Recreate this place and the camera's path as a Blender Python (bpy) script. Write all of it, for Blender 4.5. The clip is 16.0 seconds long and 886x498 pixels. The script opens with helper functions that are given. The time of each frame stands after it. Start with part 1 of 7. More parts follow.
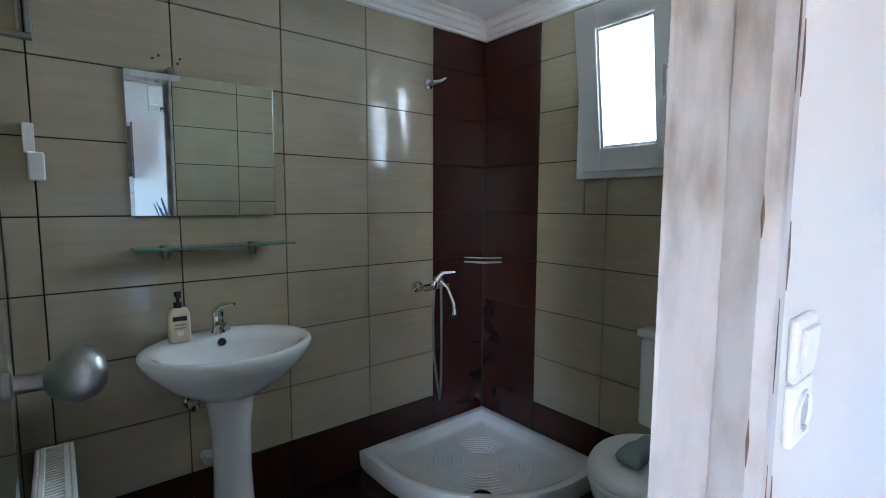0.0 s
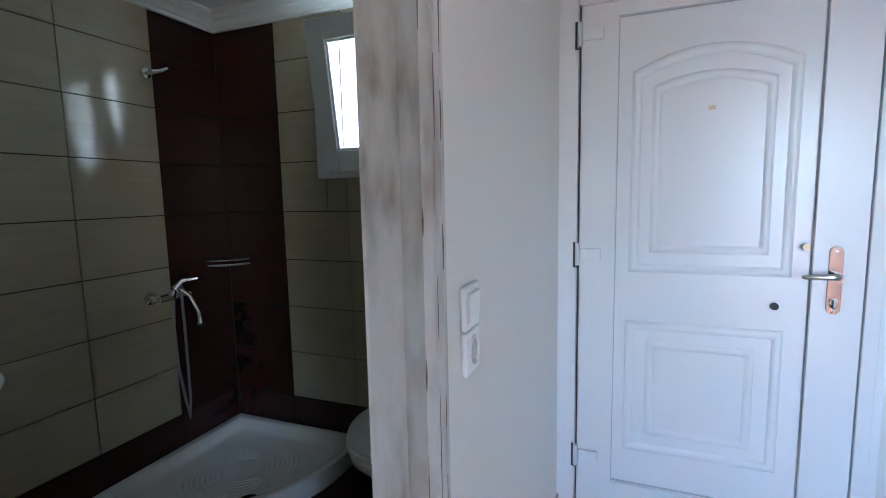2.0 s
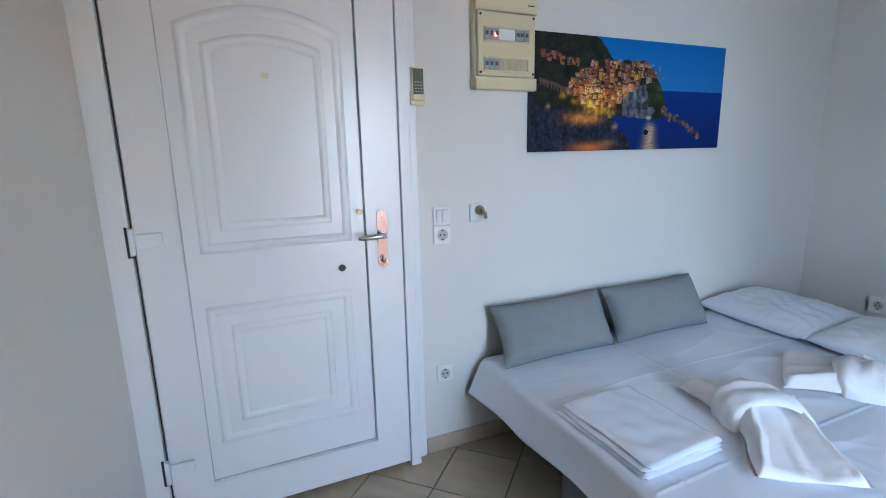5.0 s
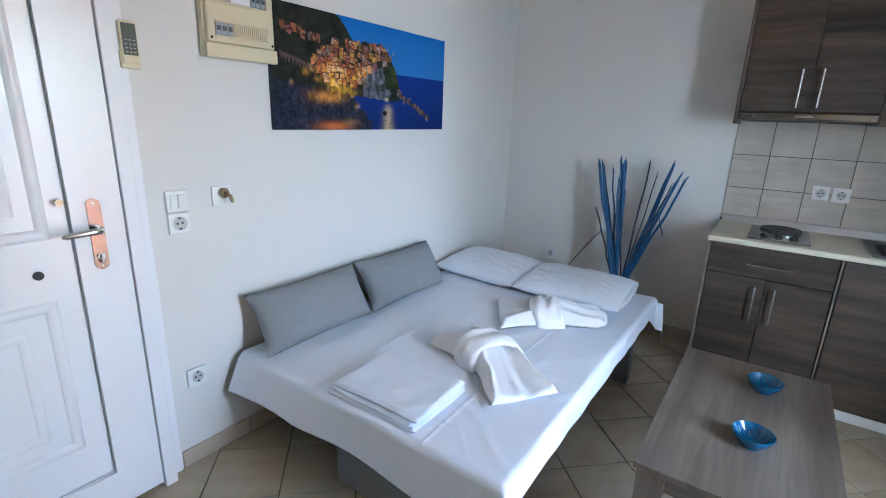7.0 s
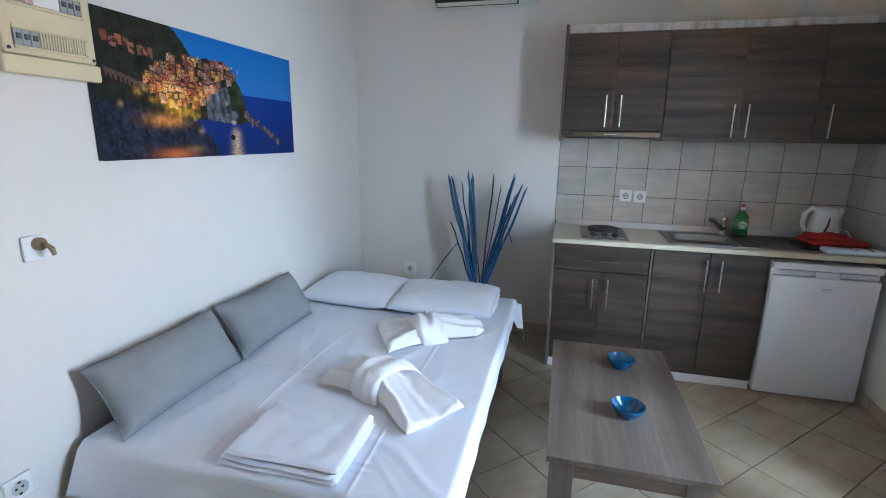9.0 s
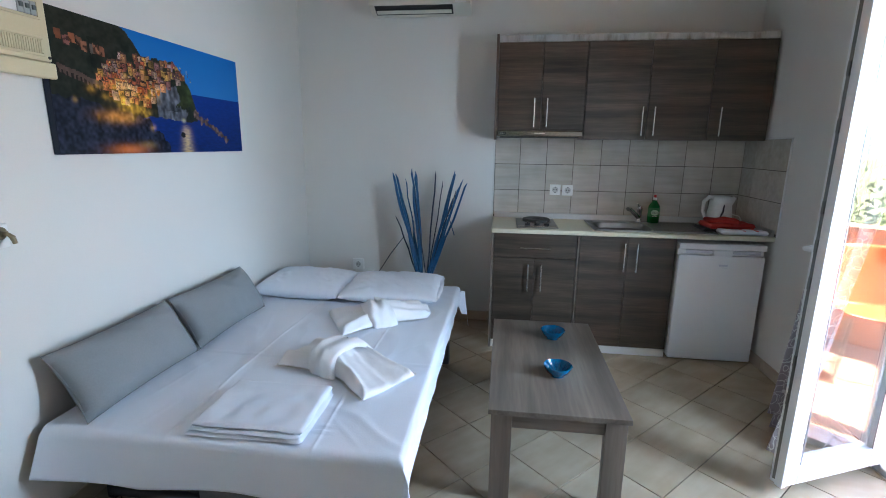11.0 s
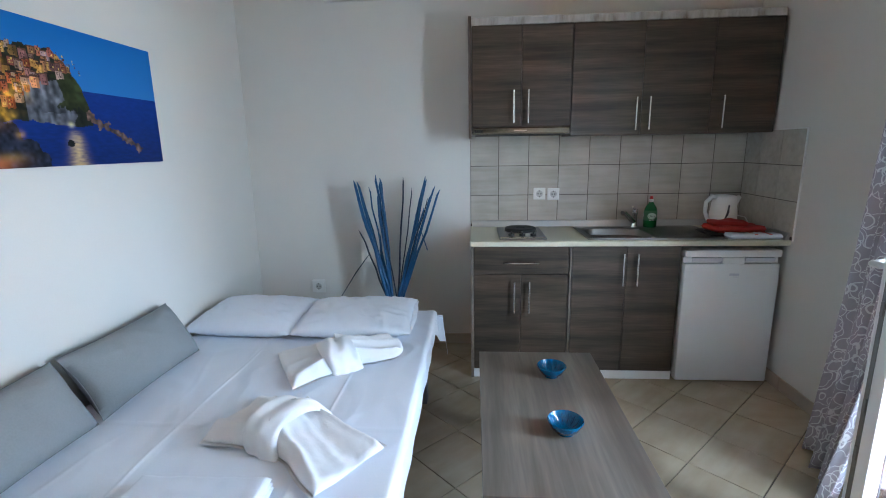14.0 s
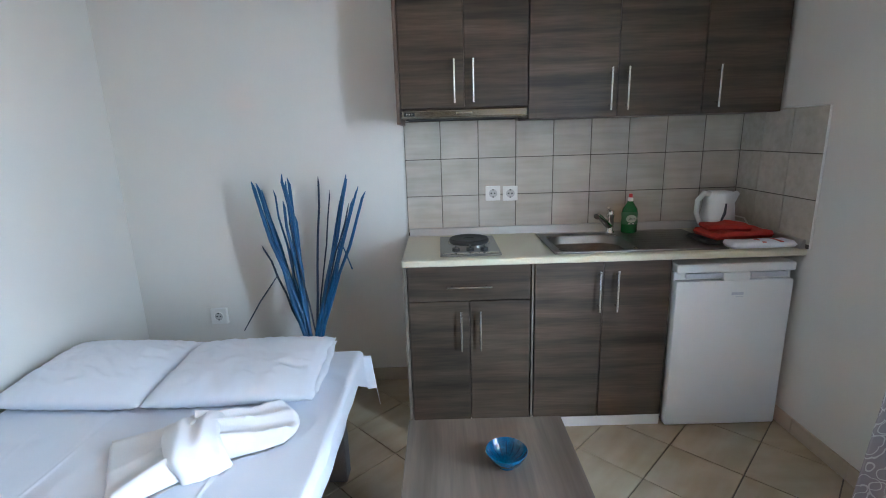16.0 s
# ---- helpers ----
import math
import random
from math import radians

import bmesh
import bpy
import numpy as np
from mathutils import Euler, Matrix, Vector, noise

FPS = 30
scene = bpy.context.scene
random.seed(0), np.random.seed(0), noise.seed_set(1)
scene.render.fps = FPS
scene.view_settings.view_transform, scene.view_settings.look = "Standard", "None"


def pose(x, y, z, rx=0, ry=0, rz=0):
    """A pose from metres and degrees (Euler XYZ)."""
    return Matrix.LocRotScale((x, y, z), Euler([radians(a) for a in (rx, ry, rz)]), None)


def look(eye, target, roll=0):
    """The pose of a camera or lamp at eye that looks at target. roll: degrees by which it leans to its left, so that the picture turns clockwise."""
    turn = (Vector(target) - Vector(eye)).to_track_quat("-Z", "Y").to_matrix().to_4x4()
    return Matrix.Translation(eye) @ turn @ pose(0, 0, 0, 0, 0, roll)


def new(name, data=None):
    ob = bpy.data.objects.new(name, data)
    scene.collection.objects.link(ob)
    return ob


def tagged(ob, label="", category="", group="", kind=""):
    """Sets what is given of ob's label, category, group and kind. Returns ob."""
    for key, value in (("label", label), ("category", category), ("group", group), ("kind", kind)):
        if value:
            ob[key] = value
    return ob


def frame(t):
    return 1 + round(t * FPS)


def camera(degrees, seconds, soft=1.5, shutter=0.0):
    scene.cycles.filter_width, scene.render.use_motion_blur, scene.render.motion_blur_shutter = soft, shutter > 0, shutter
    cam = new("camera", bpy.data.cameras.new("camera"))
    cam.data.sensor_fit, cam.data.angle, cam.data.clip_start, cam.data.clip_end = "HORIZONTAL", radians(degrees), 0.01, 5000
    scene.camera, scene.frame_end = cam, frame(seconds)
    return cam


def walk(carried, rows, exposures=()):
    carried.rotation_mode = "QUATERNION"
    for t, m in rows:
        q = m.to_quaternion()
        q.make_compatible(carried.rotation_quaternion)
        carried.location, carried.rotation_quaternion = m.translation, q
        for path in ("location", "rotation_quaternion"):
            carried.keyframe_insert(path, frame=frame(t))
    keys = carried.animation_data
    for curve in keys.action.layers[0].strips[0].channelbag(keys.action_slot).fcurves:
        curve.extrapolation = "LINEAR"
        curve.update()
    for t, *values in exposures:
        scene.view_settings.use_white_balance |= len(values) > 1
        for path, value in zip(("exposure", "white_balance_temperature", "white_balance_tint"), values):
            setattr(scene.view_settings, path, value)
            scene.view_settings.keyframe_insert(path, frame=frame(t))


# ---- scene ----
cam = camera(86.4, 16.0, soft=1.0)
PATH = [
    (0, (0.265, 0.315, 1.384), (1.524, 1.857, 1.192), 0.2),
    (0.5, (0.208, 0.239, 1.381), (1.571, 1.687, 1.165), -0.3),
    (1, (0.187, 0.186, 1.39), (1.716, 1.455, 1.164), -0.1),
    (1.5, (0.19, 0.196, 1.394), (1.883, 1.237, 1.172), -0.9),
    (2, (0.184, 0.212, 1.408), (2.032, 0.942, 1.179), -1.2),
    (2.5, (0.173, 0.208, 1.428), (2.109, 0.645, 1.179), -1.4),
    (3, (0.156, 0.189, 1.414), (2.134, 0.358, 1.17), -1.5),
    (3.5, (0.168, 0.154, 1.421), (2.148, 0.074, 1.147), -1.3),
    (4, (0.225, 0.094, 1.41), (2.179, -0.222, 1.12), -1.0),
    (4.2, (0.25, 0.079, 1.411), (2.185, -0.319, 1.1), -1.2),
    (6.3, (0.413, 0.062, 1.461), (1.778, -1.307, 0.948), 0.8),
    (6.5, (0.394, 0.087, 1.468), (1.683, -1.35, 0.943), 1.2),
    (7, (0.384, 0.116, 1.493), (1.49, -1.461, 0.954), 1.9),
    (7.5, (0.415, 0.059, 1.499), (1.349, -1.622, 0.948), 2.2),
    (8, (0.477, 0.023, 1.496), (1.245, -1.744, 0.957), 1.6),
    (8.5, (0.552, 0.077, 1.514), (1.162, -1.763, 1.021), 1.1),
    (9, (0.617, 0.179, 1.515), (1.089, -1.709, 1.057), 0.9),
    (9.5, (0.621, 0.254, 1.496), (1.002, -1.66, 1.056), 0.9),
    (10, (0.6, 0.346, 1.478), (0.917, -1.581, 1.046), 1.1),
    (10.2, (0.588, 0.382, 1.475), (0.887, -1.546, 1.036), 0.9),
    (12.3, (0.574, 0.409, 1.462), (0.76, -1.538, 1.046), 0.9),
    (12.5, (0.594, 0.338, 1.467), (0.773, -1.609, 1.048), 0.8),
    (13, (0.624, 0.199, 1.478), (0.804, -1.75, 1.067), 0.2),
    (13.5, (0.658, 0.075, 1.478), (0.814, -1.876, 1.069), -0.5),
    (14, (0.628, -0.083, 1.463), (0.761, -2.033, 1.04), -1.0),
    (14.5, (0.575, -0.269, 1.464), (0.708, -2.219, 1.039), -0.7),
    (15, (0.539, -0.433, 1.452), (0.659, -2.378, 1.003), -0.7),
    (15.5, (0.51, -0.627, 1.442), (0.589, -2.571, 0.981), -1.3),
    (16, (0.457, -0.801, 1.452), (0.46, -2.746, 0.985), -1.8),
]
EXPOSURES = [(0.0, 5.5, 5200, 11), (0.5, 5.05, 5150, 11), (1.0, 4.8, 5150, 9), (1.5, 4.45, 5250, 8), (2.5, 4.25, 5350, 7), (3.5, 4.15, 5500, 6), (4.0, 4.05, 5600, 6), (6.5, 4.35, 6050, 9), (7.5, 4.45, 6100, 9), (9.0, 4.5, 6100, 8), (12.5, 4.15, 6100, 6), (13.5, 4.45, 6150, 6), (14.5, 4.55, 6250, 7), (16.0, 4.85, 6300, 8)]
walk(cam, [(t, look(eye, target, roll)) for t, eye, target, roll in PATH], EXPOSURES)

# ---- plan, in metres ----
EAST, WEST, SOUTH = 2.25, -1.2, -3.455      # inner faces of the main room
NICHE = 0.485                               # south face of the bathroom partition
BATH_E, BATH_N, BATH_W, BATH_S = 2.17, 2.277, 0.13, 0.54
BATH_FLOOR = 0.087
CEIL, BATH_CEIL = 3.0, 2.36
DOOR_Y0, DOOR_Y1, DOOR_TOP = -1.82, -0.88, 2.25   # balcony opening in the west wall

# ---- world, sun and large lights ----
world = bpy.data.worlds.new("sky")
scene.world = world
world.use_nodes = True
wn = world.node_tree.nodes
sky = wn.new("ShaderNodeTexSky")
sky.sky_type, sky.sun_disc = "NISHITA", False
sky.sun_elevation, sky.sun_rotation = radians(50), radians(203)
wn["Background"].inputs["Strength"].default_value = 0.15
world.node_tree.links.new(sky.outputs[0], wn["Background"].inputs[0])

sun = new("sun", bpy.data.lights.new("sun", "SUN"))
sun.data.energy, sun.data.angle, sun.data.color = 4.2, radians(0.6), (1.0, 0.89, 0.74)
sun.matrix_world = look((-3.3, -7.7, 10), (0, 0, 0))


# sky light standing in the small bathroom window, shining inwards
lamp = new("bathroom_sky", bpy.data.lights.new("bathroom_sky", "AREA"))
lamp.data.shape, lamp.data.size, lamp.data.size_y = "RECTANGLE", 0.66, 0.46
lamp.data.energy, lamp.data.color = 0.6, (0.93, 1.0, 0.97)
lamp.matrix_world = look((2.34, 1.375, 1.865), (1.34, 1.375, 1.865), 90)


# sky light standing in the part of the balcony opening beside the open leaf
lamp = new("balcony_sky", bpy.data.lights.new("balcony_sky", "AREA"))
lamp.data.shape, lamp.data.size, lamp.data.size_y = "RECTANGLE", 0.38, 1.9
lamp.data.energy, lamp.data.color, lamp.data.spread = 1.4, (0.60, 0.77, 1.0), radians(102)
lamp.matrix_world = look((-1.27, -1.15, 1.25), (-0.27, -1.45, 1.04))


# ---- materials ----
def material(name, color, rough=0.5, metal=0.0, vary=0.06, grain=0.02, bump=0.0, spots=4.0, specular=0.5, coat=0.0):
    """A painted or plain surface: broad stains, fine grain and fine relief."""
    m = bpy.data.materials.new(name)
    m.use_nodes = True
    n, l = m.node_tree.nodes, m.node_tree.links
    b = n["Principled BSDF"]
    b.inputs["Roughness"].default_value, b.inputs["Metallic"].default_value = rough, metal
    b.inputs["Specular IOR Level"].default_value = specular
    b.inputs["Coat Weight"].default_value = coat
    co = n.new("ShaderNodeTexCoord")
    big, fine = n.new("ShaderNodeTexNoise"), n.new("ShaderNodeTexNoise")
    big.inputs["Scale"].default_value, fine.inputs["Scale"].default_value = spots, 160
    big.inputs["Detail"].default_value = fine.inputs["Detail"].default_value = 4
    l.new(co.outputs["Object"], big.inputs[0]), l.new(co.outputs["Object"], fine.inputs[0])
    mix = n.new("ShaderNodeMix")
    mix.data_type = "RGBA"
    mix.inputs[6].default_value = (*[max(0, c * (1 - vary)) for c in color], 1)
    mix.inputs[7].default_value = (*[min(1, c * (1 + vary)) for c in color], 1)
    l.new(big.outputs[0], mix.inputs[0])
    mul = n.new("ShaderNodeMix")
    mul.data_type, mul.blend_type = "RGBA", "OVERLAY"
    mul.inputs[0].default_value = min(1, grain * 6)
    l.new(mix.outputs[2], mul.inputs[6]), l.new(fine.outputs[0], mul.inputs[7])
    l.new(mul.outputs[2] if grain else mix.outputs[2], b.inputs["Base Color"])
    if bump:
        bm_ = n.new("ShaderNodeBump")
        bm_.inputs["Strength"].default_value, bm_.inputs["Distance"].default_value = bump, 0.004
        l.new(fine.outputs[0], bm_.inputs["Height"]), l.new(bm_.outputs[0], b.inputs["Normal"])
    return m


def wood(name, dark, light, axis, scale=1.0, rough=0.45, streaks=0.6):
    """Printed wood: long streaks along one axis, fine fibres and a few dark lines."""
    m = bpy.data.materials.new(name)
    m.use_nodes = True
    n, l = m.node_tree.nodes, m.node_tree.links
    b = n["Principled BSDF"]
    b.inputs["Roughness"].default_value = rough
    co, mp = n.new("ShaderNodeTexCoord"), n.new("ShaderNodeMapping")
    s = [26.0 * scale] * 3
    s[axis] = 1.6 * scale
    mp.inputs["Scale"].default_value = s
    info = n.new("ShaderNodeObjectInfo")
    add = n.new("ShaderNodeVectorMath")
    add.operation = "MULTIPLY_ADD"
    add.inputs[1].default_value = (0.9, 0.9, 0.9)
    l.new(info.outputs["Random"], add.inputs[0]), l.new(co.outputs["Object"], add.inputs[2])
    l.new(add.outputs[0], mp.inputs[0])
    broad, fibre = n.new("ShaderNodeTexNoise"), n.new("ShaderNodeTexNoise")
    broad.inputs["Scale"].default_value, broad.inputs["Detail"].default_value = 0.7, 3
    fibre.inputs["Scale"].default_value, fibre.inputs["Detail"].default_value = 5, 6
    l.new(mp.outputs[0], broad.inputs[0]), l.new(mp.outputs[0], fibre.inputs[0])
    r = n.new("ShaderNodeValToRGB")
    r.color_ramp.elements[0].position, r.color_ramp.elements[1].position = 0.3, 0.68
    r.color_ramp.elements[0].color, r.color_ramp.elements[1].color = (*dark, 1), (*light, 1)
    l.new(broad.outputs[0], r.inputs[0])
    mix = n.new("ShaderNodeMix")
    mix.data_type, mix.blend_type = "RGBA", "OVERLAY"
    mix.inputs[0].default_value = streaks
    l.new(r.outputs[0], mix.inputs[6]), l.new(fibre.outputs[0], mix.inputs[7])
    l.new(mix.outputs[2], b.inputs["Base Color"])
    bp = n.new("ShaderNodeBump")
    bp.inputs["Strength"].default_value, bp.inputs["Distance"].default_value = 0.15, 0.002
    l.new(fibre.outputs[0], bp.inputs["Height"]), l.new(bp.outputs[0], b.inputs["Normal"])
    return m


def tile_mat(name, dark, light, axis, rough=0.15, lines=60.0, vary=0.12, relief=0.08):
    """Glazed tile: fine lines along one axis, cloudy tone, each tile a little different."""
    m = bpy.data.materials.new(name)
    m.use_nodes = True
    n, l = m.node_tree.nodes, m.node_tree.links
    b = n["Principled BSDF"]
    b.inputs["Roughness"].default_value = rough
    co, mp, info = n.new("ShaderNodeTexCoord"), n.new("ShaderNodeMapping"), n.new("ShaderNodeObjectInfo")
    add = n.new("ShaderNodeVectorMath")
    add.operation = "MULTIPLY_ADD"
    add.inputs[1].default_value = (7.0, 5.0, 3.0)
    l.new(info.outputs["Random"], add.inputs[0]), l.new(co.outputs["Object"], add.inputs[2])
    s = [lines] * 3
    s[axis] = 3.0
    mp.inputs["Scale"].default_value = s
    l.new(add.outputs[0], mp.inputs[0])
    fine, cloud = n.new("ShaderNodeTexNoise"), n.new("ShaderNodeTexNoise")
    fine.inputs["Scale"].default_value, fine.inputs["Detail"].default_value = 1.0, 3
    cloud.inputs["Scale"].default_value, cloud.inputs["Detail"].default_value = 6.0, 4
    l.new(mp.outputs[0], fine.inputs[0]), l.new(add.outputs[0], cloud.inputs[0])
    av = n.new("ShaderNodeMath")
    av.operation = "MULTIPLY_ADD"
    av.inputs[1].default_value = 0.5
    half = n.new("ShaderNodeMath")
    half.operation = "MULTIPLY"
    half.inputs[1].default_value = 0.5
    l.new(cloud.outputs[0], half.inputs[0])
    l.new(fine.outputs[0], av.inputs[0]), l.new(half.outputs[0], av.inputs[2])
    r = n.new("ShaderNodeValToRGB")
    r.color_ramp.elements[0].position, r.color_ramp.elements[1].position = 0.35, 0.65
    r.color_ramp.elements[0].color, r.color_ramp.elements[1].color = (*dark, 1), (*light, 1)
    l.new(av.outputs[0], r.inputs[0])
    val = n.new("ShaderNodeMapRange")
    val.inputs["To Min"].default_value, val.inputs["To Max"].default_value = 1 - vary / 2, 1 + vary / 2
    l.new(info.outputs["Random"], val.inputs[0])
    hsv = n.new("ShaderNodeHueSaturation")
    l.new(r.outputs[0], hsv.inputs["Color"]), l.new(val.outputs[0], hsv.inputs["Value"])
    l.new(hsv.outputs[0], b.inputs["Base Color"])
    bp = n.new("ShaderNodeBump")
    bp.inputs["Strength"].default_value, bp.inputs["Distance"].default_value = relief, 0.001
    l.new(fine.outputs[0], bp.inputs["Height"]), l.new(bp.outputs[0], b.inputs["Normal"])
    return m


def distressed(name):
    """White paint rubbed through to grey-brown wood, in long vertical strokes."""
    m = bpy.data.materials.new(name)
    m.use_nodes = True
    n, l = m.node_tree.nodes, m.node_tree.links
    b = n["Principled BSDF"]
    b.inputs["Roughness"].default_value = 0.55
    co, mp, mp2 = n.new("ShaderNodeTexCoord"), n.new("ShaderNodeMapping"), n.new("ShaderNodeMapping")
    mp.inputs["Scale"].default_value = (30, 30, 7)
    mp2.inputs["Scale"].default_value = (13, 13, 4.5)
    l.new(co.outputs["Object"], mp.inputs[0]), l.new(co.outputs["Object"], mp2.inputs[0])
    a, c = n.new("ShaderNodeTexNoise"), n.new("ShaderNodeTexNoise")
    a.inputs["Scale"].default_value = c.inputs["Scale"].default_value = 1.0
    a.inputs["Detail"].default_value = c.inputs["Detail"].default_value = 5
    l.new(mp.outputs[0], a.inputs[0]), l.new(mp2.outputs[0], c.inputs[0])
    av = n.new("ShaderNodeMath")
    av.operation = "MULTIPLY"
    l.new(a.outputs[0], av.inputs[0]), l.new(c.outputs[0], av.inputs[1])
    r = n.new("ShaderNodeValToRGB")
    e = r.color_ramp.elements
    e[0].position, e[0].color = 0.19, (0.52, 0.50, 0.48, 1)
    e[1].position, e[1].color = 0.44, (0.20, 0.15, 0.11, 1)
    k = r.color_ramp.elements.new(0.29)
    k.color = (0.41, 0.38, 0.345, 1)
    l.new(av.outputs[0], r.inputs[0]), l.new(r.outputs[0], b.inputs["Base Color"])
    bp = n.new("ShaderNodeBump")
    bp.inputs["Strength"].default_value, bp.inputs["Distance"].default_value = 0.25, 0.003
    l.new(a.outputs[0], bp.inputs["Height"]), l.new(bp.outputs[0], b.inputs["Normal"])
    return m


def glass(name, tint=(1, 1, 1), rough=0.0):
    m = bpy.data.materials.new(name)
    m.use_nodes = True
    b = m.node_tree.nodes["Principled BSDF"]
    b.inputs["Base Color"].default_value = (*tint, 1)
    b.inputs["Transmission Weight"].default_value = 1.0
    b.inputs["Roughness"].default_value, b.inputs["IOR"].default_value = rough, 1.5
    return m


def glow(name, color, strength):
    m = bpy.data.materials.new(name)
    m.use_nodes = True
    b = m.node_tree.nodes["Principled BSDF"]
    b.inputs["Emission Color"].default_value, b.inputs["Emission Strength"].default_value = (*color, 1), strength
    return m


M_WALL = material("wall_paint", (0.71, 0.685, 0.64), 0.75, vary=0.03, grain=0.01, bump=0.12, spots=1.5)
M_CEIL = material("ceiling_paint", (0.8, 0.8, 0.79), 0.8, vary=0.02, grain=0.01, bump=0.1)
# the main ceiling is unseen; its cream is there to warm bounced light
M_CREAMCEIL = material("warm_bounce_ceiling_paint", (0.80, 0.715, 0.59), 0.8, vary=0.02, grain=0.01, bump=0.1)
M_FLOOR = tile_mat("floor_tile", (0.375, 0.30, 0.205), (0.47, 0.39, 0.285), 0, 0.25, 14, 0.08)
M_GROUT = material("floor_grout", (0.12, 0.095, 0.072), 0.9)
M_SKIRT = tile_mat("skirting_tile", (0.42, 0.34, 0.26), (0.52, 0.43, 0.33), 0, 0.3, 14, 0.08)
M_KTILE = tile_mat("kitchen_tile", (0.435, 0.395, 0.335), (0.555, 0.515, 0.45), 0, 0.25, 30, 0.08)
M_KGROUT = material("kitchen_grout", (0.09, 0.075, 0.065), 0.9)
M_BTILE = tile_mat("bathroom_tile", (0.385, 0.325, 0.225), (0.435, 0.375, 0.27), 0, 0.10, 70, 0.05)
M_BTILE_E = tile_mat("bathroom_tile_east", (0.385, 0.325, 0.225), (0.435, 0.375, 0.27), 1, 0.10, 70, 0.05)
M_BROWN = tile_mat("brown_tile", (0.036, 0.0108, 0.0085), (0.042, 0.0128, 0.010), 0, 0.27, 12, 0.10, 0.0)
M_BGROUT = material("bathroom_grout", (0.026, 0.016, 0.012), 0.9)
M_PVC = material("white_pvc", (0.80, 0.80, 0.80), 0.28, vary=0.02, grain=0.005)
M_PLASTIC = material("white_plastic", (0.78, 0.77, 0.74), 0.35, vary=0.02, grain=0.005)
# grey of the shade in a socket well, which is modelled flat
M_WELL_SHADE = material("socket_well_shade", (0.50, 0.49, 0.47), 0.45, vary=0.03, grain=0)
M_CREAM = material("aged_cream_plastic", (0.66, 0.58, 0.38), 0.45, vary=0.06, grain=0.01)
M_CABINET = wood("grey_brown_laminate", (0.027, 0.0178, 0.0112), (0.090, 0.063, 0.043), 0, 1.0, 0.45)
M_TABLE = wood("grey_oak_laminate", (0.125, 0.097, 0.076), (0.225, 0.186, 0.15), 1, 0.6, 0.4, 0.36)
M_EDGE = wood("brown_edge_band", (0.09, 0.06, 0.045), (0.16, 0.11, 0.085), 2, 1.0, 0.45)
M_DISTRESS = distressed("distressed_white_wood")
M_COUNTER = material("cream_worktop", (0.64, 0.60, 0.46), 0.35, vary=0.04, grain=0.02)
M_STEEL = material("brushed_steel", (0.32, 0.315, 0.30), 0.38, 1.0, vary=0.04, grain=0.01)
M_HOOD = material("dark_brushed_steel", (0.33, 0.32, 0.30), 0.16, 1.0, vary=0.06, grain=0.01)
M_SINK = material("dull_sink_steel", (0.22, 0.213, 0.20), 0.33, 1.0, vary=0.06, grain=0.01)
M_HANDLE = material("satin_steel", (0.62, 0.61, 0.58), 0.25, 1.0, vary=0.03, grain=0)
M_ALU = material("matt_aluminium", (0.50, 0.50, 0.49), 0.5, 1.0, vary=0.03, grain=0.01)
M_CHROME = material("chrome", (0.78, 0.78, 0.78), 0.08, 1.0, vary=0.01, grain=0)
M_BRASS = material("rose_brass", (0.17, 0.147, 0.134), 0.2, 1.0, vary=0.05, grain=0)
M_OLDBRASS = material("worn_yellow_brass", (0.30, 0.235, 0.14), 0.38, 0.7, vary=0.2, grain=0)
M_BLACK = material("black_plastic", (0.02, 0.02, 0.02), 0.4, vary=0.1, grain=0)
M_IRON = material("cast_iron", (0.03, 0.028, 0.026), 0.6, vary=0.15, grain=0.02, bump=0.2)
M_CERAMIC = material("white_ceramic", (0.80, 0.80, 0.78), 0.08, vary=0.015, grain=0, coat=0.3)
M_SHEET = material("white_cotton_sheet", (0.81, 0.85, 0.925), 0.85, vary=0.02, grain=0.01, bump=0.1)
M_TOWEL = material("white_terry", (0.86, 0.855, 0.87), 0.95, vary=0.02, grain=0.01, bump=0.15)
M_GREYCUSH = material("grey_upholstery", (0.245, 0.25, 0.255), 0.9, vary=0.04, grain=0.015, bump=0.2)
M_BASE = material("grey_sofa_fabric", (0.17, 0.165, 0.165), 0.9, vary=0.06, grain=0.03, bump=0.5)
M_FRAME = material("dark_bed_frame", (0.12, 0.10, 0.09), 0.5)
M_BLUE = material("blue_painted_reed", (0.001, 0.078, 0.20), 0.4, vary=0.35, grain=0.02, spots=30)
M_NAVY = material("dark_blue_reed", (0.006, 0.02, 0.05), 0.5, vary=0.3, grain=0.02, spots=30)
M_BOWL = material("turquoise_glaze", (0.0, 0.095, 0.21), 0.08, vary=0.85, grain=0.02, spots=190, coat=0.5)
M_GLASS = glass("clear_glass", (1, 1, 1))
M_GREENGLASS = glass("greenish_glass", (0.80, 0.95, 0.90))
M_GLASSEDGE = material("green_glass_edge", (0.002, 0.034, 0.030), 0.15, vary=0.2, grain=0, spots=9)
M_MIRROR = material("silvered_mirror", (0.80, 0.87, 0.84), 0.01, 1.0, vary=0, grain=0)
M_RED = material("red_cloth", (0.40, 0.025, 0.015), 0.8, vary=0.15, grain=0.03, bump=0.3, spots=20)
M_ORANGE = material("orange_plastic", (0.75, 0.16, 0.04), 0.35, vary=0.06, grain=0)
M_PEACH = material("peach_render", (0.62, 0.32, 0.20), 0.85, vary=0.06, grain=0.02, bump=0.3)
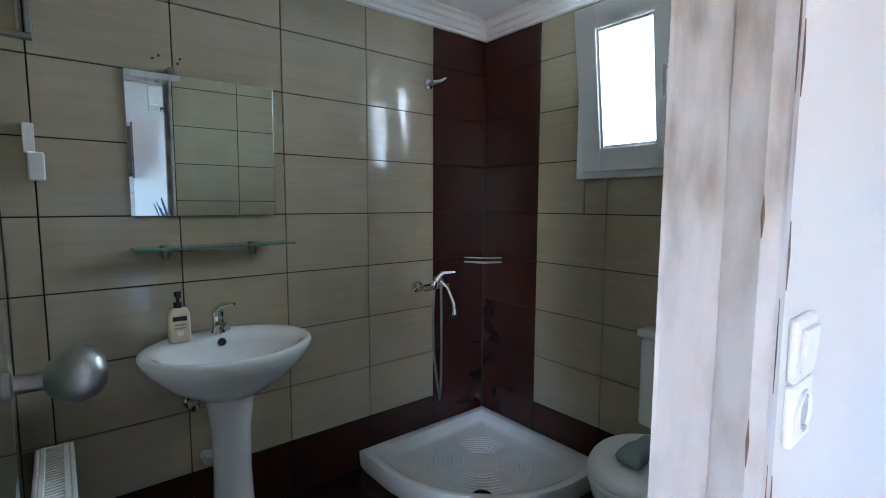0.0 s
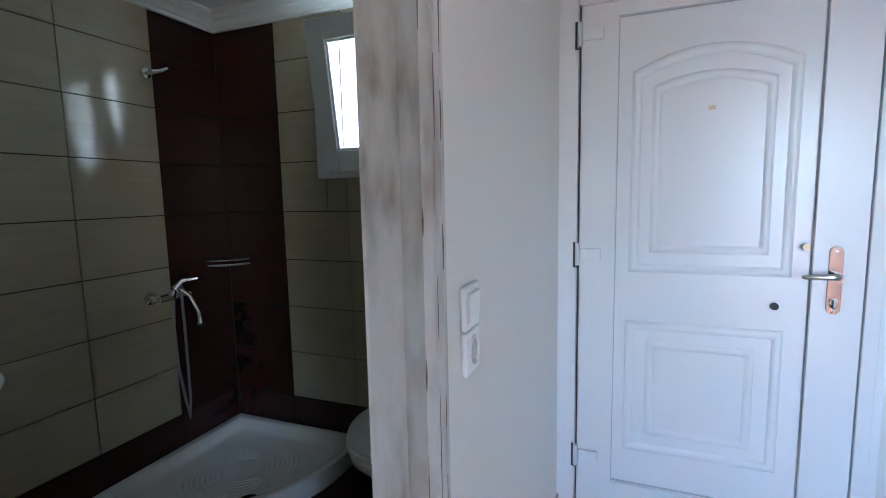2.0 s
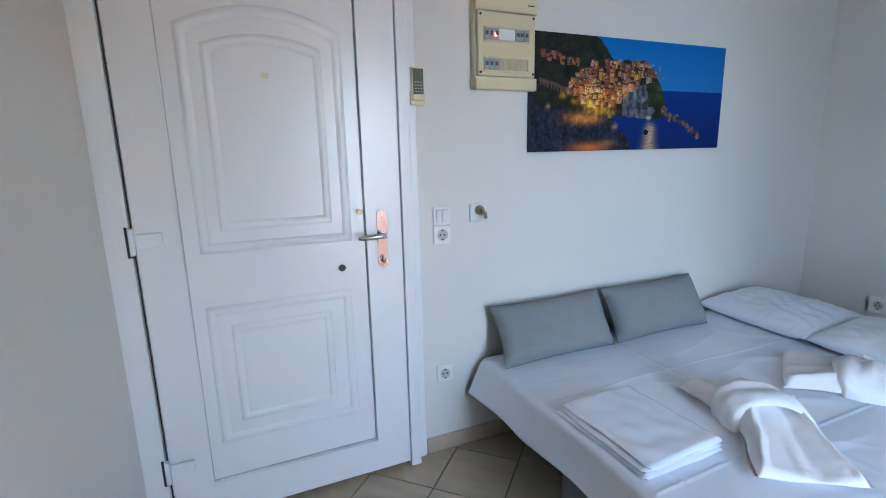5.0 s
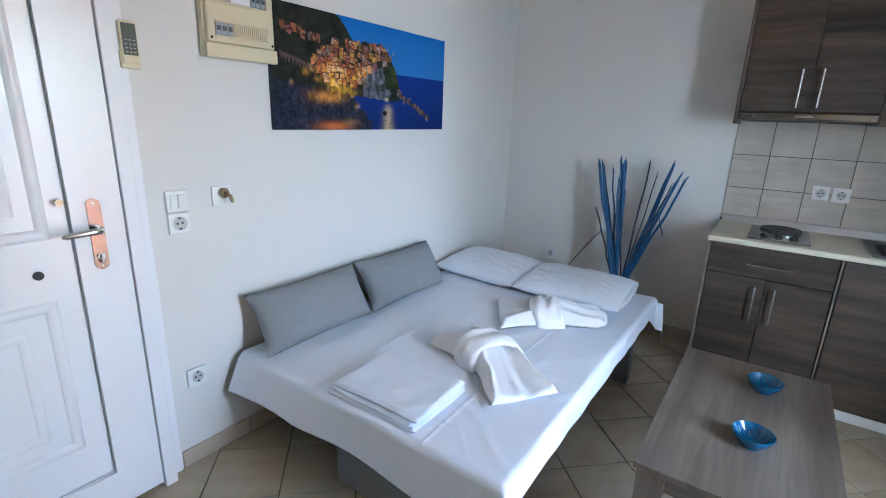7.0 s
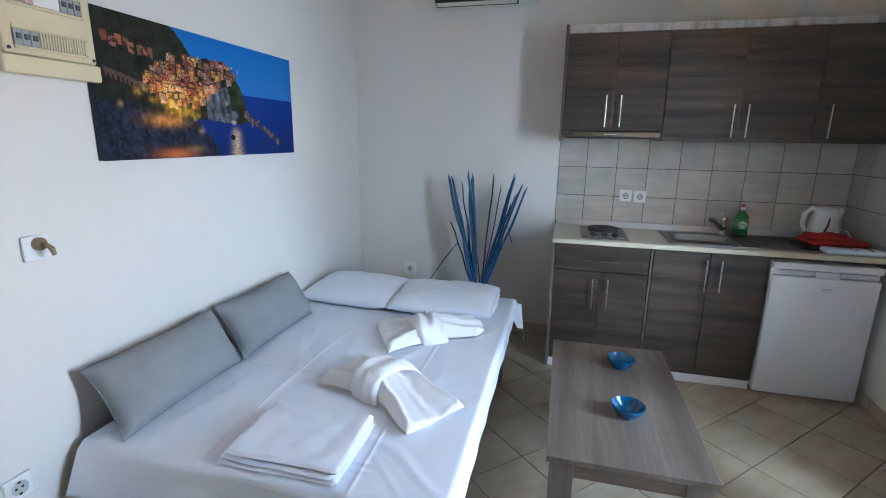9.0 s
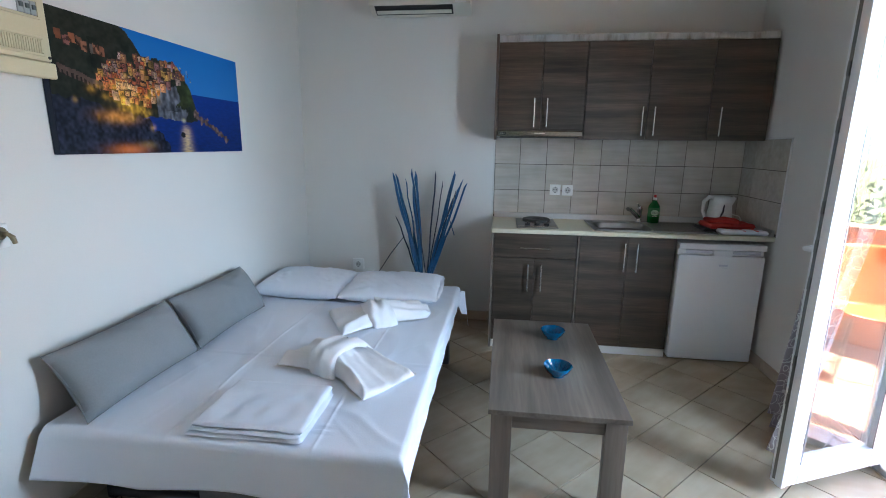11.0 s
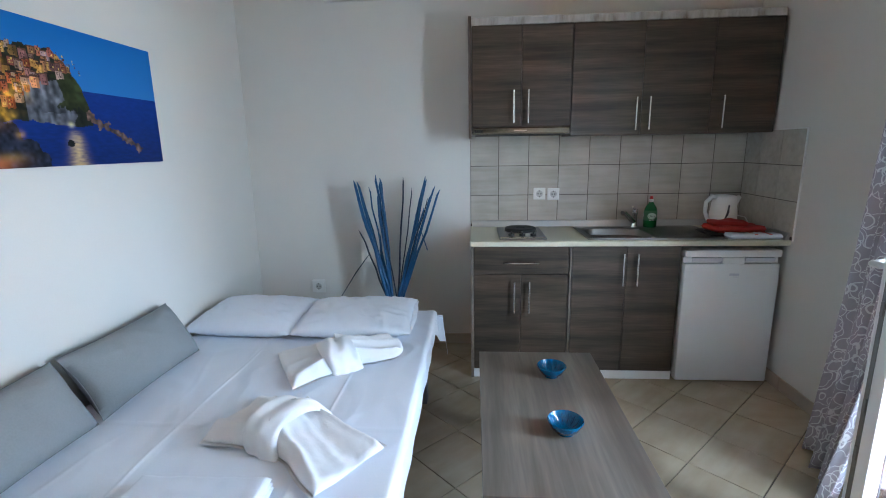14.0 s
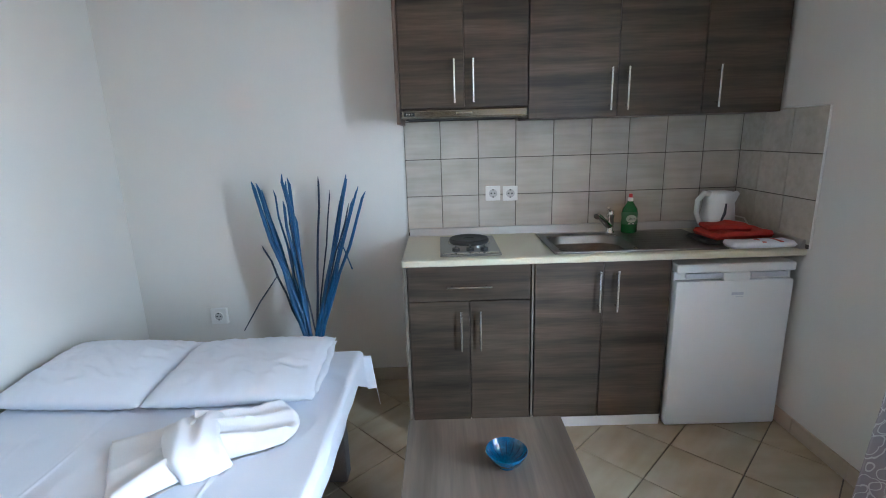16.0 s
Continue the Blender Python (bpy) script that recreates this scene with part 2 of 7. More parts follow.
M_TERRA = tile_mat("balcony_tile", (0.40, 0.24, 0.17), (0.52, 0.33, 0.24), 0, 0.5, 20, 0.1)


# ---- mesh helpers ----
def box(x0, x1, y0, y1, z0, z1, bevel=0.0, seg=2):
    bm = bmesh.new()
    bmesh.ops.create_cube(bm, size=1.0, matrix=Matrix.LocRotScale(((x0 + x1) / 2, (y0 + y1) / 2, (z0 + z1) / 2), None, (abs(x1 - x0), abs(y1 - y0), abs(z1 - z0))))
    if bevel:
        bmesh.ops.bevel(bm, geom=bm.edges[:], offset=bevel, segments=seg, affect="EDGES", profile=0.5)
    return bm


def join(*bms):
    out = bms[0]
    for b in bms[1:]:
        me = bpy.data.meshes.new("tmp")
        b.to_mesh(me)
        out.from_mesh(me)
        bpy.data.meshes.remove(me)
        b.free()
    return out


def move(bm, m):
    bmesh.ops.transform(bm, matrix=m, verts=bm.verts)
    return bm


def tube(points, radius, seg=10, closed=False):
    """A round bar along points; radius may be a list."""
    pts = [Vector(p) for p in points]
    rr = radius if isinstance(radius, (list, tuple)) else [radius] * len(pts)
    bm = bmesh.new()
    rings, side = [], None
    for i, p in enumerate(pts):
        a, b = pts[max(0, i - 1)], pts[min(len(pts) - 1, i + 1)]
        d = (b - a).normalized()
        if side is None:
            side = d.cross(Vector((0, 0, 1)))
            if side.length < 1e-3:
                side = d.cross(Vector((1, 0, 0)))
        side = (side - d * side.dot(d)).normalized()
        up = d.cross(side)
        rings.append([bm.verts.new(p + (side * math.cos(2 * math.pi * k / seg) + up * math.sin(2 * math.pi * k / seg)) * rr[i]) for k in range(seg)])
    for a, b in zip(rings, rings[1:]):
        for k in range(seg):
            bm.faces.new((a[k], a[(k + 1) % seg], b[(k + 1) % seg], b[k]))
    bm.faces.new(rings[0][::-1]), bm.faces.new(rings[-1])
    bmesh.ops.recalc_face_normals(bm, faces=bm.faces)
    return bm


def lathe(profile, seg=32, at=(0, 0, 0), sx=1.0, sy=1.0):
    """Turn (radius, z) pairs round the upright axis."""
    bm = bmesh.new()
    rings = []
    for r, z in profile:
        if r < 1e-5:
            rings.append([bm.verts.new((at[0], at[1], at[2] + z))])
        else:
            rings.append([bm.verts.new((at[0] + sx * r * math.cos(2 * math.pi * k / seg), at[1] + sy * r * math.sin(2 * math.pi * k / seg), at[2] + z)) for k in range(seg)])
    for a, b in zip(rings, rings[1:]):
        for k in range(seg):
            p, q = a[k % len(a)], a[(k + 1) % len(a)]
            s, t = b[(k + 1) % len(b)], b[k % len(b)]
            vs = []
            for v in (p, q, s, t):
                if v not in vs:
                    vs.append(v)
            if len(vs) > 2:
                bm.faces.new(vs)
    bmesh.ops.recalc_face_normals(bm, faces=bm.faces)
    return bm


def prism(outline, a, b, axis):
    """Extrude a closed outline of pairs from a to b along an axis (0 x, 1 y, 2 z)."""
    def place(p, h):
        v = list(p)
        v.insert(axis, h)
        return v
    bm = bmesh.new()
    lo, hi = [bm.verts.new(place(p, a)) for p in outline], [bm.verts.new(place(p, b)) for p in outline]
    n = len(outline)
    for i in range(n):
        bm.faces.new((lo[i], lo[(i + 1) % n], hi[(i + 1) % n], hi[i]))
    bm.faces.new(lo[::-1]), bm.faces.new(hi)
    bmesh.ops.recalc_face_normals(bm, faces=bm.faces)
    return bm


def grid(nu, nv, f):
    """A sheet of (nu x nv) quads; f(u, v) gives the place."""
    bm = bmesh.new()
    vs = [[bm.verts.new(f(i / nu, j / nv)) for j in range(nv + 1)] for i in range(nu + 1)]
    for i in range(nu):
        for j in range(nv):
            bm.faces.new((vs[i][j], vs[i + 1][j], vs[i + 1][j + 1], vs[i][j + 1]))
    return bm


def mesh_of(name, bm, mat, smooth=None):
    if smooth is not None:
        for f in bm.faces:
            f.smooth = True
        for e in bm.edges:
            if len(e.link_faces) == 2 and e.calc_face_angle(0) > radians(smooth):
                e.smooth = False
    me = bpy.data.meshes.new(name)
    bm.to_mesh(me)
    bm.free()
    me.materials.append(mat)
    return me


def solid(name, bm, mat, label="", category="", group="", kind="", smooth=None):
    """One top-level mesh."""
    return tagged(new(name, mesh_of(name, bm, mat, smooth)), label, category, group, kind)


def thing(name, at, label, category, group="", kind=""):
    """An empty at the thing's base, to hold its parts."""
    ob = new(name)
    ob.location = at
    ob.empty_display_size = 0.05
    return tagged(ob, label, category, group, kind)


def part(name, bm, mat, parent, label="", smooth=None):
    ob = new(name, mesh_of(name, bm, mat, smooth))
    ob.parent = parent
    if parent.data is None:
        ob.matrix_parent_inverse = Matrix.Translation(-Vector(parent.location))
    if label:
        ob["label"] = label
    return ob


def piece(name, me, at, parent, rz=0.0):
    """A tile or other piece that shares its mesh with others alike."""
    ob = new(name, me)
    ob.parent = parent
    if parent.data is None:
        ob.matrix_parent_inverse = Matrix.Translation(-Vector(parent.location))
    ob.location, ob.rotation_euler = at, (0, 0, rz)
    return ob


def tile_mesh(name, sx, sy, sz, mat, bevel=0.0015):
    return mesh_of(name, box(-sx / 2, sx / 2, -sy / 2, sy / 2, -sz / 2, sz / 2, bevel, 1), mat)


# ---- the large structure ----
floor = solid("floor", box(WEST - 0.02, EAST + 0.02, SOUTH - 0.02, NICHE + 0.1, -0.12, -0.008), M_GROUT, "beige ceramic tiles laid diagonally with dark joints", "floor", kind="structure")
ceiling = solid("ceiling", box(WEST - 0.25, EAST + 0.25, SOUTH - 0.25, 2.5, CEIL, CEIL + 0.2), M_CREAMCEIL, "plain plaster ceiling, its cream added to warm the bounced light", "ceiling", kind="structure")
# east outer wall, with the entrance and the bathroom window cut through
ED0, ED1, EDT = -0.56, 0.45, 2.2
BW0, BW1, BWZ0, BWZ1 = 1.14, 1.61, 1.53, 2.2
east = join(
    box(EAST, EAST + 0.22, SOUTH - 0.25, ED0, -0.12, CEIL), box(EAST, EAST + 0.22, ED1, NICHE, -0.12, CEIL),
    box(EAST, EAST + 0.22, ED0, ED1, EDT, CEIL))
solid("wall_east", east, M_WALL, "white painted plaster wall", "wall", kind="structure")
solid("wall_south", box(WEST - 0.25, EAST, SOUTH - 0.25, SOUTH, -0.12, CEIL), M_WALL, "white painted plaster wall", "wall", kind="structure")
west = join(
    box(WEST - 0.22, WEST, SOUTH, DOOR_Y0, -0.12, CEIL), box(WEST - 0.22, WEST, DOOR_Y1, NICHE, -0.12, CEIL),
    box(WEST - 0.22, WEST, DOOR_Y0, DOOR_Y1, DOOR_TOP, CEIL))
solid("wall_west", west, M_WALL, "white painted plaster wall with balcony opening", "wall", kind="structure")
PD0, PD1, PDT = 0.19, 0.745, 2.12          # bathroom doorway in the partition
north = join(
    box(WEST - 0.22, PD0, NICHE, NICHE + 0.045, -0.12, CEIL), box(PD1, EAST + 0.22, NICHE, NICHE + 0.045, -0.12, CEIL),
    box(PD0, PD1, NICHE, NICHE + 0.045, PDT, CEIL))
solid("wall_north", north, M_WALL, "white painted partition wall with bathroom doorway", "wall", kind="structure")
# bathroom shell behind its tiles
bath_e = join(
    box(BATH_E + 0.01, EAST + 0.22, NICHE + 0.045, BW0, -0.12, CEIL), box(BATH_E + 0.01, EAST + 0.22, BW1, 2.5, -0.12, CEIL),
    box(BATH_E + 0.01, EAST + 0.22, BW0, BW1, -0.12, BWZ0), box(BATH_E + 0.01, EAST + 0.22, BW0, BW1, BWZ1, CEIL))
wall_be = solid("wall_bathroom_east", bath_e, M_BGROUT, "bathroom wall of beige glazed tiles with window", "wall", kind="structure")
wall_bn = solid("wall_bathroom_north", box(BATH_W - 0.1, BATH_E + 0.01, BATH_N + 0.01, 2.5, -0.12, CEIL), M_BGROUT, "bathroom wall of beige glazed tiles", "wall", kind="structure")
wall_bw = solid("wall_bathroom_west", box(BATH_W - 0.15, BATH_W - 0.008, NICHE + 0.045, BATH_N + 0.01, -0.12, CEIL), M_BGROUT, "bathroom wall of beige glazed tiles", "wall", kind="structure")
wall_bs = solid("wall_bathroom_south", join(box(BATH_W, PD0 - 0.02, BATH_S - 0.009, BATH_S, 0.0, BATH_CEIL), box(PD1 + 0.022, BATH_E, BATH_S - 0.009, BATH_S, 0.0, BATH_CEIL)), M_BGROUT, "bathroom wall of beige glazed tiles", "wall", kind="structure")
floor_b = solid("floor_bathroom", box(BATH_W, BATH_E + 0.01, NICHE + 0.1, BATH_N + 0.01, -0.1, BATH_FLOOR - 0.008), M_BGROUT, "dark brown glazed floor tiles", "floor", kind="structure")
solid("ceiling_bathroom", box(BATH_W, BATH_E + 0.01, NICHE + 0.045, BATH_N + 0.01, BATH_CEIL, BATH_CEIL + 0.1), M_CEIL, "plain white bathroom ceiling", "ceiling", kind="structure")


def cornice(name, outline, a, b, axis):
    return solid(name, prism(outline, a, b, axis), M_CEIL, "white moulded plaster cornice", "cornice", kind="structure")


CZ = BATH_CEIL
STEPS = [(0, 0), (0.085, 0), (0.085, -0.012), (0.07, -0.02), (0.06, -0.038), (0.045, -0.045), (0.03, -0.065), (0.02, -0.07), (0.018, -0.083), (0, -0.085)]
cornice("trim_bathroom_north", [(BATH_N - d, CZ + h) for d, h in STEPS], BATH_W, BATH_E, 0)
cornice("trim_bathroom_east", [(BATH_E - d, CZ + h) for d, h in STEPS], BATH_S, BATH_N - 0.002, 1)

# lining and architrave of the bathroom doorway
LY0, LY1 = 0.447, 0.535
frame_b = thing("door_frame", (0.46, 0.5, 0), "distressed white-painted wooden door frame of the bathroom", "door frame", kind="structure")
part("lining", join(prism([(0.737, LY0 + 0.02), (0.737, LY0 + 0.012), (0.760, LY0 + 0.012), (0.760, LY1), (0.716, LY1), (0.718, LY1 - 0.004)], 0, PDT - 0.02, 2)), M_DISTRESS, frame_b)
part("lining", box(PD0 - 0.02, PD0 + 0.015, LY0 + 0.012, LY1, 0, PDT - 0.02, 0.003), M_DISTRESS, frame_b)
part("lining", box(PD0 - 0.02, 0.76, LY0 + 0.012, LY1, PDT - 0.02, PDT + 0.01, 0.003), M_DISTRESS, frame_b)
# moulded architrave: a stepped section
ARCH = [(0.730, 0.0), (0.730, 0.030), (0.736, 0.042), (0.744, 0.043), (0.750, 0.036), (0.757, 0.034), (0.764, 0.038), (0.778, 0.038), (0.784, 0.032), (0.794, 0.030), (0.806, 0.028), (0.812, 0.022), (0.836, 0.020), (0.841, 0.0)]
part("architrave", prism([(x, NICHE - d) for x, d in ARCH], 0, PDT + 0.06, 2), M_DISTRESS, frame_b)
part("architrave", prism([(0.935 - x, NICHE - d) for x, d in ARCH], 0, PDT + 0.06, 2), M_DISTRESS, frame_b)
part("architrave", prism([(NICHE - d, PDT - 0.745 + x) for x, d in ARCH], PD0 + 0.0, PD1, 0), M_DISTRESS, frame_b)
part("bead", box(0.748, 0.766, BATH_S + 0.001, BATH_S + 0.012, BATH_FLOOR, PDT + 0.06, 0.003), M_DISTRESS, frame_b)
part("architrave", box(BATH_W + 0.03, 0.82, BATH_S + 0.001, BATH_S + 0.02, PDT, PDT + 0.08, 0.004), M_DISTRESS, frame_b)

# worn brown arris between lining and architrave
M_WORN = material("bare_brown_wood", (0.17, 0.105, 0.065), 0.7, vary=0.4, grain=0.03, spots=25)
rnd_w = random.Random(11)
for ax, ay, rad in ((0.7305, 0.4548, 0.0013), (0.7440, NICHE - 0.0432, 0.0010), (0.7785, NICHE - 0.0382, 0.0014), (0.8125, NICHE - 0.0225, 0.0010)):
    za = 0.1
    while za < 2.05:
        zb = za + rnd_w.uniform(0.03, 0.22)
        part("worn_edge", tube([(ax, ay, za), (ax, ay, (za + zb) / 2), (ax, ay, zb)], [rad * 0.4, rad * rnd_w.uniform(0.7, 1.4), rad * 0.3], 6), M_WORN, frame_b, "bare brown worn edge")
        za = zb + rnd_w.uniform(0.02, 0.22)




# ---- entrance door ----
def ring(outer, inner, x_out, x_in):
    """A frame-shaped moulding between two outlines of (y, z) pairs: a ridge that rises to x_in."""
    bm = bmesh.new()
    n = len(outer)
    mid = [((a[0] + b[0]) / 2, (a[1] + b[1]) / 2) for a, b in zip(outer, inner)]
    q1 = [((3 * a[0] + b[0]) / 4, (3 * a[1] + b[1]) / 4) for a, b in zip(outer, inner)]
    q3 = [((a[0] + 3 * b[0]) / 4, (a[1] + 3 * b[1]) / 4) for a, b in zip(outer, inner)]
    rows = []
    for o, x in ((outer, x_out), (q1, x_in + 0.0015), (mid, x_in), (q3, x_in + 0.003), (inner, x_out)):
        rows.append([bm.verts.new((x, y, z)) for y, z in o])
    for a, b in zip(rows, rows[1:]):
        for k in range(n):
            bm.faces.new((a[k], a[(k + 1) % n], b[(k + 1) % n], b[k]))
    bmesh.ops.recalc_face_normals(bm, faces=bm.faces)
    return bm


def arch(y0, y1, z0, z1, rise, n=14):
    """Outline with a bowed top: corners at z1, crown at z1 + rise."""
    top = [(y0 + (y1 - y0) * i / n, z1 + rise * (1 - (2 * i / n - 1) ** 2)) for i in range(n + 1)]
    return [(y1, z0), (y0, z0)] + top


def entrance_door():
    d = thing("door_1", (2.22, -0.07, 0), "closed white panelled entrance door with brass handle", "door", kind="structure")
    f = 2.19
    fr = join(box(f, 2.32, 0.41, 0.489, 0.0, 2.2, 0.004), box(f, 2.32, -0.60, -0.553, 0.0, 2.2, 0.004), box(f, 2.32, -0.553, 0.41, 2.13, 2.2, 0.004))
    part("door_frame", fr, M_PVC, d)
    part("frame_cover", box(2.235, 2.249, -0.645, -0.602, 0.0, 2.24, 0.004), M_PVC, d)
    leaf = part("door_leaf", join(
        box(2.20, 2.26, 0.262, 0.400, 0.025, 2.128), box(2.20, 2.26, -0.549, -0.400, 0.025, 2.128),
        box(2.20, 2.26, -0.400, 0.262, 0.025, 0.172), box(2.20, 2.26, -0.400, 0.262, 2.076, 2.128)), M_PVC, d)
    part("gasket", join(box(2.2145, 2.2215, -0.3995, -0.3965, 0.1725, 2.0755), box(2.2145, 2.2215, 0.2585, 0.2615, 0.1725, 2.0755), box(2.2145, 2.2215, -0.396, 0.258, 0.1725, 0.1755), box(2.2145, 2.2215, -0.396, 0.258, 2.0725, 2.0755)), material("grey_gasket", (0.52, 0.52, 0.54), 0.6), leaf, "grey sealing gasket")
    part("panel", box(2.222, 2.252, -0.3985, 0.2605, 0.1735, 2.0745), M_PVC, leaf)
    part("moulding", ring(arch(-0.345, 0.21, 1.08, 1.865, 0.075), arch(-0.308, 0.173, 1.117, 1.831, 0.07), 2.2225, 2.2105), M_PVC, leaf, smooth=50)
    part("moulding", ring(arch(-0.27, 0.135, 1.16, 1.805, 0.04), arch(-0.238, 0.103, 1.193, 1.773, 0.038), 2.2225, 2.2125), M_PVC, leaf, smooth=50)
    part("moulding", ring(arch(-0.33, 0.217, 0.32, 0.88, 0.0, 2), arch(-0.293, 0.18, 0.357, 0.843, 0.0, 2), 2.2225, 2.2105), M_PVC, leaf, smooth=50)
    part("moulding", ring(arch(-0.243, 0.137, 0.397, 0.80, 0.0, 2), arch(-0.211, 0.105, 0.43, 0.767, 0.0, 2), 2.2225, 2.2125), M_PVC, leaf, smooth=50)
    for z in (2.02, 1.152, 0.276):
        part("hinge", join(tube([(2.183, 0.405, z - 0.045), (2.183, 0.405, z + 0.045)], 0.010, 12), box(2.186, 2.20, 0.315, 0.400, z - 0.024, z + 0.024, 0.004)), M_PVC, d, "white plastic hinge", smooth=40)
        # solid dark strips paint the shade in the gap round the hinge
        part("hinge_gap_shade", join(box(2.1875, 2.1895, 0.4155, 0.424, z - 0.05, z + 0.05), box(2.1875, 2.1895, 0.400, 0.424, z - 0.056, z - 0.0505)), M_IRON, d, "dark strips for the shade in the gap round the hinge")
    # solid dark strip laid over the joint as its shade
    part("leaf_gap_shade", box(2.1985, 2.2005, 0.4022, 0.4066, 0.026, 2.127), M_IRON, d, "dark strip for the shade in the gap beside the leaf")
    h = part("door_handle", prism([(-0.484 + 0.02 - 0.021 * math.cos(a), (1.18 if a < math.pi else 0.98) + 0.021 * math.sin(a)) for a in [math.pi * k / 8 for k in range(9)] + [math.pi + math.pi * k / 8 for k in range(9)]], 2.194, 2.2005, 0), M_BRASS, d, "rose brass handle plate")
    part("lever", tube([(2.195, -0.463, 1.10), (2.158, -0.463, 1.10), (2.148, -0.455, 1.10), (2.148, -0.44, 1.10), (2.150, -0.368, 1.096), (2.152, -0.355, 1.096)], [0.012, 0.012, 0.012, 0.0115, 0.0095, 0.006], 14), M_HANDLE, h, "steel lever", smooth=50)
    part("lock_cylinder", join(tube([(2.196, -0.463, 1.005), (2.188, -0.463, 1.005)], 0.012, 16), box(2.176, 2.189, -0.468, -0.458, 0.982, 1.012, 0.003)), M_STEEL, h, smooth=40)
    for z in (1.185, 0.972):
        part("screw", tube([(2.1945, -0.463, z), (2.1925, -0.463, z)], 0.004, 10), M_STEEL, h)
    part("door_viewer", tube([(2.2005, -0.376, 1.197), (2.192, -0.376, 1.197)], 0.0115, 16), M_OLDBRASS, d, smooth=40)
    part("lock_cap", tube([(2.223, -0.296, 0.972), (2.214, -0.296, 0.972)], 0.014, 16), M_IRON, d, smooth=40)
    part("sticker", box(2.2205, 2.2218, -0.079, -0.055, 1.700, 1.716), M_CREAM, d)

    # unseen black board added to stop daylight leaking in round the leaf
    part("light_stop", box(2.33, 2.36, -0.62, 0.484, -0.1, 2.21), M_BLACK, d)


entrance_door()


def socket(at, rz, switch=False, name=None, rockers=2, label="", group="", half=0.041, deep=0.011, shuttered=False):
    """A flush plate, built facing -y and turned; flat discs coloured as a shaded well with pin holes, or rockers."""
    t = thing(name or ("light_switch" if switch else "wall_socket"), at, label or ("white plastic double light switch on the wall" if switch else "white plastic wall socket set in the wall"), "light switch" if switch else "socket", group)
    m = Matrix.Translation(at) @ Matrix.Rotation(rz, 4, "Z")
    if deep > 0.011:
        part("back_box", move(box(-half, half, -(deep - 0.011), 0.0, -half, half, 0.004), m), M_PLASTIC, t)
        m = m @ Matrix.Translation((0, -(deep - 0.0112), 0))
    part("plate", move(box(-half, half, -0.011, 0.0, -half, half, 0.004), m), M_PLASTIC, t)
    if switch:
        w = 0.056 / rockers
        for i in range(rockers):
            x = -0.028 + w * i
            part("rocker", move(move(box(x + 0.0008, x + w - 0.0008, -0.0165, -0.009, -0.028, 0.028, 0.002), Matrix.Rotation(radians(3), 4, "X")), m), M_PLASTIC, t)
    else:
        rim = [(0.0290, 0.0), (0.0285, 0.004), (0.0255, 0.0045), (0.0235, 0.0008)]
        turn = m @ Matrix.Translation((0, -0.0108, 0)) @ Matrix.Rotation(radians(90), 4, "X")
        part("rim", move(lathe(rim, 24), turn), M_PLASTIC, t, smooth=30)
        # flat discs: grey and black put the shade of the recess into the colour
        part("well", move(lathe([(0.0238, 0.0006), (0.0, 0.0006)], 24), turn), M_WELL_SHADE, t)
        for x in (-0.0095, 0.0095):
            part("pin_hole", move(lathe([(0.0044, 0.0), (0.0044, 0.0014), (0.0, 0.0014)], 10), turn @ Matrix.Translation((x, 0, 0))), M_WELL_SHADE if shuttered else M_BLACK, t)
        for z in (-0.0205, 0.0205):
            part("earth_clip", move(box(-0.004, 0.004, -0.0160, -0.010, z - 0.003, z + 0.003, 0.001), m), M_WELL_SHADE if shuttered else M_IRON, t)
    return t


FACE_W, FACE_N, FACE_S = -math.pi / 2, math.pi, 0.0
socket((EAST, -0.752, 1.150), FACE_W, True)
socket((EAST, -0.752, 1.064), FACE_W)
socket((EAST, -0.75, 0.40), FACE_W)
socket((0.99, NICHE, 1.205), FACE_S, True, rockers=1, label="white plastic single light switch on the wall")
socket((0.99, NICHE, 1.121), FACE_S, label="white plastic shuttered socket under the light switch", shuttered=True)
socket((1.80, SOUTH, 0.452), FACE_N, label="white plastic surface-mounted socket on the wall", half=0.048, deep=0.024)


def key_switch():
    t = thing("key_switch", (EAST, -0.932, 1.152), "white wall plate with a round brass lock and keys", "key switch")
    m = Matrix.Translation((EAST, -0.932, 1.152)) @ Matrix.Rotation(FACE_W, 4, "Z")
    part("plate", move(box(-0.041, 0.041, -0.012, 0, -0.041, 0.041, 0.004), m), M_PLASTIC, t)
    part("lock", move(lathe([(0.021, 0), (0.021, 0.014), (0.017, 0.018), (0, 0.018)], 20), m @ Matrix.Translation((0.004, -0.012, 0.012)) @ Matrix.Rotation(radians(90), 4, "X")), M_OLDBRASS, t, smooth=40)
    part("key", move(join(box(-0.003, 0.003, -0.052, -0.028, 0.004, 0.020, 0.001), tube([(0, -0.05, 0.012), (0.004, -0.062, 0.0), (0.01, -0.062, -0.022)], [0.006, 0.009, 0.007], 10)), m @ Matrix.Translation((0.004, 0, 0))), M_OLDBRASS, t, "dull brass keys", smooth=40)


key_switch()


M_KEY = material("worn_grey_key", (0.42, 0.41, 0.34), 0.5)


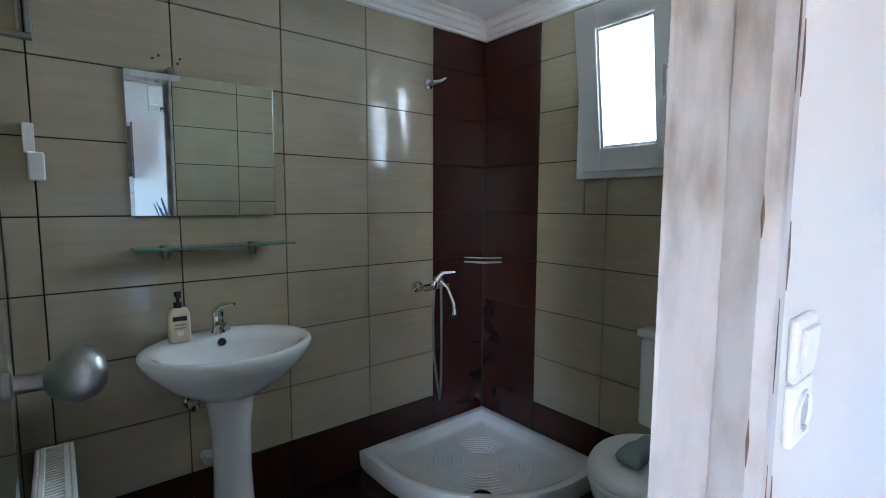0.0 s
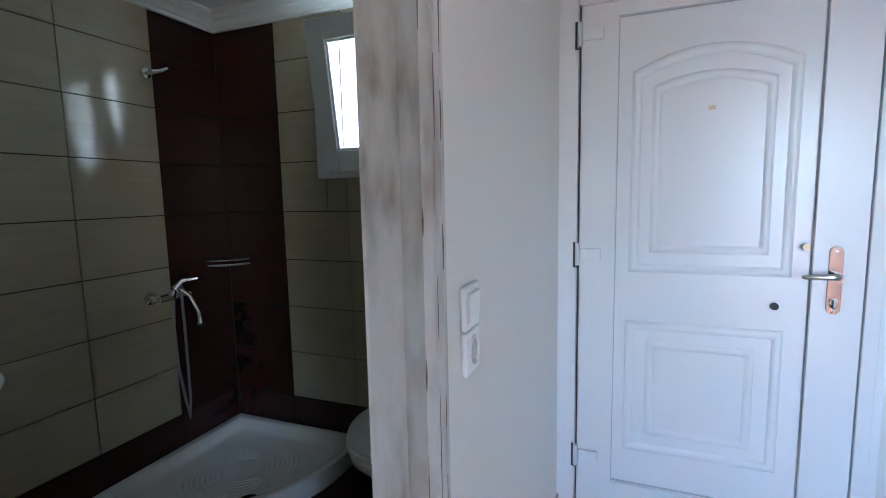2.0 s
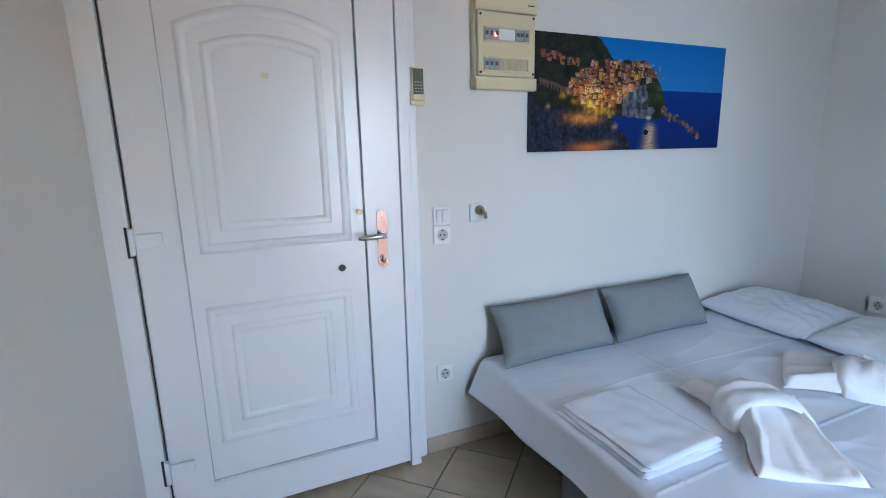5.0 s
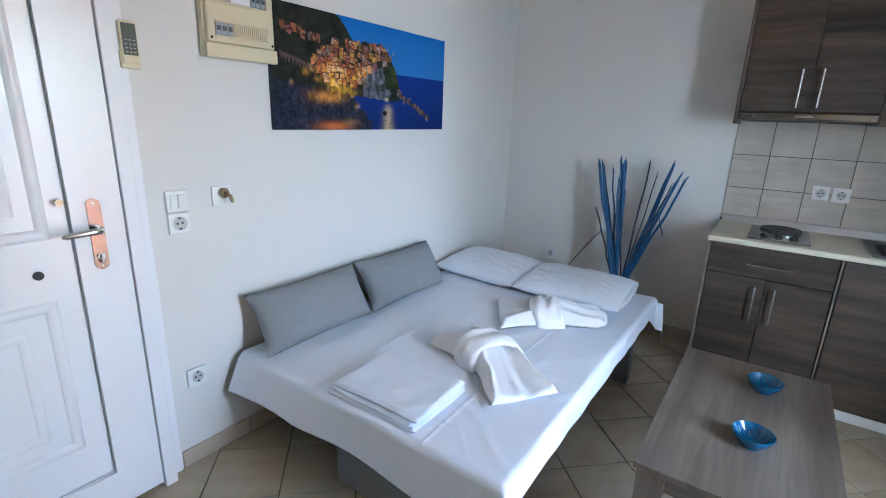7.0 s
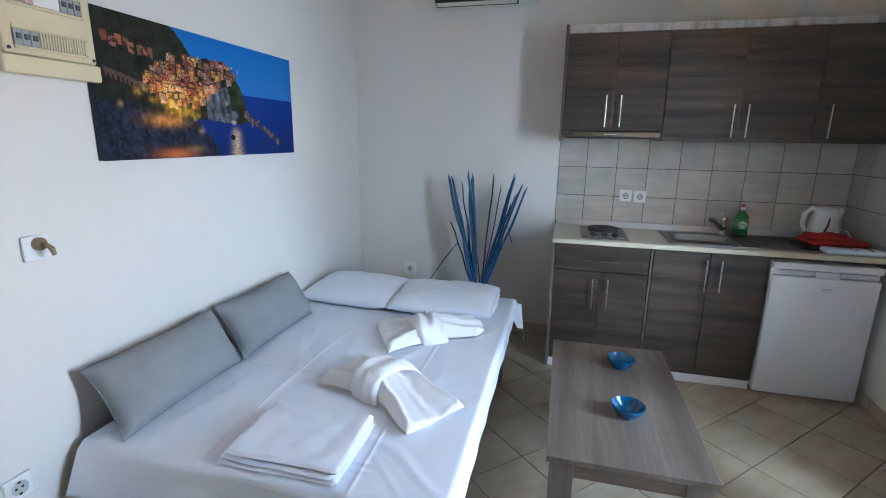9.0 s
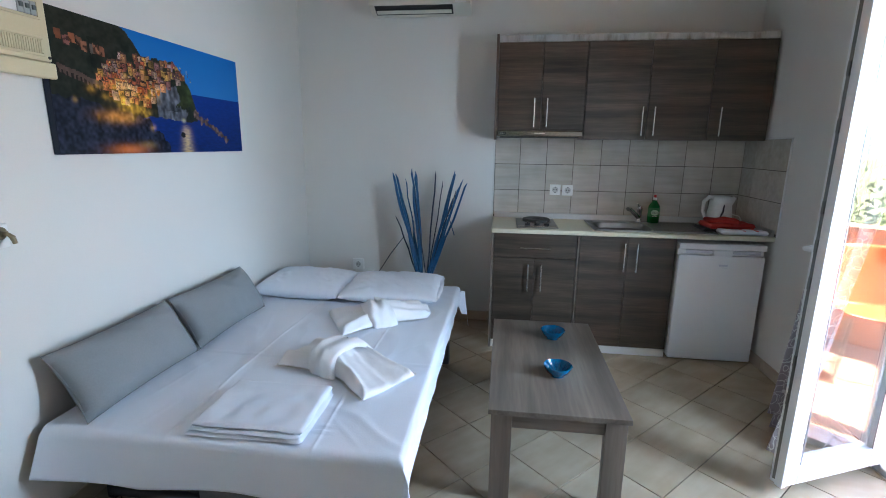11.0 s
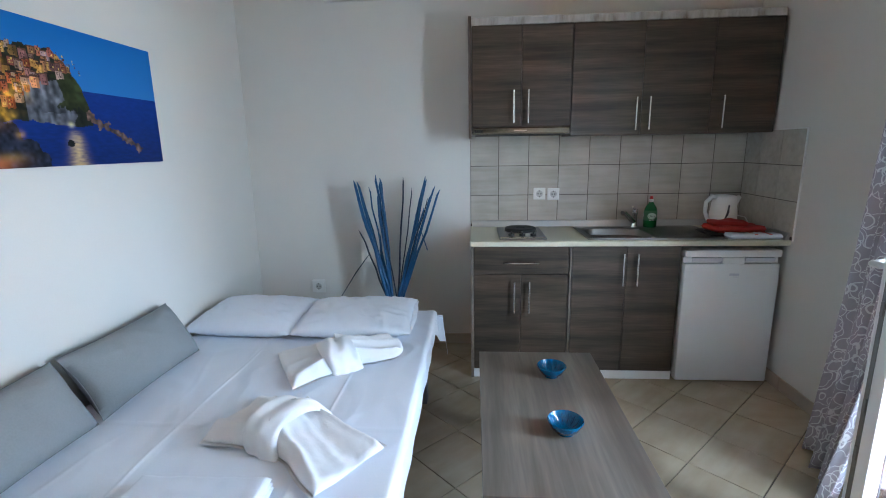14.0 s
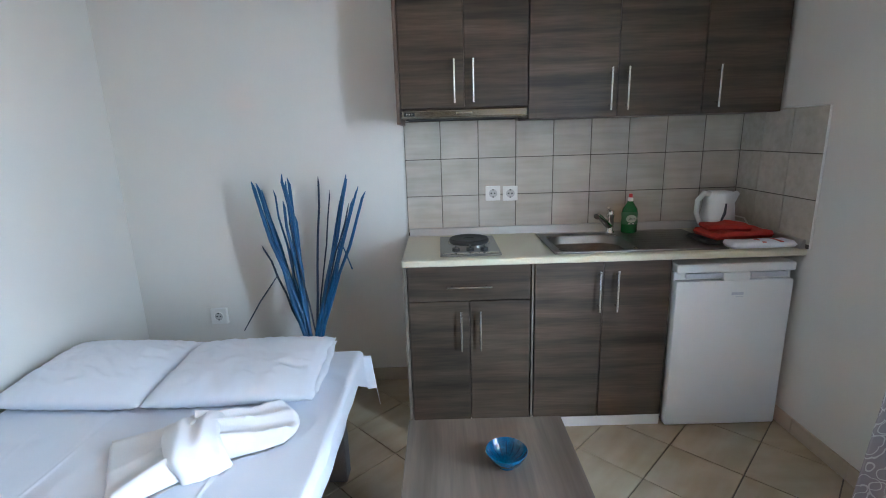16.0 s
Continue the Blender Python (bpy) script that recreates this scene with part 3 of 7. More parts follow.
def remote():
    t = thing("remote_control", (EAST, -0.652, 1.62), "cream air conditioner remote with dark olive face in a wall holder", "remote control")
    part("holder", box(EAST - 0.024, EAST, -0.684, -0.620, 1.616, 1.672, 0.006), M_CREAM, t)
    b = part("body", box(EAST - 0.031, EAST - 0.002, -0.680, -0.624, 1.632, 1.765, 0.008), M_CREAM, t)
    part("face", box(EAST - 0.0325, EAST - 0.0305, -0.674, -0.630, 1.658, 1.757, 0.0006), material("olive_keypad", (0.060, 0.058, 0.034), 0.4), b, "dark olive keypad")
    part("display", box(EAST - 0.0335, EAST - 0.0323, -0.668, -0.636, 1.722, 1.750, 0.0004), material("lcd", (0.10, 0.11, 0.075), 0.2), b)
    for r in range(4):
        for c in range(3):
            part("button", box(EAST - 0.0338, EAST - 0.0323, -0.668 + c * 0.0125, -0.661 + c * 0.0125, 1.666 + r * 0.0125, 1.669 + r * 0.0125, 0.0005), M_KEY, b)


remote()


def fuse_box():
    t = thing("fuse_box", (EAST, -1.06, 1.68), "yellowed cream plastic fuse box with breakers on the wall", "fuse box")
    x = EAST - 0.055
    part("back_box", box(EAST - 0.035, EAST, -1.205, -0.905, 1.685, 2.045, 0.006), M_CREAM, t)
    part("cover", box(x, EAST - 0.033, -1.197, -0.913, 1.738, 1.995, 0.006), M_CREAM, t)
    part("top_strip", box(x - 0.002, EAST - 0.033, -1.208, -0.902, 1.997, 2.048, 0.006), M_CREAM, t)
    part("bottom_strip", box(x - 0.002, EAST - 0.033, -1.208, -0.902, 1.682, 1.736, 0.006), M_CREAM, t)
    grey, dark = material("breaker_grey", (0.35, 0.37, 0.36), 0.4), material("breaker_dark", (0.10, 0.11, 0.11), 0.4)
    for z in (1.905, 1.785):
        part("window_frame", join(box(x - 0.006, x, -1.17, -0.94, z - 0.032, z - 0.024, 0.002), box(x - 0.006, x, -1.17, -0.94, z + 0.024, z + 0.034, 0.003), box(x - 0.006, x, -0.948, -0.94, z - 0.024, z + 0.024), box(x - 0.006, x, -1.17, -1.162, z - 0.024, z + 0.024)), M_CREAM, t)
    for y in (-0.998, -0.974, -0.951):
        for z in (1.905, 1.785):
            b = part("breaker", box(x - 0.008, x - 0.001, y - 0.011, y + 0.011, z - 0.022, z + 0.022, 0.001), grey, t)
            part("toggle", box(x - 0.014, x - 0.008, y - 0.006, y + 0.006, z - 0.006, z + 0.010, 0.001), dark, b)
    for y in (-1.147, -1.124, -1.102):
        b = part("breaker", box(x - 0.008, x - 0.001, y - 0.010, y + 0.010, 1.883, 1.927, 0.001), grey, t)
        part("toggle", box(x - 0.014, x - 0.008, y - 0.006, y + 0.006, 1.90, 1.915, 0.001), dark, b)
    part("indicator_lamp", box(x - 0.0115, x - 0.008, -1.0, -0.99, 1.897, 1.907, 0.001), glow("red_indicator", (1, 0.05, 0.05), 3), t)
    part("blank_plate", box(x - 0.006, x - 0.001, -1.09, -1.012, 1.883, 1.927, 0.001), M_PLASTIC, t)
    for i in range(17):
        y = -1.158 + i * 0.0087
        part("blank_slat", box(x - 0.007, x - 0.001, y - 0.0032, y + 0.0032, 1.763, 1.807, 0.001), M_CREAM, t)
    for y in (-0.925, -1.185):
        for z in (1.752, 1.98):
            part("screw", tube([(x - 0.001, y, z), (x - 0.004, y, z)], 0.005, 10), M_IRON, t)
    part("maker_mark", box(x - 0.0035, x - 0.002, -1.19, -1.155, 2.027, 2.031), M_IRON, t)


fuse_box()


def picture():
    """Canvas print: a coastal village at dusk, painted by rule onto a fine grid."""
    y0, y1, z0, z1 = -1.195, -2.445, 1.415, 1.942
    t = thing("canvas_picture", (EAST - 0.01, (y0 + y1) / 2, z0), "unframed canvas print of a lit cliff village above a dusk sea", "picture")
    part("canvas", box(EAST - 0.030, EAST - 0.001, y1, y0, z0, z1, 0.002), material("dark_canvas", (0.01, 0.015, 0.04), 0.6), t)
    nu, nv = 320, 136
    rng = np.random.RandomState(3)
    u, v = np.meshgrid((np.arange(nu) + 0.5) / nu, (np.arange(nv) + 0.5) / nv, indexing="ij")

    def soft(n, k=0.42):
        a = rng.rand(n + 3, int(n * max(1, k)) + 3)
        x, y = u * n, v * n * k
        i, j = x.astype(int), y.astype(int)
        fx, fy = x - i, y - j
        return (a[i, j] * (1 - fx) + a[i + 1, j] * fx) * (1 - fy) + (a[i, j + 1] * (1 - fx) + a[i + 1, j + 1] * fx) * fy

    def blob(cu, cv, su, sv):
        return np.exp(-((u - cu) / su) ** 2 - ((v - cv) / sv) ** 2)[..., None]
    clouds, rough_n, grit = soft(10), soft(45), soft(110)
    stone = 0.5 * rough_n + 0.5 * grit
    img = np.zeros((nu, nv, 3))
    # sky and sea, v runs up
    sky_t = np.clip((v - 0.58) / 0.42, 0, 1)[..., None]
    img[:] = (1 - sky_t) * np.array([0.025, 0.17, 0.46]) + sky_t * np.array([0.008, 0.14, 0.44])
    sea = v < 0.575 - 0.02 * u
    img[sea] = np.array([0.003, 0.028, 0.19])
    img[sea] *= (0.45 + 0.25 * soft(60, 1.6)[sea] + 0.9 * v[sea])[:, None]
    # the headland: everything under one falling skyline
    sky_u, sky_v = [0, 0.27, 0.33, 0.375, 0.45, 0.54, 0.60, 0.64, 0.67], [1.2, 1.02, 0.94, 0.80, 0.82, 0.81, 0.70, 0.56, 0.36]
    skyline = np.interp(u, sky_u, sky_v) + 0.04 * (soft(30) - 0.5) + 0.03 * (grit - 0.5)
    shore = 0.30 + 0.05 * (rough_n - 0.5) - 0.10 * np.clip(0.42 - u, 0, 1)
    land = (v < skyline) & (v > shore) & (u < 0.665)
    img[land] = np.array([0.016, 0.018, 0.012]) * (0.2 + 1.6 * stone[land])[:, None]
    bare = land & (u > 0.43) & (v < 0.60 + 0.10 * (rough_n - 0.5)) & (u < 0.60 + 0.05 * (rough_n - 0.5))
    strata = 0.6 * soft(75, 0.10) + 0.4 * grit
    img[bare] = np.array([0.10, 0.105, 0.125]) * (0.1 + 2.6 * strata[bare] ** 1.8)[:, None]
    bush = land & (u > 0.545 + 0.05 * (rough_n - 0.5)) & (v > 0.42 + 0.10 * (grit - 0.5))
    img[bush] = np.array([0.035, 0.045, 0.014]) * (0.1 + 1.6 * stone[bush])[:, None]
    # dark rocks and quay at the near shore
    near = (u < 0.50 - 0.45 * v + 0.06 * (rough_n - 0.5)) & (v < 0.42 + 0.22 * (clouds - 0.5) + 0.10 * (rough_n - 0.5) - 0.25 * u)
    img[near] = np.array([0.018, 0.022, 0.042]) * (0.1 + 1.9 * (0.4 * grit + 0.6 * strata)[near] ** 1.6)[:, None]
    # wobble, so that no outline is ruled
    flat_u, flat_v = u, v
    u = flat_u + 0.003 * (soft(70, 0.5) - 0.5) + 0.006 * (rough_n - 0.5)
    v = flat_v + 0.008 * (soft(70, 0.5) - 0.5) + 0.012 * (rough_n - 0.5)
    # houses stacked on the slope: rows from the top down, each a lit wall with a roof and windows
    pal = np.array([[0.50, 0.20, 0.11], [0.52, 0.30, 0.15], [0.40, 0.15, 0.13], [0.46, 0.36, 0.30], [0.30, 0.17, 0.18], [0.60, 0.42, 0.12], [0.42, 0.36, 0.40], [0.58, 0.50, 0.46], [0.50, 0.16, 0.07]])
    for row in range(9):
        cv = 0.785 - row * 0.043
        lo = [0.34, 0.27, 0.22, 0.20, 0.18, 0.17, 0.19, 0.21, 0.23][row]
        hi = [0.60, 0.64, 0.65, 0.60, 0.52, 0.48, 0.46, 0.44, 0.42][row]
        cu = lo + rng.uniform(0, 0.01)
        while cu < hi:
            w, h = rng.uniform(0.008, 0.014), rng.uniform(0.026, 0.046)
            bv = cv + rng.uniform(-0.02, 0.02)
            if rng.rand() < 0.80:
                m = (np.abs(u - cu) < w) & (np.abs(v - bv) < h) & (v < skyline + 0.012)
                heat = math.exp(-((cu - 0.31) / 0.13) ** 2 - ((bv - 0.50) / 0.13) ** 2)
                c = pal[rng.randint(9)] * rng.uniform(0.5, 1.35) * (0.7 + 0.65 * heat) * np.array([1.2 + 0.3 * heat, 0.92, 0.85 - 0.45 * heat])
                img[m] = c * (0.75 + 0.5 * grit[m])[:, None]
                img[m & (u > cu + w * 0.45)] *= 0.55
                img[m & (v > bv + h * 0.72)] = np.array([0.10, 0.045, 0.03]) * rng.uniform(0.5, 1.3)
                for q in (-0.45, 0.15):
                    for r in (-0.5, 0.0, 0.45):
                        if rng.rand() < 0.75:
                            lit = c * 0.22 if rng.rand() < 0.8 else np.array([0.75, 0.5, 0.12])
                            img[(np.abs(u - cu - q * w) < 0.0017) & (np.abs(v - bv - r * h) < 0.0055)] = lit
            cu += w * rng.uniform(1.5, 2.3)
    # scattered houses on the far slope and the lit road with its arches
    for cu in (0.05, 0.075, 0.095, 0.12, 0.135, 0.165, 0.18, 0.20):
        m = (np.abs(u - cu) < 0.011) & (np.abs(v - 0.80 + 0.4 * (cu - 0.1) + rng.uniform(-0.02, 0.02)) < 0.035)
        img[m] = pal[rng.choice((0, 2, 3, 4, 8))] * rng.uniform(0.2, 0.7) * (0.6 + 0.8 * grit[m])[:, None]
        img[m & (grit < 0.35)] *= 0.3
    road = (u > 0.03) & (u < 0.19) & (np.abs(v - 0.62 + 0.6 * u) < 0.03)
    img[road] = np.array([0.10, 0.06, 0.05]) * (0.4 + stone[road])[:, None]
    img[road & (np.sin(u * 420) > 0.1) & (v < 0.62 - 0.6 * u)] *= 0.2
    # dusk lies unevenly on the slope
    slope = land & (u > 0.15) & (u < 0.66) & (v > 0.38) & (v < 0.86)
    img[slope] *= (0.35 + 1.05 * soft(26, 0.5)[slope])[:, None]
    u, v = flat_u, flat_v
    # lamplight on streets, harbour and rocks
    for k in range(60):
        cu, cv = rng.normal(0.29, 0.085), rng.normal(0.47, 0.09)
        img += blob(cu, cv, rng.uniform(0.006, 0.018), rng.uniform(0.012, 0.03)) * np.array([0.85, 0.44, 0.03]) * rng.uniform(0.1, 0.45) * (0.3 + 1.2 * grit)[..., None]
    img += blob(0.24, 0.29, 0.07, 0.045) * np.array([0.62, 0.24, 0.02]) * (0.2 + 1.3 * stone)[..., None]
    img += blob(0.32, 0.36, 0.06, 0.03) * np.array([0.40, 0.20, 0.01]) * (0.2 + 1.3 * grit)[..., None]
    img += blob(0.27, 0.03, 0.075, 0.04) * np.array([0.55, 0.14, 0.015])
    img += blob(0.36, 0.07, 0.04, 0.03) * np.array([0.15, 0.09, 0.015])
    path = np.exp(-((u - 0.585) / (0.018 + 0.05 * (0.3 - v).clip(0))) ** 2)[..., None] * np.clip((0.27 - v) / 0.06, 0, 1)[..., None]
    img += path * np.array([0.50, 0.33, 0.07]) * (0.4 + 0.9 * soft(70, 2.2))[..., None]
    img += blob(0.575, 0.30, 0.010, 0.018) * np.array([0.5, 0.42, 0.14])
    boat = ((u - 0.563) / 0.014) ** 2 + ((v - 0.165) / 0.026) ** 2 < 1
    img[boat] = 0.006
    # breakwater
    line = 0.36 - (u - 0.66) * 1.05
    rocks = (u > 0.645) & (u < 0.89) & (np.abs(v - line) < 0.034 + 0.07 * (rough_n - 0.5) + 0.05 * (grit - 0.5))
    img[rocks] = np.array([0.19, 0.11, 0.085]) * (0.05 + 2.2 * stone[rocks] ** 2)[:, None]
    img = np.clip(img, 0.001, 0.95)
    xs, ys, zs = EAST - 0.0312, y0 + (y1 - y0) * np.arange(nu + 1) / nu, z0 + (z1 - z0) * np.arange(nv + 1) / nv
    gy, gz = np.meshgrid(ys, zs, indexing="ij")
    verts = np.stack([np.full(gy.shape, xs), gy, gz], -1).reshape(-1, 3)
    idx = np.arange((nu + 1) * (nv + 1)).reshape(nu + 1, nv + 1)
    faces = np.stack([idx[:-1, :-1], idx[:-1, 1:], idx[1:, 1:], idx[1:, :-1]], -1).reshape(-1, 4)
    me = bpy.data.meshes.new("print")
    me.from_pydata(verts.tolist(), [], faces.tolist())
    att = me.color_attributes.new("ink", "FLOAT_COLOR", "CORNER")
    cols = np.repeat(np.concatenate([img.reshape(-1, 3), np.ones((nu * nv, 1))], 1), 4, axis=0)
    att.data.foreach_set("color", cols.astype(np.float32).ravel())
    m = bpy.data.materials.new("printed_canvas")
    m.use_nodes = True
    n, l = m.node_tree.nodes, m.node_tree.links
    a = n.new("ShaderNodeVertexColor")
    a.layer_name = "ink"
    l.new(a.outputs[0], n["Principled BSDF"].inputs["Base Color"])
    n["Principled BSDF"].inputs["Roughness"].default_value = 0.6
    n["Principled BSDF"].inputs["Specular IOR Level"].default_value = 0.2
    me.materials.append(m)
    ob = new("print", me)
    ob.parent, ob.matrix_parent_inverse = t, Matrix.Translation(-Vector(t.location))


picture()


# ---- kitchen ----
def bar_handle(name, a, b, out, parent):
    """Steel bar on two short posts; out is the way away from the door."""
    a, b, o = Vector(a), Vector(b), Vector(out)
    p, q = a.lerp(b, 0.12), a.lerp(b, 0.88)
    return part(name, join(tube([a + o * 0.030, b + o * 0.030], 0.0055, 12), tube([p, p + o * 0.030], 0.0045, 8), tube([q, q + o * 0.030], 0.0045, 8)), M_HANDLE, parent, "brushed steel bar handle", smooth=40)


def cabinet(name, x0, x1, y_front, z0, z1, doors, label, drawer=0.0, body_z0=None, category="kitchen cabinet"):
    """doors: (x left, x right, handle x, handle z0, handle z1). The front faces +y."""
    t = thing(name, ((x0 + x1) / 2, SOUTH, z0), label, category, "kitchen cabinets")
    yb, th = SOUTH + 0.003, 0.018
    bz = z0 if body_z0 is None else body_z0
    part("side_panel", box(x0, x0 + th, yb, y_front - 0.021, bz, z1, 0.001), M_EDGE, t)
    part("side_panel", box(x1 - th, x1, yb, y_front - 0.021, bz, z1, 0.001), M_EDGE, t)
    part("back_panel", box(x0 + th, x1 - th, yb, yb + 0.006, bz, z1), M_EDGE, t)
    part("bottom_panel", box(x0 + th, x1 - th, yb + 0.007, y_front - 0.022, bz, bz + th), M_EDGE, t)
    part("top_panel", box(x0 + th, x1 - th, yb + 0.007, y_front - 0.022, z1 - th, z1), M_EDGE, t)
    top = z1 - 0.002
    if drawer:
        d = part("drawer", box(x0 + 0.002, x1 - 0.002, y_front - 0.020, y_front, drawer + 0.0035, top, 0.0015), M_CABINET, t)
        xm = (x0 + x1) / 2
        bar_handle("handle", (xm - 0.105, y_front, drawer + 0.075), (xm + 0.105, y_front, drawer + 0.075), (0, 1, 0), d)
        top = drawer - 0.0015
    for a, b, hx, hz0, hz1 in doors:
        d = part("door", box(a + 0.0015, b - 0.0015, y_front - 0.020, y_front, z0 + 0.001, top, 0.0015), M_CABINET, t)
        bar_handle("handle", (hx, y_front, hz0), (hx, y_front, hz1), (0, 1, 0), d)
    return t


F_LOW, F_UP = -2.905, -3.145
cabinet("base_cabinet", 0.055, 0.632, F_LOW, 0.06, 0.864, [(0.055, 0.343, 0.293, 0.45, 0.65), (0.343, 0.632, 0.384, 0.45, 0.65)], "grey-brown wood-look base cabinet with one drawer and two doors", drawer=0.69)
cabinet("base_cabinet", -0.602, 0.036, F_LOW, 0.06, 0.864, [(-0.602, -0.285, -0.345, 0.625, 0.825), (-0.285, 0.036, -0.263, 0.625, 0.825)], "grey-brown wood-look sink cabinet with two doors")
cabinet("wall_cabinet", 0.034, 0.642, F_UP, 1.578, 2.172, [(0.034, 0.336, 0.295, 1.60, 1.795), (0.336, 0.642, 0.384, 1.60, 1.795)], "grey-brown wood-look wall cabinet with two doors above the hood", body_z0=1.578)
cabinet("wall_cabinet", -0.793, 0.032, F_UP, 1.517, 2.172, [(-0.793, -0.39, -0.432, 1.545, 1.738), (-0.39, 0.032, -0.353, 1.545, 1.738)], "wide grey-brown wood-look wall cabinet with two doors")
cabinet("wall_cabinet", -1.178, -0.795, F_UP, 1.517, 2.172, [(-1.178, -0.795, -0.860, 1.545, 1.735)], "narrow grey-brown wood-look wall cabinet with one door")
solid("end_panel", box(0.644, 0.662, SOUTH + 0.002, F_UP + 0.004, 1.51, 2.225, 0.001), M_EDGE, "brown side panel beside the wall cabinets", "cabinet panel")
solid("end_panel", box(0.634, 0.650, SOUTH + 0.002, F_LOW + 0.004, 0.0, 0.864, 0.001), M_TABLE, "grey side panel beside the base cabinets", "cabinet panel")
solid("filler_strip", box(0.0405, 0.0505, F_LOW - 0.3, F_LOW + 0.003, 0.0, 0.864, 0.001), M_TABLE, "light grey divider between the base cabinets", "cabinet panel")
solid("cabinet_fascia", box(-1.178, 0.643, F_UP - 0.03, F_UP - 0.008, 2.174, 2.218, 0.002), M_DISTRESS, "chipped whitewashed board along the cabinet tops", "board")
solid("wood_offcut", box(0.10, 0.60, F_UP - 0.05, F_UP - 0.036, 2.174, 2.228, 0.002), M_PLASTIC, "white strip lying on the cabinet top", "strip")
solid("plinth", box(-0.602, 0.036, F_LOW - 0.03, F_LOW - 0.008, 0.0, 0.056, 0.001), M_PLASTIC, "white plinth board under the sink cabinet", "plinth", kind="structure")
solid("plinth", box(0.055, 0.632, F_LOW - 0.03, F_LOW - 0.008, 0.0, 0.056, 0.001), M_PLASTIC, "white plinth board under the drawer cabinet", "plinth", kind="structure")


def hood():
    t = thing("cooker_hood", (0.34, -3.3, 1.53), "slim steel cooker hood under the wall cabinet", "cooker hood")
    part("body", box(0.036, 0.64, SOUTH + 0.003, -3.17, 1.533, 1.575, 0.003), M_HOOD, t)
    part("visor", box(0.036, 0.64, -3.168, -3.128, 1.535, 1.572, 0.006), M_HOOD, t)
    part("switch_panel", box(0.575, 0.625, -3.1285, -3.125, 1.545, 1.562, 0.001), M_BLACK, t)
    for x in (0.585, 0.597, 0.609):
        part("switch", box(x, x + 0.007, -3.1255, -3.121, 1.549, 1.558, 0.001), M_HOOD, t)
    part("grip", box(0.30, 0.38, -3.129, -3.122, 1.548, 1.560, 0.003), M_CHROME, t)
    part("filter", box(0.06, 0.62, -3.42, -3.18, 1.529, 1.5325), M_IRON, t)


hood()

# worktop with cut-outs for bowl and hob body
HOB = (0.185, 0.475, -3.345, -2.93)
SINK = (-0.865, -0.055, -3.375, -2.915)
BOWL = (-0.47, -0.095, -3.29, -2.955)
FRONT = -2.905
wt = thing("worktop", (-0.27, -3.16, 0.868), "cream laminate kitchen worktop with rounded front edge", "worktop")
part("board", join(
    box(BOWL[1] + 0.002, 0.650, SOUTH + 0.002, FRONT, 0.868, 0.900), box(WEST + 0.002, BOWL[0] - 0.002, SOUTH + 0.002, FRONT, 0.868, 0.900),
    box(BOWL[0] - 0.002, BOWL[1] + 0.002, SOUTH + 0.002, BOWL[2] - 0.002, 0.868, 0.900), box(BOWL[0] - 0.002, BOWL[1] + 0.002, BOWL[3] + 0.002, FRONT, 0.868, 0.900)), M_COUNTER, wt)
part("front_edge", prism([(FRONT, 0.868), (-2.884, 0.868), (-2.880, 0.872), (-2.880, 0.892), (-2.883, 0.897), (-2.889, 0.8998), (FRONT, 0.8998)], WEST + 0.002, 0.650, 0), M_COUNTER, wt, smooth=30)
part("end_band", box(0.6502, 0.652, SOUTH + 0.002, -2.884, 0.869, 0.899), M_COUNTER, wt)
up = thing("worktop_upstand", (-0.3, SOUTH, 0.9), "aluminium upstand strip along the worktop", "upstand")
part("strip", prism([(SOUTH + 0.008, 0.9005), (SOUTH + 0.034, 0.9005), (SOUTH + 0.030, 0.912), (SOUTH + 0.020, 0.938), (SOUTH + 0.008, 0.942)], WEST + 0.012, 0.645, 0), M_ALU, up)
part("strip", prism([(WEST + 0.010, 0.9005), (WEST + 0.036, 0.9005), (WEST + 0.032, 0.912), (WEST + 0.022, 0.938), (WEST + 0.010, 0.942)], SOUTH + 0.036, -2.885, 1), M_ALU, up)


def rounded(x0, x1, y0, y1, r, n=6):
    out = []
    for cx, cy, a0 in ((x1 - r, y1 - r, 0), (x0 + r, y1 - r, 90), (x0 + r, y0 + r, 180), (x1 - r, y0 + r, 270)):
        out += [(cx + r * math.cos(radians(a0 + 90 * k / n)), cy + r * math.sin(radians(a0 + 90 * k / n))) for k in range(n + 1)]
    return out


def loops(rows, cap_last=True, cap_first=False):
    """Skin between closed loops of equal length."""
    bm = bmesh.new()
    vs = [[bm.verts.new(p) for p in r] for r in rows]
    n = len(vs[0])
    for a, b in zip(vs, vs[1:]):
        for k in range(n):
            bm.faces.new((a[k], a[(k + 1) % n], b[(k + 1) % n], b[k]))
    if cap_last:
        bm.faces.new(vs[-1])
    if cap_first:
        bm.faces.new(vs[0][::-1])
    bmesh.ops.recalc_face_normals(bm, faces=bm.faces)
    return bm


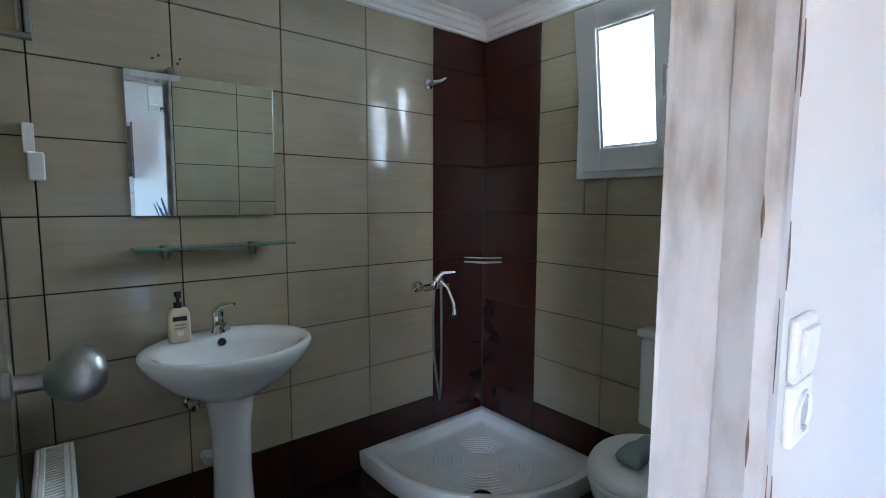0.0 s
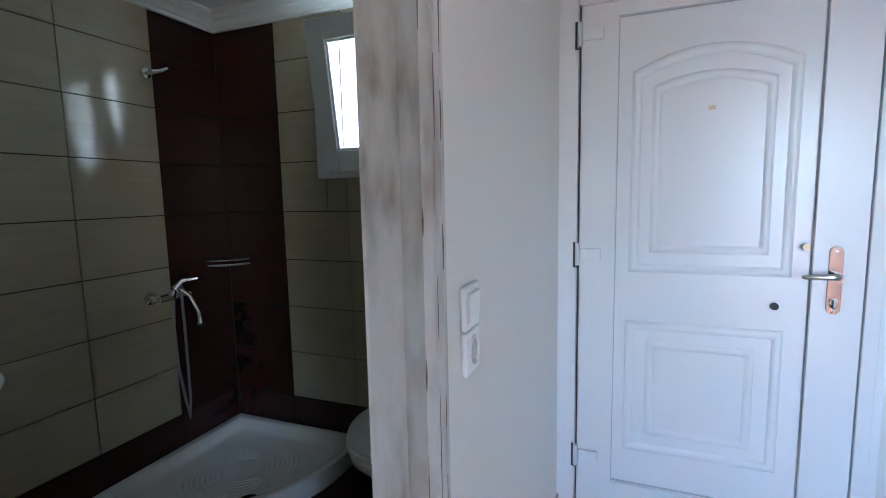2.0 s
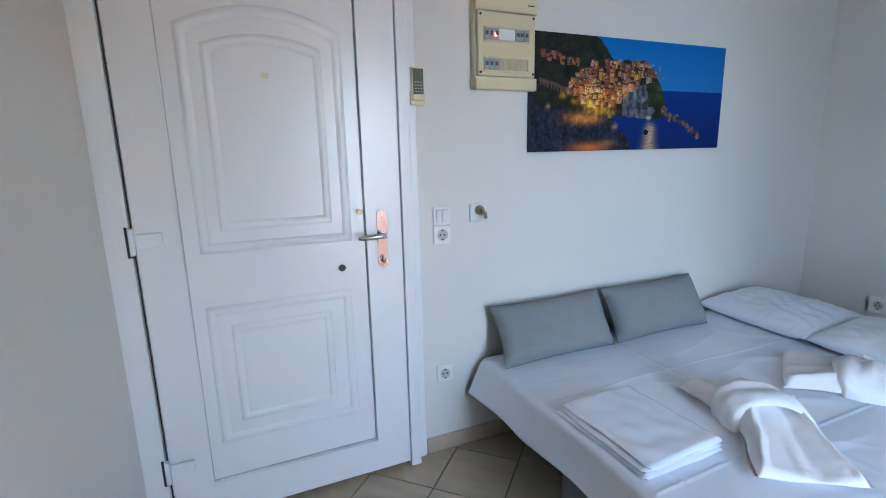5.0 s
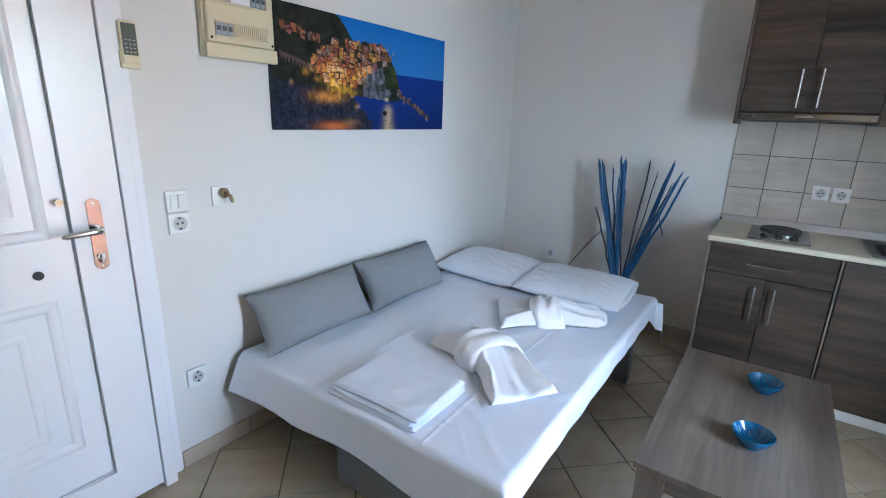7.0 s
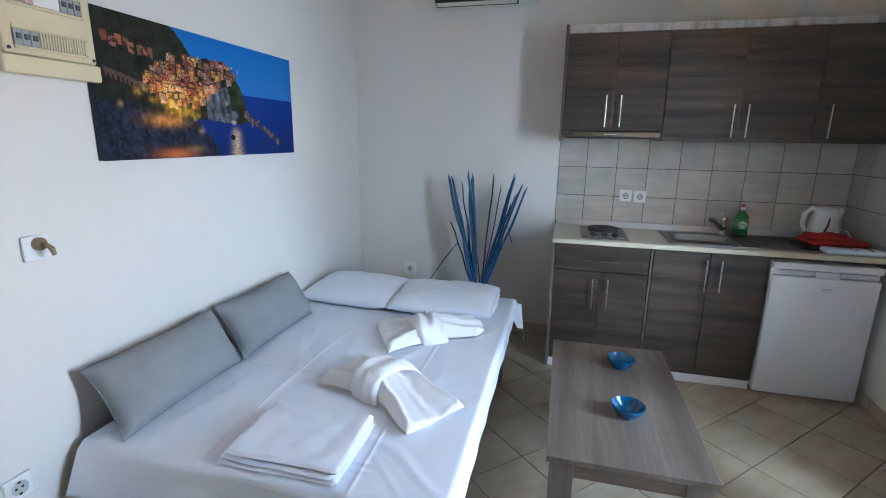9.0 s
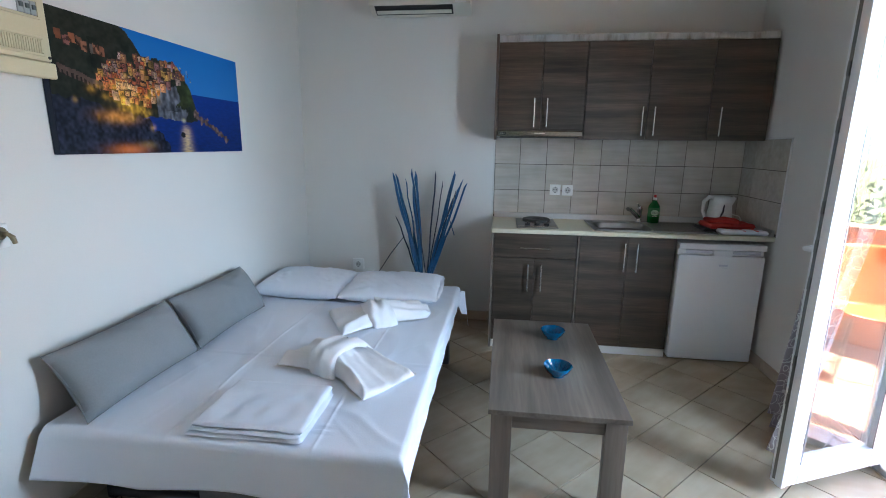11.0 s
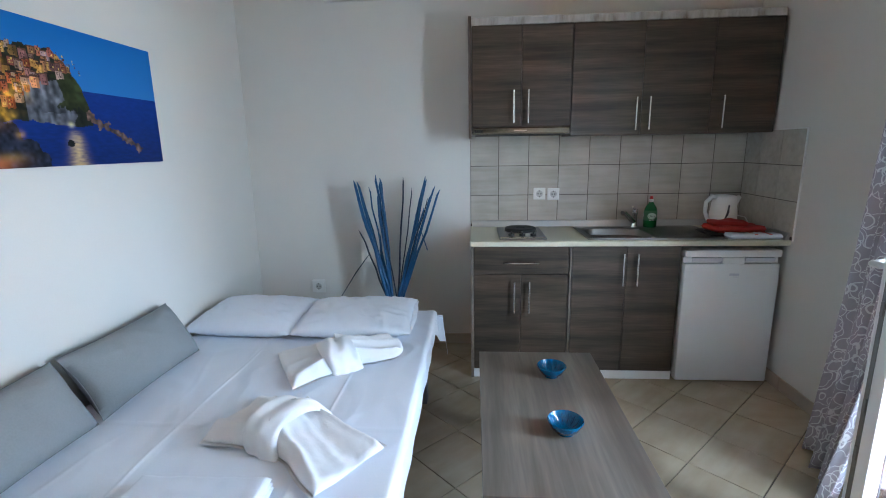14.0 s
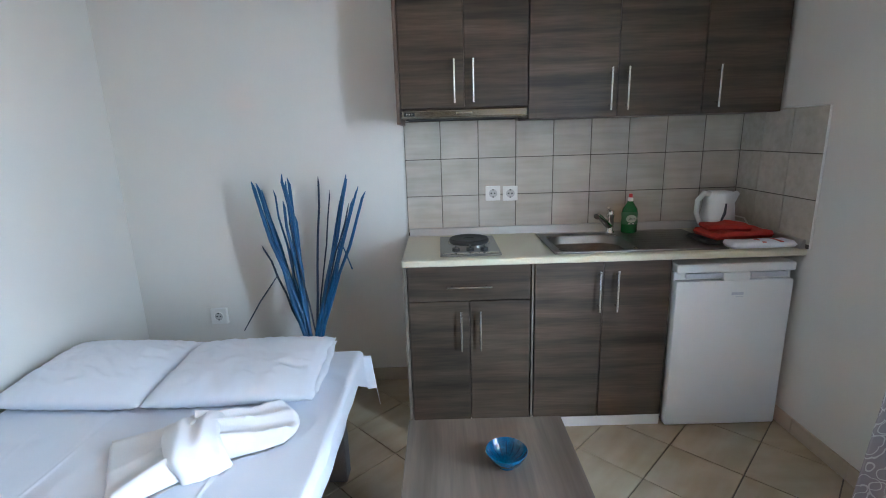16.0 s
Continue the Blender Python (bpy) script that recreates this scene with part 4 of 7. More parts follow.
def sink():
    t = thing("kitchen_sink", (-0.46, -3.16, 0.9), "stainless steel inset sink with drainer set in the worktop", "sink")
    b = BOWL
    plate = join(box(SINK[0], b[0], SINK[2], SINK[3], 0.9005, 0.906, 0.002), box(b[1], SINK[1], SINK[2], SINK[3], 0.9005, 0.906, 0.002),
                 box(b[0], b[1], SINK[2], b[2], 0.9005, 0.906, 0.001), box(b[0], b[1], b[3], SINK[3], 0.9005, 0.906, 0.001))
    part("rim", plate, M_SINK, t)
    rows = [[(x, y, 0.9065) for x, y in rounded(b[0] - 0.006, b[1] + 0.006, b[2] - 0.006, b[3] + 0.006, 0.09)]]
    for inset, z in ((0.0, 0.905), (0.006, 0.89), (0.018, 0.80), (0.045, 0.775), (0.10, 0.770)):
        rows.append([(x, y, z) for x, y in rounded(b[0] + inset, b[1] - inset, b[2] + inset, b[3] - inset, max(0.03, 0.09 - inset * 0.4))])
    part("bowl", loops(rows), M_SINK, t, smooth=50)
    part("drain", lathe([(0.03, 0.0), (0.03, 0.004), (0.022, 0.004), (0.018, 0.001), (0, 0.001)], 20, ((b[0] + b[1]) / 2, (b[2] + b[3]) / 2, 0.771)), M_CHROME, t, smooth=40)
    for i in range(7):
        y = -3.30 + i * 0.05
        part("drainer_rib", tube([(-0.81, y, 0.9048), (-0.52, y, 0.9048)], 0.0025, 6), M_SINK, t, smooth=60)
    part("raised_edge", tube([(x, y, 0.9065) for x, y in rounded(SINK[0] + 0.004, SINK[1] - 0.004, SINK[2] + 0.004, SINK[3] - 0.004, 0.03)] + [(SINK[1] - 0.004, SINK[3] - 0.03, 0.9065)], 0.004, 6), M_STEEL, t, smooth=60)


sink()


def kitchen_tap():
    t = thing("kitchen_tap", (-0.455, -3.335, 0.906), "chrome single-lever kitchen tap behind the sink", "tap")
    part("body", lathe([(0.024, 0), (0.024, 0.008), (0.019, 0.014), (0.019, 0.085), (0.022, 0.09), (0.022, 0.105), (0, 0.11)], 20, (-0.455, -3.335, 0.9065)), M_CHROME, t, smooth=40)
    part("spout", tube([(-0.455, -3.335, 0.945), (-0.435, -3.315, 0.955), (-0.355, -3.235, 1.022), (-0.343, -3.223, 1.018)], [0.018, 0.017, 0.014, 0.016], 14), M_CHROME, t, smooth=50)
    part("lever", join(tube([(-0.455, -3.335, 1.012), (-0.455, -3.335, 1.03)], 0.019, 16), tube([(-0.455, -3.335, 1.026), (-0.42, -3.27, 1.055)], [0.009, 0.006], 10)), M_CHROME, t, smooth=40)


kitchen_tap()


def hob():
    t = thing("electric_hob", (0.33, -3.14, 0.9), "single-plate steel electric hob with black knobs set in the worktop", "hob")
    part("plate", box(*HOB, 0.9005, 0.910, 0.004), M_STEEL, t)
    part("front_rim", box(HOB[0] + 0.01, HOB[1] - 0.01, HOB[3] - 0.03, HOB[3] - 0.005, 0.909, 0.914, 0.002), M_CHROME, t)
    part("hotplate", lathe([(0.102, 0), (0.102, 0.018), (0.096, 0.025), (0.078, 0.025), (0.073, 0.022), (0.03, 0.022), (0.026, 0.018), (0, 0.018)], 40, (0.325, -3.19, 0.910)), M_IRON, t, "black cast-iron hotplate", smooth=40)
    part("hotplate_ring", lathe([(0.110, 0), (0.110, 0.006), (0.1025, 0.008)], 40, (0.325, -3.19, 0.910)), M_CHROME, t, smooth=40)
    for x in (0.262, 0.33, 0.398):
        k = part("knob", lathe([(0.019, 0), (0.018, 0.014), (0.0, 0.016)], 18, (x, -3.01, 0.910)), M_BLACK, t, smooth=40)
        part("grip", box(x - 0.004, x + 0.004, -3.028, -2.992, 0.925, 0.936, 0.002), M_BLACK, k)


hob()


def fridge():
    t = thing("fridge", (-0.885, -3.15, 0), "white under-counter fridge with two recessed grips", "fridge")
    part("body", box(-1.160, -0.615, SOUTH + 0.04, -2.945, 0.02, 0.838, 0.006), M_PLASTIC, t)
    x0, x1, yf = -1.160, -0.615, -2.878
    d = part("door", join(box(x0, x1, -2.940, yf, 0.012, 0.762, 0.010), box(-0.955, -0.83, -2.940, yf, 0.758, 0.80, 0.006), box(x0, x1, -2.940, yf - 0.03, 0.755, 0.80, 0.004)), M_PVC, t, smooth=40)
    part("top", box(x0 - 0.002, x1 + 0.002, SOUTH + 0.05, yf, 0.800, 0.842, 0.008), M_PVC, t)
    grip = material("grip_grey", (0.60, 0.60, 0.66), 0.4)
    for a, b in ((-1.125, -0.957), (-0.828, -0.655)):
        part("grip", prism([(a, yf - 0.001), (b, yf - 0.001), (b - 0.01, yf - 0.028), (a + 0.01, yf - 0.028)], 0.776, 0.797, 2), grip, d, "grey recessed grip")
    part("badge", box(-0.93, -0.875, yf - 0.001, yf + 0.0012, 0.690, 0.703, 0.0004), grip, d)
    part("badge_line", box(-0.93, -0.895, yf - 0.001, yf + 0.001, 0.680, 0.683), grip, d)
    for x in (-1.13, -0.645):
        part("foot", lathe([(0.016, 0), (0.016, 0.02), (0, 0.02)], 12, (x, -2.97, 0)), M_BLACK, t)
        part("foot", lathe([(0.016, 0), (0.016, 0.02), (0, 0.02)], 12, (x, SOUTH + 0.1, 0)), M_BLACK, t)


fridge()
socket((0.172, SOUTH + 0.008, 1.130), FACE_N, group="sockets above the worktop")
socket((0.075, SOUTH + 0.008, 1.127), FACE_N, group="sockets above the worktop")


def text(name, body, size, m, mat, parent):
    """Lettering as a mesh."""
    cu = bpy.data.curves.new(name, "FONT")
    cu.body, cu.size, cu.extrude, cu.align_x, cu.align_y = body, size, 0.0003, "CENTER", "CENTER"
    tmp = bpy.data.objects.new(name, cu)
    scene.collection.objects.link(tmp)
    bpy.context.view_layer.update()
    me = bpy.data.meshes.new_from_object(tmp.evaluated_get(bpy.context.evaluated_depsgraph_get()))
    bpy.data.objects.remove(tmp)
    me.transform(m)
    me.materials.clear()
    me.materials.append(mat)
    ob = new(name, me)
    ob.parent = parent
    return ob


def detergent():
    at = (-0.560, -3.335, 0.906)
    t = thing("washing_up_bottle", at, "green washing-up liquid bottle with white lettering and red cap", "bottle")
    g = material("green_liquid", (0.004, 0.13, 0.024), 0.12, vary=0.1, grain=0, coat=0.6)
    b = part("bottle", lathe([(0, 0), (0.030, 0), (0.034, 0.006), (0.035, 0.05), (0.032, 0.075), (0.034, 0.10), (0.031, 0.13), (0.018, 0.155), (0.013, 0.165), (0.013, 0.172)], 28, at, 1.28, 0.78), g, t, smooth=50)
    lab = material("green_label", (0.012, 0.15, 0.04), 0.3)
    part("label", lathe([(0.0353, 0.048), (0.0353, 0.06), (0.0328, 0.078), (0.0349, 0.10), (0.0338, 0.115)], 28, at, 1.295, 0.80), lab, b, "green label", smooth=50)
    oval = [(at[0] + 0.028 * math.cos(2 * math.pi * k / 24), at[2] + 0.079 + 0.021 * math.sin(2 * math.pi * k / 24)) for k in range(24)]
    part("label_oval", prism(oval, at[1] + 0.0272, at[1] + 0.0284, 1), material("pale_green_ink", (0.42, 0.60, 0.45), 0.4), b, "pale oval on the label")
    text("lettering", "Ultra", 0.021, pose(at[0], at[1] + 0.0287, at[2] + 0.078, 90, 0, 180), material("dark_green_ink", (0.01, 0.10, 0.03), 0.5), b)
    part("label_bar", box(at[0] - 0.016, at[0] + 0.016, at[1] + 0.0262, at[1] + 0.0280, at[2] + 0.050, at[2] + 0.054), M_PLASTIC, b, "white bar")
    part("neck", lathe([(0.014, 0.172), (0.014, 0.186), (0.010, 0.192)], 18, at), M_PLASTIC, t, smooth=40)
    part("cap", lathe([(0.010, 0.192), (0.010, 0.208), (0.006, 0.212), (0, 0.212)], 16, at), material("red_cap", (0.55, 0.03, 0.03), 0.35), t, smooth=40)


detergent()


def kettle():
    c = (-1.0, -3.27, 0.9)
    t = thing("electric_kettle", c, "white plastic electric kettle on its base", "kettle")
    part("base", lathe([(0, 0), (0.082, 0), (0.082, 0.012), (0.074, 0.018), (0, 0.018)], 32, c), M_PLASTIC, t, smooth=40)
    b = part("body", lathe([(0.0, 0.019), (0.082, 0.019), (0.086, 0.03), (0.081, 0.10), (0.071, 0.19), (0.069, 0.212), (0.058, 0.224), (0, 0.232)], 36, c), M_PLASTIC, t, smooth=50)
    part("spout", tube([(c[0] - 0.045, c[1] + 0.01, 1.075), (c[0] - 0.085, c[1] + 0.02, 1.120)], [0.034, 0.012], 14), M_PLASTIC, b, smooth=50)
    part("handle", tube([(c[0] + 0.05, c[1] + 0.012, 1.108), (c[0] + 0.09, c[1] + 0.02, 1.120), (c[0] + 0.128, c[1] + 0.03, 1.085), (c[0] + 0.130, c[1] + 0.03, 1.02), (c[0] + 0.105, c[1] + 0.028, 0.965), (c[0] + 0.07, c[1] + 0.02, 0.935)], [0.016, 0.014, 0.013, 0.012, 0.012, 0.014], 12), M_PLASTIC, t, smooth=60)
    part("water_gauge", tube([(c[0] + 0.005, c[1] + 0.077, 1.07), (c[0] + 0.012, c[1] + 0.084, 1.02), (c[0] + 0.032, c[1] + 0.082, 0.965)], [0.004, 0.007, 0.004], 8), material("gauge_grey", (0.10, 0.10, 0.11), 0.2), b, smooth=60)
    solid("kettle_cable", tube([(-1.06, -3.34, 0.945), (-1.10, -3.30, 0.99), (-1.125, -3.24, 0.985), (-1.14, -3.2, 0.93), (-1.15, -3.18, 0.906)], 0.004, 8), M_PLASTIC, "white power cable of the kettle", "cable", smooth=60)


kettle()


def soft_slab(x0, x1, y0, y1, z0, h, seed, rough=0.006, nu=26, nv=18, r=0.02, rot=0.0, layers=1):
    """Folded cloth: a thick rounded slab with uneven faces."""
    cx, cy = (x0 + x1) / 2, (y0 + y1) / 2
    bms = []
    for k in range(layers):
        hz = h / layers
        zb = z0 + k * hz

        def side(sign):
            def f(u, v):
                a, b = 2 * u - 1, 2 * v - 1
                e = max(abs(a), abs(b))
                x, y = (x1 - x0) / 2 * a, (y1 - y0) / 2 * b
                d = min((1 - abs(a)) * (x1 - x0) / 2, (1 - abs(b)) * (y1 - y0) / 2)
                q = min(1.0, d / max(1e-4, hz * 0.5))
                t = hz * 0.5 * math.sqrt(max(0, 1 - (1 - q) ** 2))
                n = noise.noise(Vector((x * 14 + seed, y * 14, k + seed))) * rough * q if sign > 0 else 0
                w = noise.noise(Vector((x * 9, y * 9, seed * 3 + k))) * rough * 0.8
                x2, y2 = x + w, y + noise.noise(Vector((x * 9, y * 9, seed * 5 + k))) * rough * 0.8
                ca, sa = math.cos(rot), math.sin(rot)
                return (cx + x2 * ca - y2 * sa, cy + x2 * sa + y2 * ca, zb + hz * 0.5 + sign * t + n)
            return f
        bms += [grid(nu, nv, side(1)), grid(nu, nv, side(-1))]
    bm = join(*bms)
    bmesh.ops.remove_doubles(bm, verts=bm.verts, dist=0.0004)
    bmesh.ops.recalc_face_normals(bm, faces=bm.faces)
    return bm


red = thing("oven_gloves", (-0.97, -3.08, 0.9), "red and black quilted oven cloths folded on the worktop", "oven gloves")
part("cloth", soft_slab(-1.14, -0.80, -3.20, -2.985, 0.9015, 0.022, 4, 0.010), M_BLACK, red, "black underside cloth", smooth=60)
part("cloth", soft_slab(-1.13, -0.83, -3.19, -3.0, 0.924, 0.036, 7, 0.014, rot=0.1), M_RED, red, smooth=60)
part("cloth", soft_slab(-1.06, -0.85, -3.19, -3.05, 0.955, 0.026, 9, 0.014, rot=-0.12), M_RED, red, smooth=60)
tt = thing("tea_towel", (-1.03, -2.95, 0.9), "white tea towel with red stripes folded on the worktop", "tea towel")
tb = part("cloth", soft_slab(-1.17, -0.87, -3.0, -2.905, 0.9012, 0.03, 12, 0.006), M_SHEET, tt, smooth=60)
for x in (-1.10, -1.02):
    part("stripe", box(x - 0.008, x + 0.008, -2.985, -2.907, 0.9285, 0.9325, 0.001), material("pale_red_weave", (0.60, 0.16, 0.16), 0.9), tb)


def coffee_table():
    t = thing("coffee_table", (0.325, -1.84, 0), "low grey oak-look coffee table with thick square legs", "coffee table")
    x0, x1, y0, y1, z = 0.043, 0.605, -2.358, -1.325, 0.428
    part("tabletop", box(x0, x1, y0, y1, z - 0.022, z, 0.0015), M_TABLE, t)
    leg = wood("grey_oak_upright", (0.125, 0.097, 0.076), (0.225, 0.186, 0.15), 2, 0.6, 0.4, 0.36)
    for xa in (x0 + 0.012, x1 - 0.012 - 0.085):
        for ya in (y0 + 0.012, y1 - 0.012 - 0.04):
            part("leg", box(xa, xa + 0.085, ya, ya + 0.04, 0.0, z - 0.0225, 0.0015), leg, t)
    apron = wood("grey_oak_apron", (0.125, 0.097, 0.076), (0.225, 0.186, 0.15), 0, 0.6, 0.4, 0.36)
    for ya in (y0 + 0.020, y1 - 0.020 - 0.018):
        part("apron", box(x0 + 0.098, x1 - 0.098, ya, ya + 0.018, z - 0.085, z - 0.0225, 0.001), apron, t)
    for xa in (x0 + 0.03, x1 - 0.03 - 0.018):
        part("apron", box(xa, xa + 0.018, y0 + 0.053, y1 - 0.053, z - 0.085, z - 0.0225, 0.001), M_TABLE, t)


coffee_table()


def bowl(at, rot, label):
    t = thing("bowl", at, label, "bowl", "bowls on the coffee table")
    prof = [(0.0, 0.004), (0.026, 0.004), (0.028, 0.0), (0.031, 0.0), (0.032, 0.006), (0.050, 0.020), (0.064, 0.045), (0.066, 0.052), (0.064, 0.0535), (0.060, 0.046), (0.046, 0.024), (0.024, 0.012), (0.0, 0.010)]
    part("dish", lathe(prof, 48, at), M_BOWL, t, "glossy turquoise glaze with dark petal pattern", smooth=60)
    dark = material("dark_teal_glaze", (0.0, 0.04, 0.10), 0.15)
    for k in range(14):
        a = rot + 2 * math.pi * k / 14
        pts = [(at[0] + r * math.cos(a), at[1] + r * math.sin(a), at[2] + z + 0.0006) for r, z in ((0.026, 0.0128), (0.046, 0.0242), (0.058, 0.043))]
        part("petal_line", tube(pts, [0.0006, 0.0016, 0.0006], 5), dark, t)


bowl((0.278, -2.103, 0.428), 0.1, "turquoise glazed bowl near the far end of the table")
bowl((0.297, -1.663, 0.428), 0.3, "turquoise glazed bowl near the middle of the table")


# ---- sofa bed ----
BX0, BX1, BY0, BY1, BZ = 0.865, 2.236, -2.93, -0.925, 0.452


def bed():
    t = thing("sofa_bed", (1.55, -1.9, 0), "pulled-out grey fabric sofa bed against the wall", "sofa bed")
    part("front_panel", box(0.98, 1.66, -1.045, -0.985, 0.02, 0.34, 0.012), M_BASE, t, smooth=50)
    part("base", box(1.02, 1.62, -2.80, -1.05, 0.06, 0.33, 0.012), M_BASE, t, smooth=50)
    part("backrest", box(1.75, 2.20, -2.86, -1.12, 0.09, 0.34, 0.02), M_BASE, t, smooth=50)
    part("mattress", box(BX0 + 0.012, BX1 - 0.008, BY0 + 0.012, BY1 - 0.012, 0.33, BZ - 0.006, 0.03, 3), M_BASE, t, smooth=50)
    part("side_rail", box(BX0 + 0.03, BX0 + 0.06, BY0 + 0.05, BY1 - 0.08, 0.285, 0.329, 0.004), M_TABLE, t)
    part("leg", box(0.905, 0.985, -2.64, -2.56, 0.0, 0.285, 0.006), M_BASE, t, "grey fabric-covered leg")
    part("leg", box(0.905, 0.985, -1.16, -1.08, 0.0, 0.285, 0.006), M_BASE, t, "grey fabric-covered leg")
    part("roller_bar", tube([(1.70, -1.12, 0.045), (2.15, -1.12, 0.045)], 0.022, 12), M_BLACK, t, "black roller bar", smooth=40)
    part("foot", box(1.76, 1.80, -1.16, -1.12, 0.0, 0.09, 0.004), M_BLACK, t)
    part("foot", box(2.14, 2.18, -1.16, -1.12, 0.0, 0.09, 0.004), M_BLACK, t)
    part("foot", box(2.14, 2.18, -2.82, -2.78, 0.0, 0.09, 0.004), M_BLACK, t)
    part("foot", box(1.05, 1.09, -2.78, -2.74, 0.0, 0.06, 0.004), M_BLACK, t)


bed()


def bed_sheet():
    """A cloth over the mattress: it hangs over three sides, longer at the corners."""
    R = 0.03

    def bend(s, lo, hi, dlo, dhi):
        """Along one axis: place on the top and depth below it, for s in 0..1."""
        total = dlo + (hi - lo) + dhi
        q = s * total - dlo
        if q < 0:
            k = min(-q, R * 1.5708)
            a = k / R
            return lo + R - R * math.sin(a) - (0.10 * max(0, -q - R * 1.57)), R * (1 - math.cos(a)) + max(0, -q - R * 1.5708)
        if q > hi - lo:
            q2 = q - (hi - lo)
            a = min(q2, R * 1.5708) / R
            return hi - R + R * math.sin(a) + 0.10 * max(0, q2 - R * 1.57), R * (1 - math.cos(a)) + max(0, q2 - R * 1.5708)
        return lo + R + (hi - lo - 2 * R) * (q / (hi - lo)), 0.0

    def f(u, v):
        # u across (wall side at 1), v along (near end at 1)
        dw = 0.105 + 0.10 * max(0, (v - 0.82) / 0.18) ** 1.5 + 0.20 * max(0, (0.14 - v) / 0.14)
        dn = 0.215 + 0.02 * math.sin(u * 7 + 1) - 0.055 * max(0, (u - 0.75) / 0.25)
        x, zx = bend(u, BX0, BX1, dw, 0.0)
        y, zy = bend(v, BY0, BY1, 0.16, dn)
        z = BZ - math.hypot(zx, zy) if (zx > 0 and zy > 0) else BZ - zx - zy
        if zx > 0.02:
            x += 0.004 * math.sin(v * 31) * min(1, zx * 6) + 0.010 * noise.noise(Vector((v * 14, 3, zx * 4)))
        if zy > 0.02:
            y += 0.005 * math.sin(u * 17 + 2) * min(1, zy * 6)
        if zy > 0.02 and v > 0.5:
            y += 0.35 * zy * max(0, (u - 0.75) / 0.25) ** 2
        if zx > 0.03 and zy > 0.03:
            x -= 0.02 if v > 0.5 else 0.035
            y += 0.035 if v > 0.5 else -0.02
        top = 1.0 if zx + zy < 0.004 else 0.3
        z += top * (0.004 * noise.noise(Vector((x * 3, y * 3, 0.3))) + 0.0035 * noise.noise(Vector((x * 11, y * 4, 1.7))) + 0.0035 * max(0, 0.12 - abs(noise.noise(Vector((x * 2.5 + y, y * 2.2 - x, 5.1))))) * 8)
        # pressed creases from folding
        for cx in (1.19, 1.73):
            z += top * 0.0030 * math.exp(-((x - cx - 0.01 * math.sin(y * 3)) / 0.0055) ** 2)
        z += top * 0.0030 * math.exp(-((y + 1.62) / 0.008) ** 2)
        # shallow drawn wrinkles, running slantwise
        for wx, wy, a, ln in ((1.95, -1.35, 0.25, 0.30), (1.90, -2.05, -0.15, 0.25), (1.62, -1.62, 0.5, 0.16), (1.10, -1.05, -0.6, 0.14), (1.05, -1.75, 0.9, 0.2), (1.75, -2.30, 0.1, 0.2), (1.85, -1.10, 0.35, 0.16)):
            c_, s_ = math.sin(a), math.cos(a)
            p_, q_ = (x - wx) * c_ + (y - wy) * s_, (x - wx) * s_ - (y - wy) * c_
            z += top * 0.0018 * math.exp(-(p_ / ln) ** 2 - ((q_ + 0.02 * math.sin(p_ * 9)) / 0.011) ** 2)
        # short puckers near the folded linen
        z += top * 0.005 * math.exp(-((x - 1.20) / 0.03) ** 2 - ((y + 1.06) / 0.03) ** 2) * math.sin(y * 160)
        return (x, y, z + 0.001)
    bm = grid(300, 220, f)
    bmesh.ops.recalc_face_normals(bm, faces=bm.faces)
    ob = solid("bed_sheet", bm, M_SHEET, "white cotton sheet spread over the bed, hanging over its edges", "bed sheet", smooth=180)
    s = ob.modifiers.new("thickness", "SOLIDIFY")
    s.thickness, s.offset = 0.002, -1
    return ob


bed_sheet()


def pillow_bm(w, d, h, seed, pinch=0.06, rough=0.010, n=34, power=0.42, ex=4.0, creases=0.0):
    """A stuffed cushion lying in x-y, centred."""
    def side(sign):
        def f(u, v):
            a, b = 2 * u - 1, 2 * v - 1
            t = max(0, (1 - abs(a) ** (ex + 1))) ** power * max(0, (1 - abs(b) ** ex)) ** power
            x = w / 2 * a * (1 - pinch * (1 - b * b))
            y = d / 2 * b * (1 - pinch * (1 - a * a))
            k = noise.noise(Vector((x * 9 + seed, y * 9, sign))) + 0.5 * noise.noise(Vector((x * 22 + seed, y * 22, sign * 2)))
            q = noise.noise(Vector((x * 7 + seed, y * 13 + x * 5, sign * 3)))
            k += 0.7 * max(0, 0.25 - abs(q)) * 4 - 0.35
            edge = min(1, 3 * (1 - max(abs(a), abs(b))))
            # gathers running in from the two short ends
            k += creases * math.sin(b * 19 + 4 * noise.noise(Vector((a * 2, b * 3, seed))) + seed) * max(0, abs(a) - 0.35) ** 1.2 * min(1, 4 * (1 - abs(b)))
            k += creases * 0.6 * math.sin(a * 23 + b * 9 + seed) * max(0, noise.noise(Vector((a * 2.3 + seed, b * 2.1, 4.4))))
            ruffle = 0.002 * math.sin(a * 40 + seed) * (1 - edge)
            return (x, y, sign * h / 2 * t + k * rough * edge + ruffle)
        return f
    bm = join(grid(n, n, side(1)), grid(n, n, side(-1)))
    bmesh.ops.remove_doubles(bm, verts=bm.verts, dist=0.0015)
    bmesh.ops.recalc_face_normals(bm, faces=bm.faces)
    return bm


